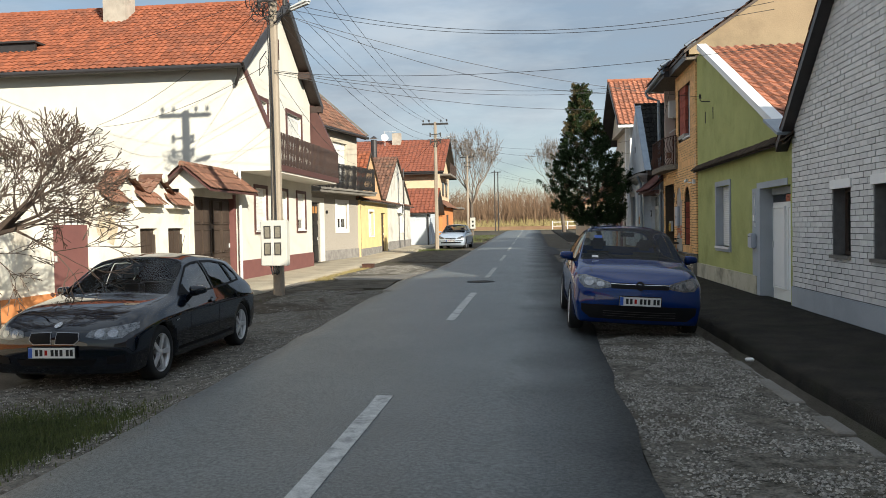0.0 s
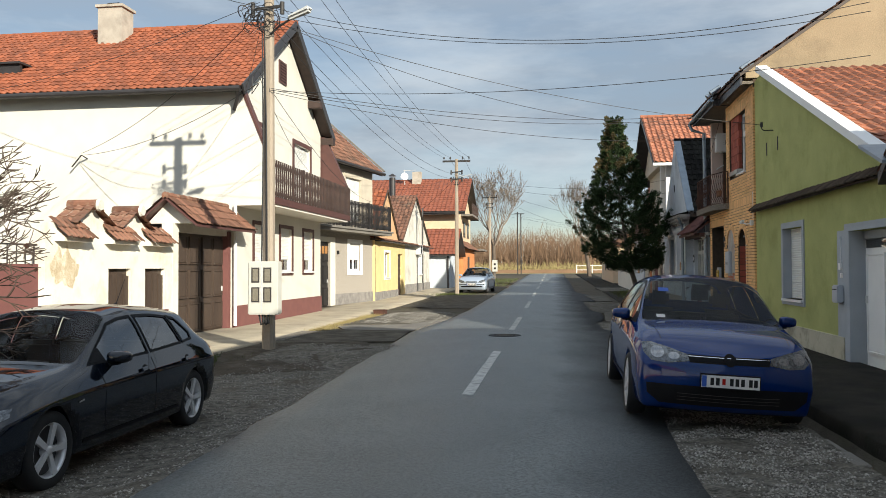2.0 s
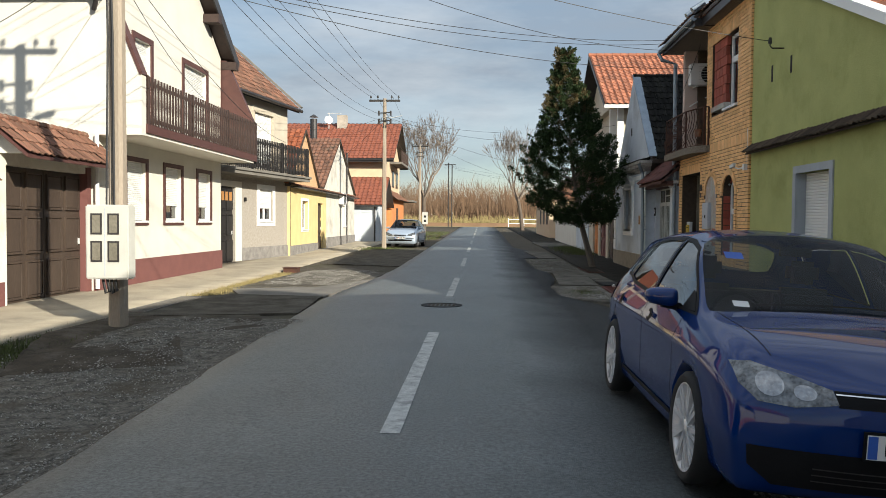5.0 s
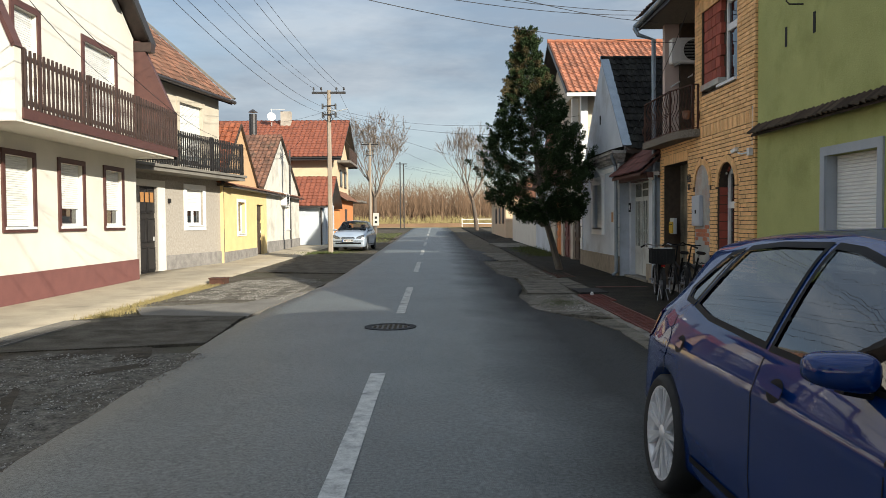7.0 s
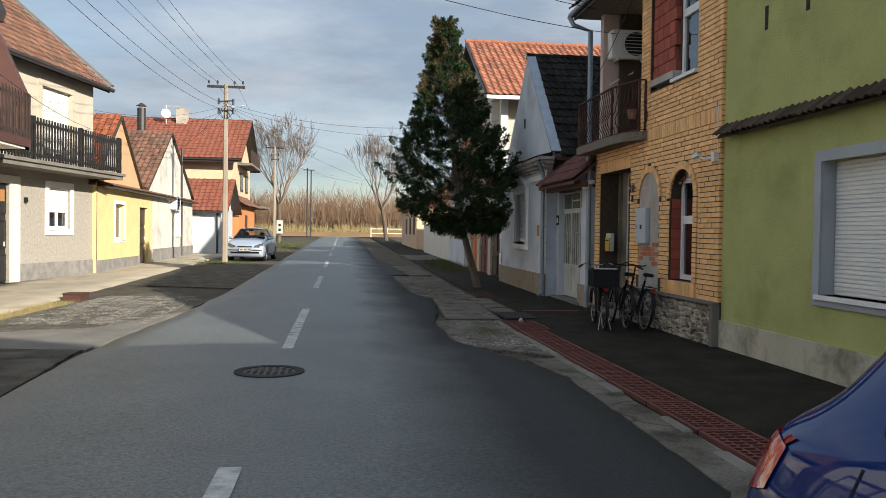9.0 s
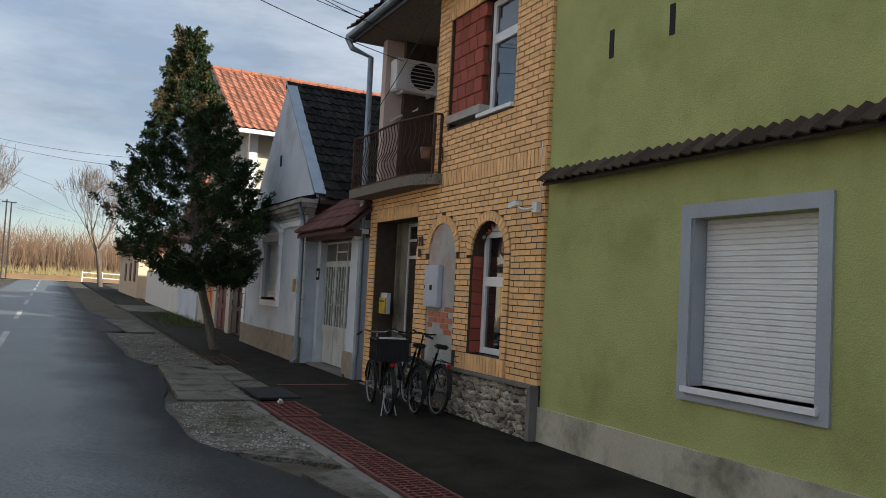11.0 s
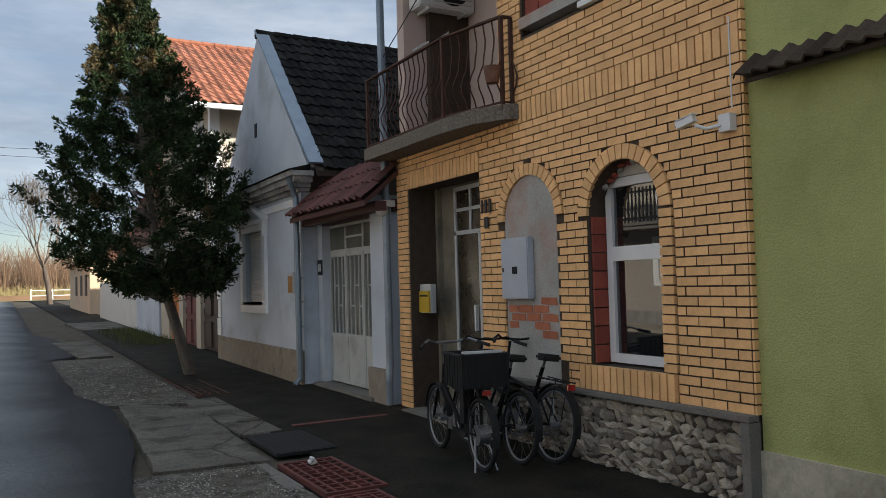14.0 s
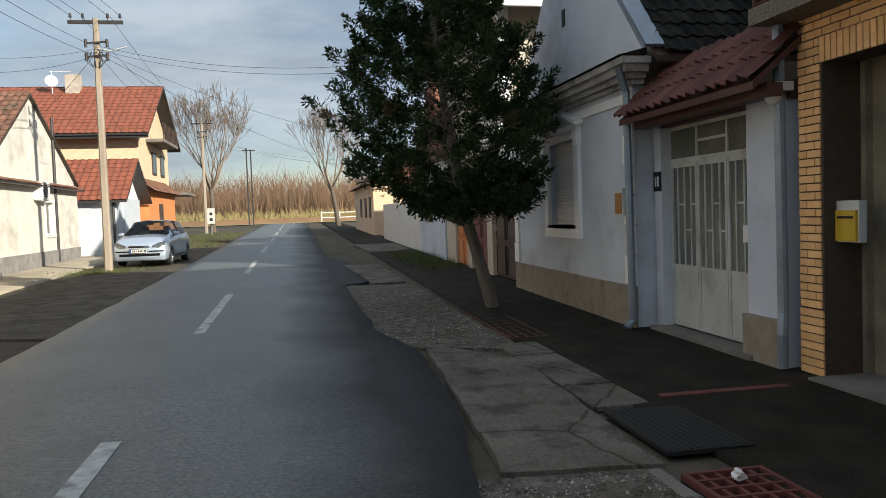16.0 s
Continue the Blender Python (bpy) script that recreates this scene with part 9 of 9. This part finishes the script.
def silver_front(th, onto, bvh):
    onto("headlight", [(0.38, 0.60), (0.60, 0.58), (0.76, 0.66), (0.76, 0.78), (0.62, 0.75), (0.42, 0.67)], "front2", "lamp_glass", 0.006)
    onto("grille", [(-0.34, 0.60), (0.34, 0.60), (0.30, 0.66), (-0.30, 0.66)], "front", "car_trim", 0.004)
    onto("grille_trim", [(-0.32, 0.63), (0.32, 0.63), (0.32, 0.638), (-0.32, 0.638)], "front", "chrome", 0.010)
    onto("lower_grille", [(-0.62, 0.33), (0.62, 0.33), (0.62, 0.41), (-0.62, 0.41)], "front", "car_trim", 0.004)
    onto("bumper_strip", [(-0.74, 0.46), (-0.30, 0.46), (-0.30, 0.50), (-0.74, 0.50)], "front", "car_trim", 0.006)
    onto("bumper_strip", [(0.30, 0.46), (0.74, 0.46), (0.74, 0.50), (0.30, 0.50)], "front", "car_trim", 0.006)
    number_plate(th, bvh.ray_cast(Vector((0, 4, 0.49)), Vector((0, -1, 0)))[0].y + 0.022, 0.44, 1)


POLO = [(-1.80, 0.99, 0.60, 0.975, 0.72, 0.90, 0.785, 0.74, 0.79, 0.45, 0.71, 0.24), (-1.71, 1.06, 0.60, 1.045, 0.745, 0.95, 0.815, 0.76, 0.82, 0.45, 0.77, 0.22), (-1.62, 1.11, 0.60, 1.09, 0.755, 0.97, 0.83, 0.775, 0.83, 0.44, 0.79, 0.21),
        (-1.38, 1.395, 0.56, 1.355, 0.77, 0.98, 0.845, 0.785, 0.845, 0.43, 0.81, 0.20), (-0.85, 1.455, 0.57, 1.405, 0.79, 0.965, 0.85, 0.79, 0.845, 0.43, 0.81, 0.20), (-0.12, 1.475, 0.58, 1.425, 0.805, 0.94, 0.855, 0.785, 0.845, 0.43, 0.81, 0.20),
        (-0.07, 1.475, 0.58, 1.425, 0.805, 0.937, 0.855, 0.785, 0.845, 0.43, 0.81, 0.20), (0.38, 1.445, 0.60, 1.39, 0.805, 0.92, 0.855, 0.78, 0.845, 0.43, 0.81, 0.20), (0.72, 1.22, 0.66, 1.17, 0.80, 0.91, 0.855, 0.775, 0.845, 0.43, 0.81, 0.20),
        (1.06, 0.995, 0.725, 0.955, 0.795, 0.90, 0.855, 0.77, 0.85, 0.44, 0.81, 0.20), (1.45, 0.945, 0.68, 0.925, 0.78, 0.875, 0.85, 0.755, 0.85, 0.45, 0.80, 0.20), (1.72, 0.88, 0.66, 0.865, 0.765, 0.815, 0.83, 0.70, 0.84, 0.45, 0.79, 0.19),
        (1.88, 0.80, 0.64, 0.785, 0.73, 0.735, 0.79, 0.64, 0.81, 0.45, 0.77, 0.18), (1.94, 0.735, 0.61, 0.725, 0.69, 0.68, 0.755, 0.58, 0.78, 0.42, 0.73, 0.19)]
POLO_TAIL, POLO_NOSE = (-1.87, -1.91, -1.96, -1.97, -1.90), (2.03, 2.08, 2.10, 2.11, 2.05)
BMW = [(-1.96, 0.93, 0.60, 0.915, 0.74, 0.84, 0.81, 0.70, 0.81, 0.42, 0.74, 0.24), (-1.90, 0.99, 0.62, 0.975, 0.765, 0.885, 0.845, 0.72, 0.845, 0.42, 0.80, 0.22), (-1.82, 1.05, 0.62, 1.03, 0.78, 0.92, 0.86, 0.74, 0.86, 0.42, 0.82, 0.21),
       (-1.46, 1.33, 0.58, 1.29, 0.785, 0.93, 0.875, 0.75, 0.87, 0.41, 0.83, 0.20), (-1.00, 1.40, 0.59, 1.35, 0.80, 0.915, 0.88, 0.75, 0.87, 0.41, 0.84, 0.20), (-0.40, 1.43, 0.60, 1.375, 0.81, 0.895, 0.88, 0.745, 0.87, 0.41, 0.84, 0.20),
       (-0.35, 1.43, 0.60, 1.375, 0.81, 0.893, 0.88, 0.745, 0.87, 0.41, 0.84, 0.20), (0.08, 1.39, 0.59, 1.335, 0.81, 0.88, 0.88, 0.74, 0.87, 0.41, 0.84, 0.20), (0.46, 1.18, 0.65, 1.13, 0.805, 0.87, 0.88, 0.735, 0.87, 0.41, 0.84, 0.20),
       (0.84, 0.975, 0.71, 0.94, 0.80, 0.86, 0.88, 0.73, 0.87, 0.41, 0.84, 0.20), (1.40, 0.915, 0.68, 0.895, 0.795, 0.825, 0.875, 0.70, 0.87, 0.41, 0.83, 0.20), (1.75, 0.84, 0.66, 0.82, 0.765, 0.755, 0.845, 0.64, 0.85, 0.40, 0.80, 0.19),
       (1.93, 0.76, 0.63, 0.745, 0.72, 0.685, 0.80, 0.58, 0.815, 0.40, 0.77, 0.18), (1.99, 0.69, 0.60, 0.68, 0.69, 0.63, 0.77, 0.53, 0.79, 0.38, 0.74, 0.19)]
BMW_TAIL, BMW_NOSE = (-2.03, -2.07, -2.13, -2.14, -2.06), (2.09, 2.14, 2.16, 2.16, 2.10)
POLO_WINDOWS = [[(0.98, 0.945), (0.40, 1.305), (0.14, 1.35), (-0.03, 1.36), (-0.05, 0.975)],
                [(-0.13, 0.98), (-0.11, 1.36), (-0.55, 1.352), (-0.86, 1.325), (-1.05, 1.04), (-0.8, 1.005)],
                [(-1.12, 1.05), (-0.95, 1.31), (-1.05, 1.285), (-1.27, 1.10), (-1.25, 1.06)]]
BMW_WINDOWS = [[(0.66, 0.93), (0.14, 1.235), (-0.10, 1.275), (-0.30, 1.285), (-0.33, 0.945)],
               [(-0.42, 0.95), (-0.39, 1.285), (-0.75, 1.275), (-1.04, 1.24), (-1.12, 0.975)],
               [(-1.20, 0.98), (-1.12, 1.235), (-1.26, 1.205), (-1.44, 1.05), (-1.42, 0.995)]]
polo = car("dark blue hatchback parked half on the gravel strip", POLO, "car_blue", 0.315, (1.235, -1.25), 0.765, 9, "alloy", True, POLO_NOSE, polo_front, POLO_TAIL, 0.66, POLO_WINDOWS)
polo.matrix_basis = pose(1.335, 12.56, -0.06, 0, 3.1, 0) @ pose(0, 0, 0, 0, 0, 180.2)
bmw = car("black compact hatchback parked on the gravel strip", BMW, "car_black", 0.315, (1.33, -1.33), 0.745, 5, "alloy", False, BMW_NOSE, bmw_front, BMW_TAIL, 0.66, BMW_WINDOWS)
bm = bmesh.new()
tube(bm, (0, -1.10, 1.36), (0, -1.16, 1.40), 0.022, 0.012, 8)
tube(bm, (0, -1.15, 1.39), (0, -1.33, 1.66), 0.005, 0.003, 6)
part("antenna", bm, "car_trim", bmw)
bmw.matrix_basis = pose(-4.97, 9.77, -0.215, 0, 0, 181) @ Matrix.Diagonal((0.965, 0.965, 0.965, 1))
silver = car("silver-blue hatchback parked facing the street", POLO, "car_silver", 0.30, (1.235, -1.235), 0.735, 7, "alloy_dark", False, POLO_NOSE, silver_front, POLO_TAIL, 0.66)
silver.matrix_basis = pose(-4.75, 49.9, zg(49.9) - 0.09, 0, 0, 176)


# ---- bicycles ----
def ring(y, z, r, t, n):
    """A closed hoop of radius r and thickness t round (y, z), axis along x."""
    bm = bmesh.new()
    rows = [[bm.verts.new((t * math.cos(b), y + (r + t * math.sin(b)) * math.cos(a), z + (r + t * math.sin(b)) * math.sin(a))) for b in [2 * math.pi * j / n for j in range(n)]] for a in [2 * math.pi * i / 40 for i in range(40)]]
    for i in range(40):
        for j in range(n):
            bm.faces.new((rows[i - 1][j - 1], rows[i][j - 1], rows[i][j], rows[i - 1][j]))
    return bm


def bicycle(label, x, y, z, r, lean, basket, hub, saddle=True, rack=True, yaw=0.0):
    th = thing("bicycle", label, "bicycle", group="bicycles by the door")
    wb = 1.06
    for k, yy in enumerate((0.0, wb)):
        w = part("wheel", ring(yy, r, r * 0.94, 0.022, 8), "tyre", th, "", True)
        part("rim", ring(yy, r, r * 0.86, 0.011, 6), "alloy_dark", w, "", True)
        bm = bmesh.new()
        for i in range(18):
            a = 2 * math.pi * i / 18
            tube(bm, (0.03 if i % 2 else -0.03, yy + 0.03 * math.cos(a + 1), r + 0.03 * math.sin(a + 1)), (0, yy + r * 0.86 * math.cos(a), r + r * 0.86 * math.sin(a)), 0.0022, None, 3, False)
        part("spokes", bm, "alloy_dark", w)
        bm = bmesh.new()
        hr = (0.085 if (hub and k == 0) else 0.028)
        tube(bm, (-0.05, yy, r), (0.05, yy, r), hr, None, 18)
        part("hub", bm, "alloy_dark", w)
        bm = bmesh.new()
        pts = [(0, yy + r * 1.05 * math.cos(a), r + r * 1.05 * math.sin(a)) for a in [math.pi * (0.05 + 0.09 * i) + (0.0 if k else 0.35) for i in range(11)]]
        rows = [[bm.verts.new((p[0] + dx, p[1], p[2] + dz)) for dx, dz in ((-0.03, 0), (0.03, 0), (0.03, 0.005), (-0.03, 0.005))] for p in pts]
        for p, q in zip(rows[:-1], rows[1:]):
            for c in range(4):
                bm.faces.new((p[c], p[(c + 1) % 4], q[(c + 1) % 4], q[c]))
        bm.faces.new(rows[0][::-1]), bm.faces.new(rows[-1])
        part("mudguard", bm, "black", th)
    bb, seat, head = Vector((0, 0.44, 0.29)), Vector((0, 0.24, 0.80)), Vector((0, 0.86, 0.82))
    bm = bmesh.new()
    for a, b, t in ((bb, seat, 0.018), (bb, Vector((0, 0.9, 0.62)), 0.022), (Vector((0, 0.30, 0.56)), Vector((0, 0.9, 0.68)), 0.018), (Vector((0, 0.92, 0.56)), head, 0.02)):
        tube(bm, a, b, t, None, 8)
    for s in (-0.05, 0.05):
        tube(bm, (s, 0, r), bb + Vector((s, 0, 0)), 0.010, None, 6)
        tube(bm, (s, 0, r), seat + Vector((s * 0.4, 0.04, -0.2)), 0.009, None, 6)
        tube(bm, (s, wb, r), (s, 0.92, 0.58), 0.013, None, 6)
    part("frame", bm, "car_trim", th)
    bm = bmesh.new()
    tube(bm, head, (0, 0.83, 1.0), 0.013, None, 8)
    path_tube(bm, [(-0.27, 0.66, 1.02), (-0.2, 0.72, 1.05), (-0.1, 0.82, 1.02), (0.1, 0.82, 1.02), (0.2, 0.72, 1.05), (0.27, 0.66, 1.02)], 0.011, 8)
    hb = part("handlebar", bm, "alloy_dark" if basket else "car_trim", th)
    for s in (-1, 1):
        bm = bmesh.new()
        tube(bm, (s * 0.26, 0.67, 1.02), (s * 0.33, 0.56, 0.99), 0.017, None, 8)
        part("grip", bm, "tyre", hb)
    if saddle:
        bm = bmesh.new()
        prism(bm, [(-0.09, 0.08), (0.09, 0.08), (0.07, 0.2), (0.02, 0.34), (-0.02, 0.34), (-0.07, 0.2)], 0.86, 0.92, "z")
        bmesh.ops.bevel(bm, geom=bm.edges[:], offset=0.018, segments=2, affect="EDGES")
        sd = part("saddle", bm, "tyre", th)
        bm = bmesh.new()
        tube(bm, seat, (0, 0.21, 0.87), 0.013, None, 8)
        part("seat_post", bm, "alloy_dark", sd)
    if rack:
        bm = bmesh.new()
        for s in (-0.06, 0.06):
            tube(bm, (s, -0.18, 0.70), (s, 0.24, 0.72), 0.006, None, 5)
            tube(bm, (s, 0, r), (s, -0.06, 0.70), 0.005, None, 5)
        for k in range(4):
            tube(bm, (-0.06, -0.18 + 0.13 * k, 0.705), (0.06, -0.18 + 0.13 * k, 0.705), 0.005, None, 5)
        part("rack", bm, "black", th)
        part("tail_light", boxes((-0.035, 0.035, -0.215, -0.195, 0.64, 0.69)), "lamp_red", th)
    bm = bmesh.new()
    tube(bm, (0.0, 0.44, 0.29), (0.09, 0.44, 0.29), 0.085, None, 20)
    part("chainring", bm, "iron", th)
    part("pedal", boxes((0.1, 0.18, 0.30, 0.38, 0.19, 0.215), (0.09, 0.10, 0.34, 0.45, 0.2, 0.3)), "alloy_dark", th)
    part("pedal", boxes((-0.18, -0.1, 0.50, 0.58, 0.36, 0.385), (-0.10, -0.09, 0.44, 0.54, 0.28, 0.38)), "alloy_dark", th)
    if basket:
        z0, z1 = 0.70, 0.98
        bk = part("crate", boxes((-0.21, 0.21, -0.12, 0.30, z0, z0 + 0.015)), "black", th, "black plastic crate with handle holes")
        for b in ((-0.21, 0.21, -0.12, -0.10), (-0.21, 0.21, 0.28, 0.30), (-0.21, -0.19, -0.10, 0.28), (0.19, 0.21, -0.10, 0.28)):
            part("crate_side", boxes((*b, z0 + 0.015, z1 - 0.02)), "black", bk)
        part("crate_rim", boxes((-0.22, 0.22, -0.13, -0.095, z1 - 0.02, z1), (-0.22, 0.22, 0.275, 0.31, z1 - 0.02, z1), (-0.22, -0.185, -0.095, 0.275, z1 - 0.02, z1), (0.185, 0.22, -0.095, 0.275, z1 - 0.02, z1)), "tyre", bk)
        for k in range(7):
            ya = -0.09 + 0.06 * k
            for sx in (-1, 1):
                part("crate_rib", boxes((sx * 0.21, sx * 0.218, ya, ya + 0.012, z0, z1 - 0.02)), "tyre", bk)
            part("crate_rib", boxes((-0.18 + 0.06 * k, -0.168 + 0.06 * k, -0.128, -0.12, z0, z1 - 0.02)), "tyre", bk)
        part("handle_hole", boxes((-0.07, 0.0, -0.1285, -0.1205, z1 - 0.14, z1 - 0.06)), "tyre", bk)
        part("crate_lid", boxes((-0.17, 0.17, -0.09, -0.02, z1, z1 + 0.018)), "metal_grey", bk, "pale folded sheet on the crate")
        part("carrier", boxes((-0.05, 0.05, -0.10, 0.30, z0 - 0.02, z0), (-0.012, 0.012, 0.0, 0.02, 0.3, z0 - 0.02), (-0.012, 0.012, 0.24, 0.26, 0.5, z0 - 0.02)), "black", th)
        part("tail_light", boxes((-0.035, 0.035, -0.14, -0.115, z0 - 0.06, z0 - 0.02)), "lamp_red", th)
        bm = bmesh.new()
        for s in (-1, 1):
            path_tube(bm, [(s * 0.05, 0.02, r * 0.9), (s * 0.1, -0.08, 0.01), (s * 0.16, -0.22, 0.005)], 0.008, 5)
        tube(bm, (-0.16, -0.22, 0.006), (0.16, -0.22, 0.006), 0.008, None, 5)
        part("stand", bm, "alloy_dark", th)
        part("battery", boxes((-0.05, 0.05, 0.27, 0.37, 0.35, 0.72)), "black", th)
    th.matrix_basis = pose(x, y, z, 0, lean, yaw)
    return th


bicycle("black electric bicycle with a black crate on its rear rack", 3.54, 24.42, -0.055, 0.30, 0, True, True, False, False, -9)
bicycle("dark bicycle leaning among the others by the entrance", 3.90, 24.42, -0.05, 0.31, 5, False, False, True, False, -6)
bicycle("dark city bicycle with rear rack leaning on the brick wall", 4.14, 24.28, -0.05, 0.33, 7, False, False, True, True, -3)


# ---- litter and small things ----
lit = thing("litter", "crumpled white scrap of paper on the grating", "litter", (2.4, 25.4, -0.03))
bm = bmesh.new()
bmesh.ops.create_icosphere(bm, subdivisions=2, radius=0.035, matrix=Matrix.Translation((2.42, 25.42, 0.0)))
for v in bm.verts:
    v.co += Vector((noise.noise(v.co * 30), noise.noise(v.co * 31 + Vector((3, 0, 0))), noise.noise(v.co * 29) * 0.5)) * 0.03
part("paper", bm, "pvc", lit)
lit = thing("litter", "small white plastic scrap in the gutter", "litter", (2.3, 8.9, -0.1))
bm = boxes((2.28, 2.37, 8.9, 8.96, -0.075, -0.04))
bmesh.ops.bevel(bm, geom=bm.edges[:], offset=0.012, segments=1, affect="EDGES")
part("scrap", bm, "pvc", lit)
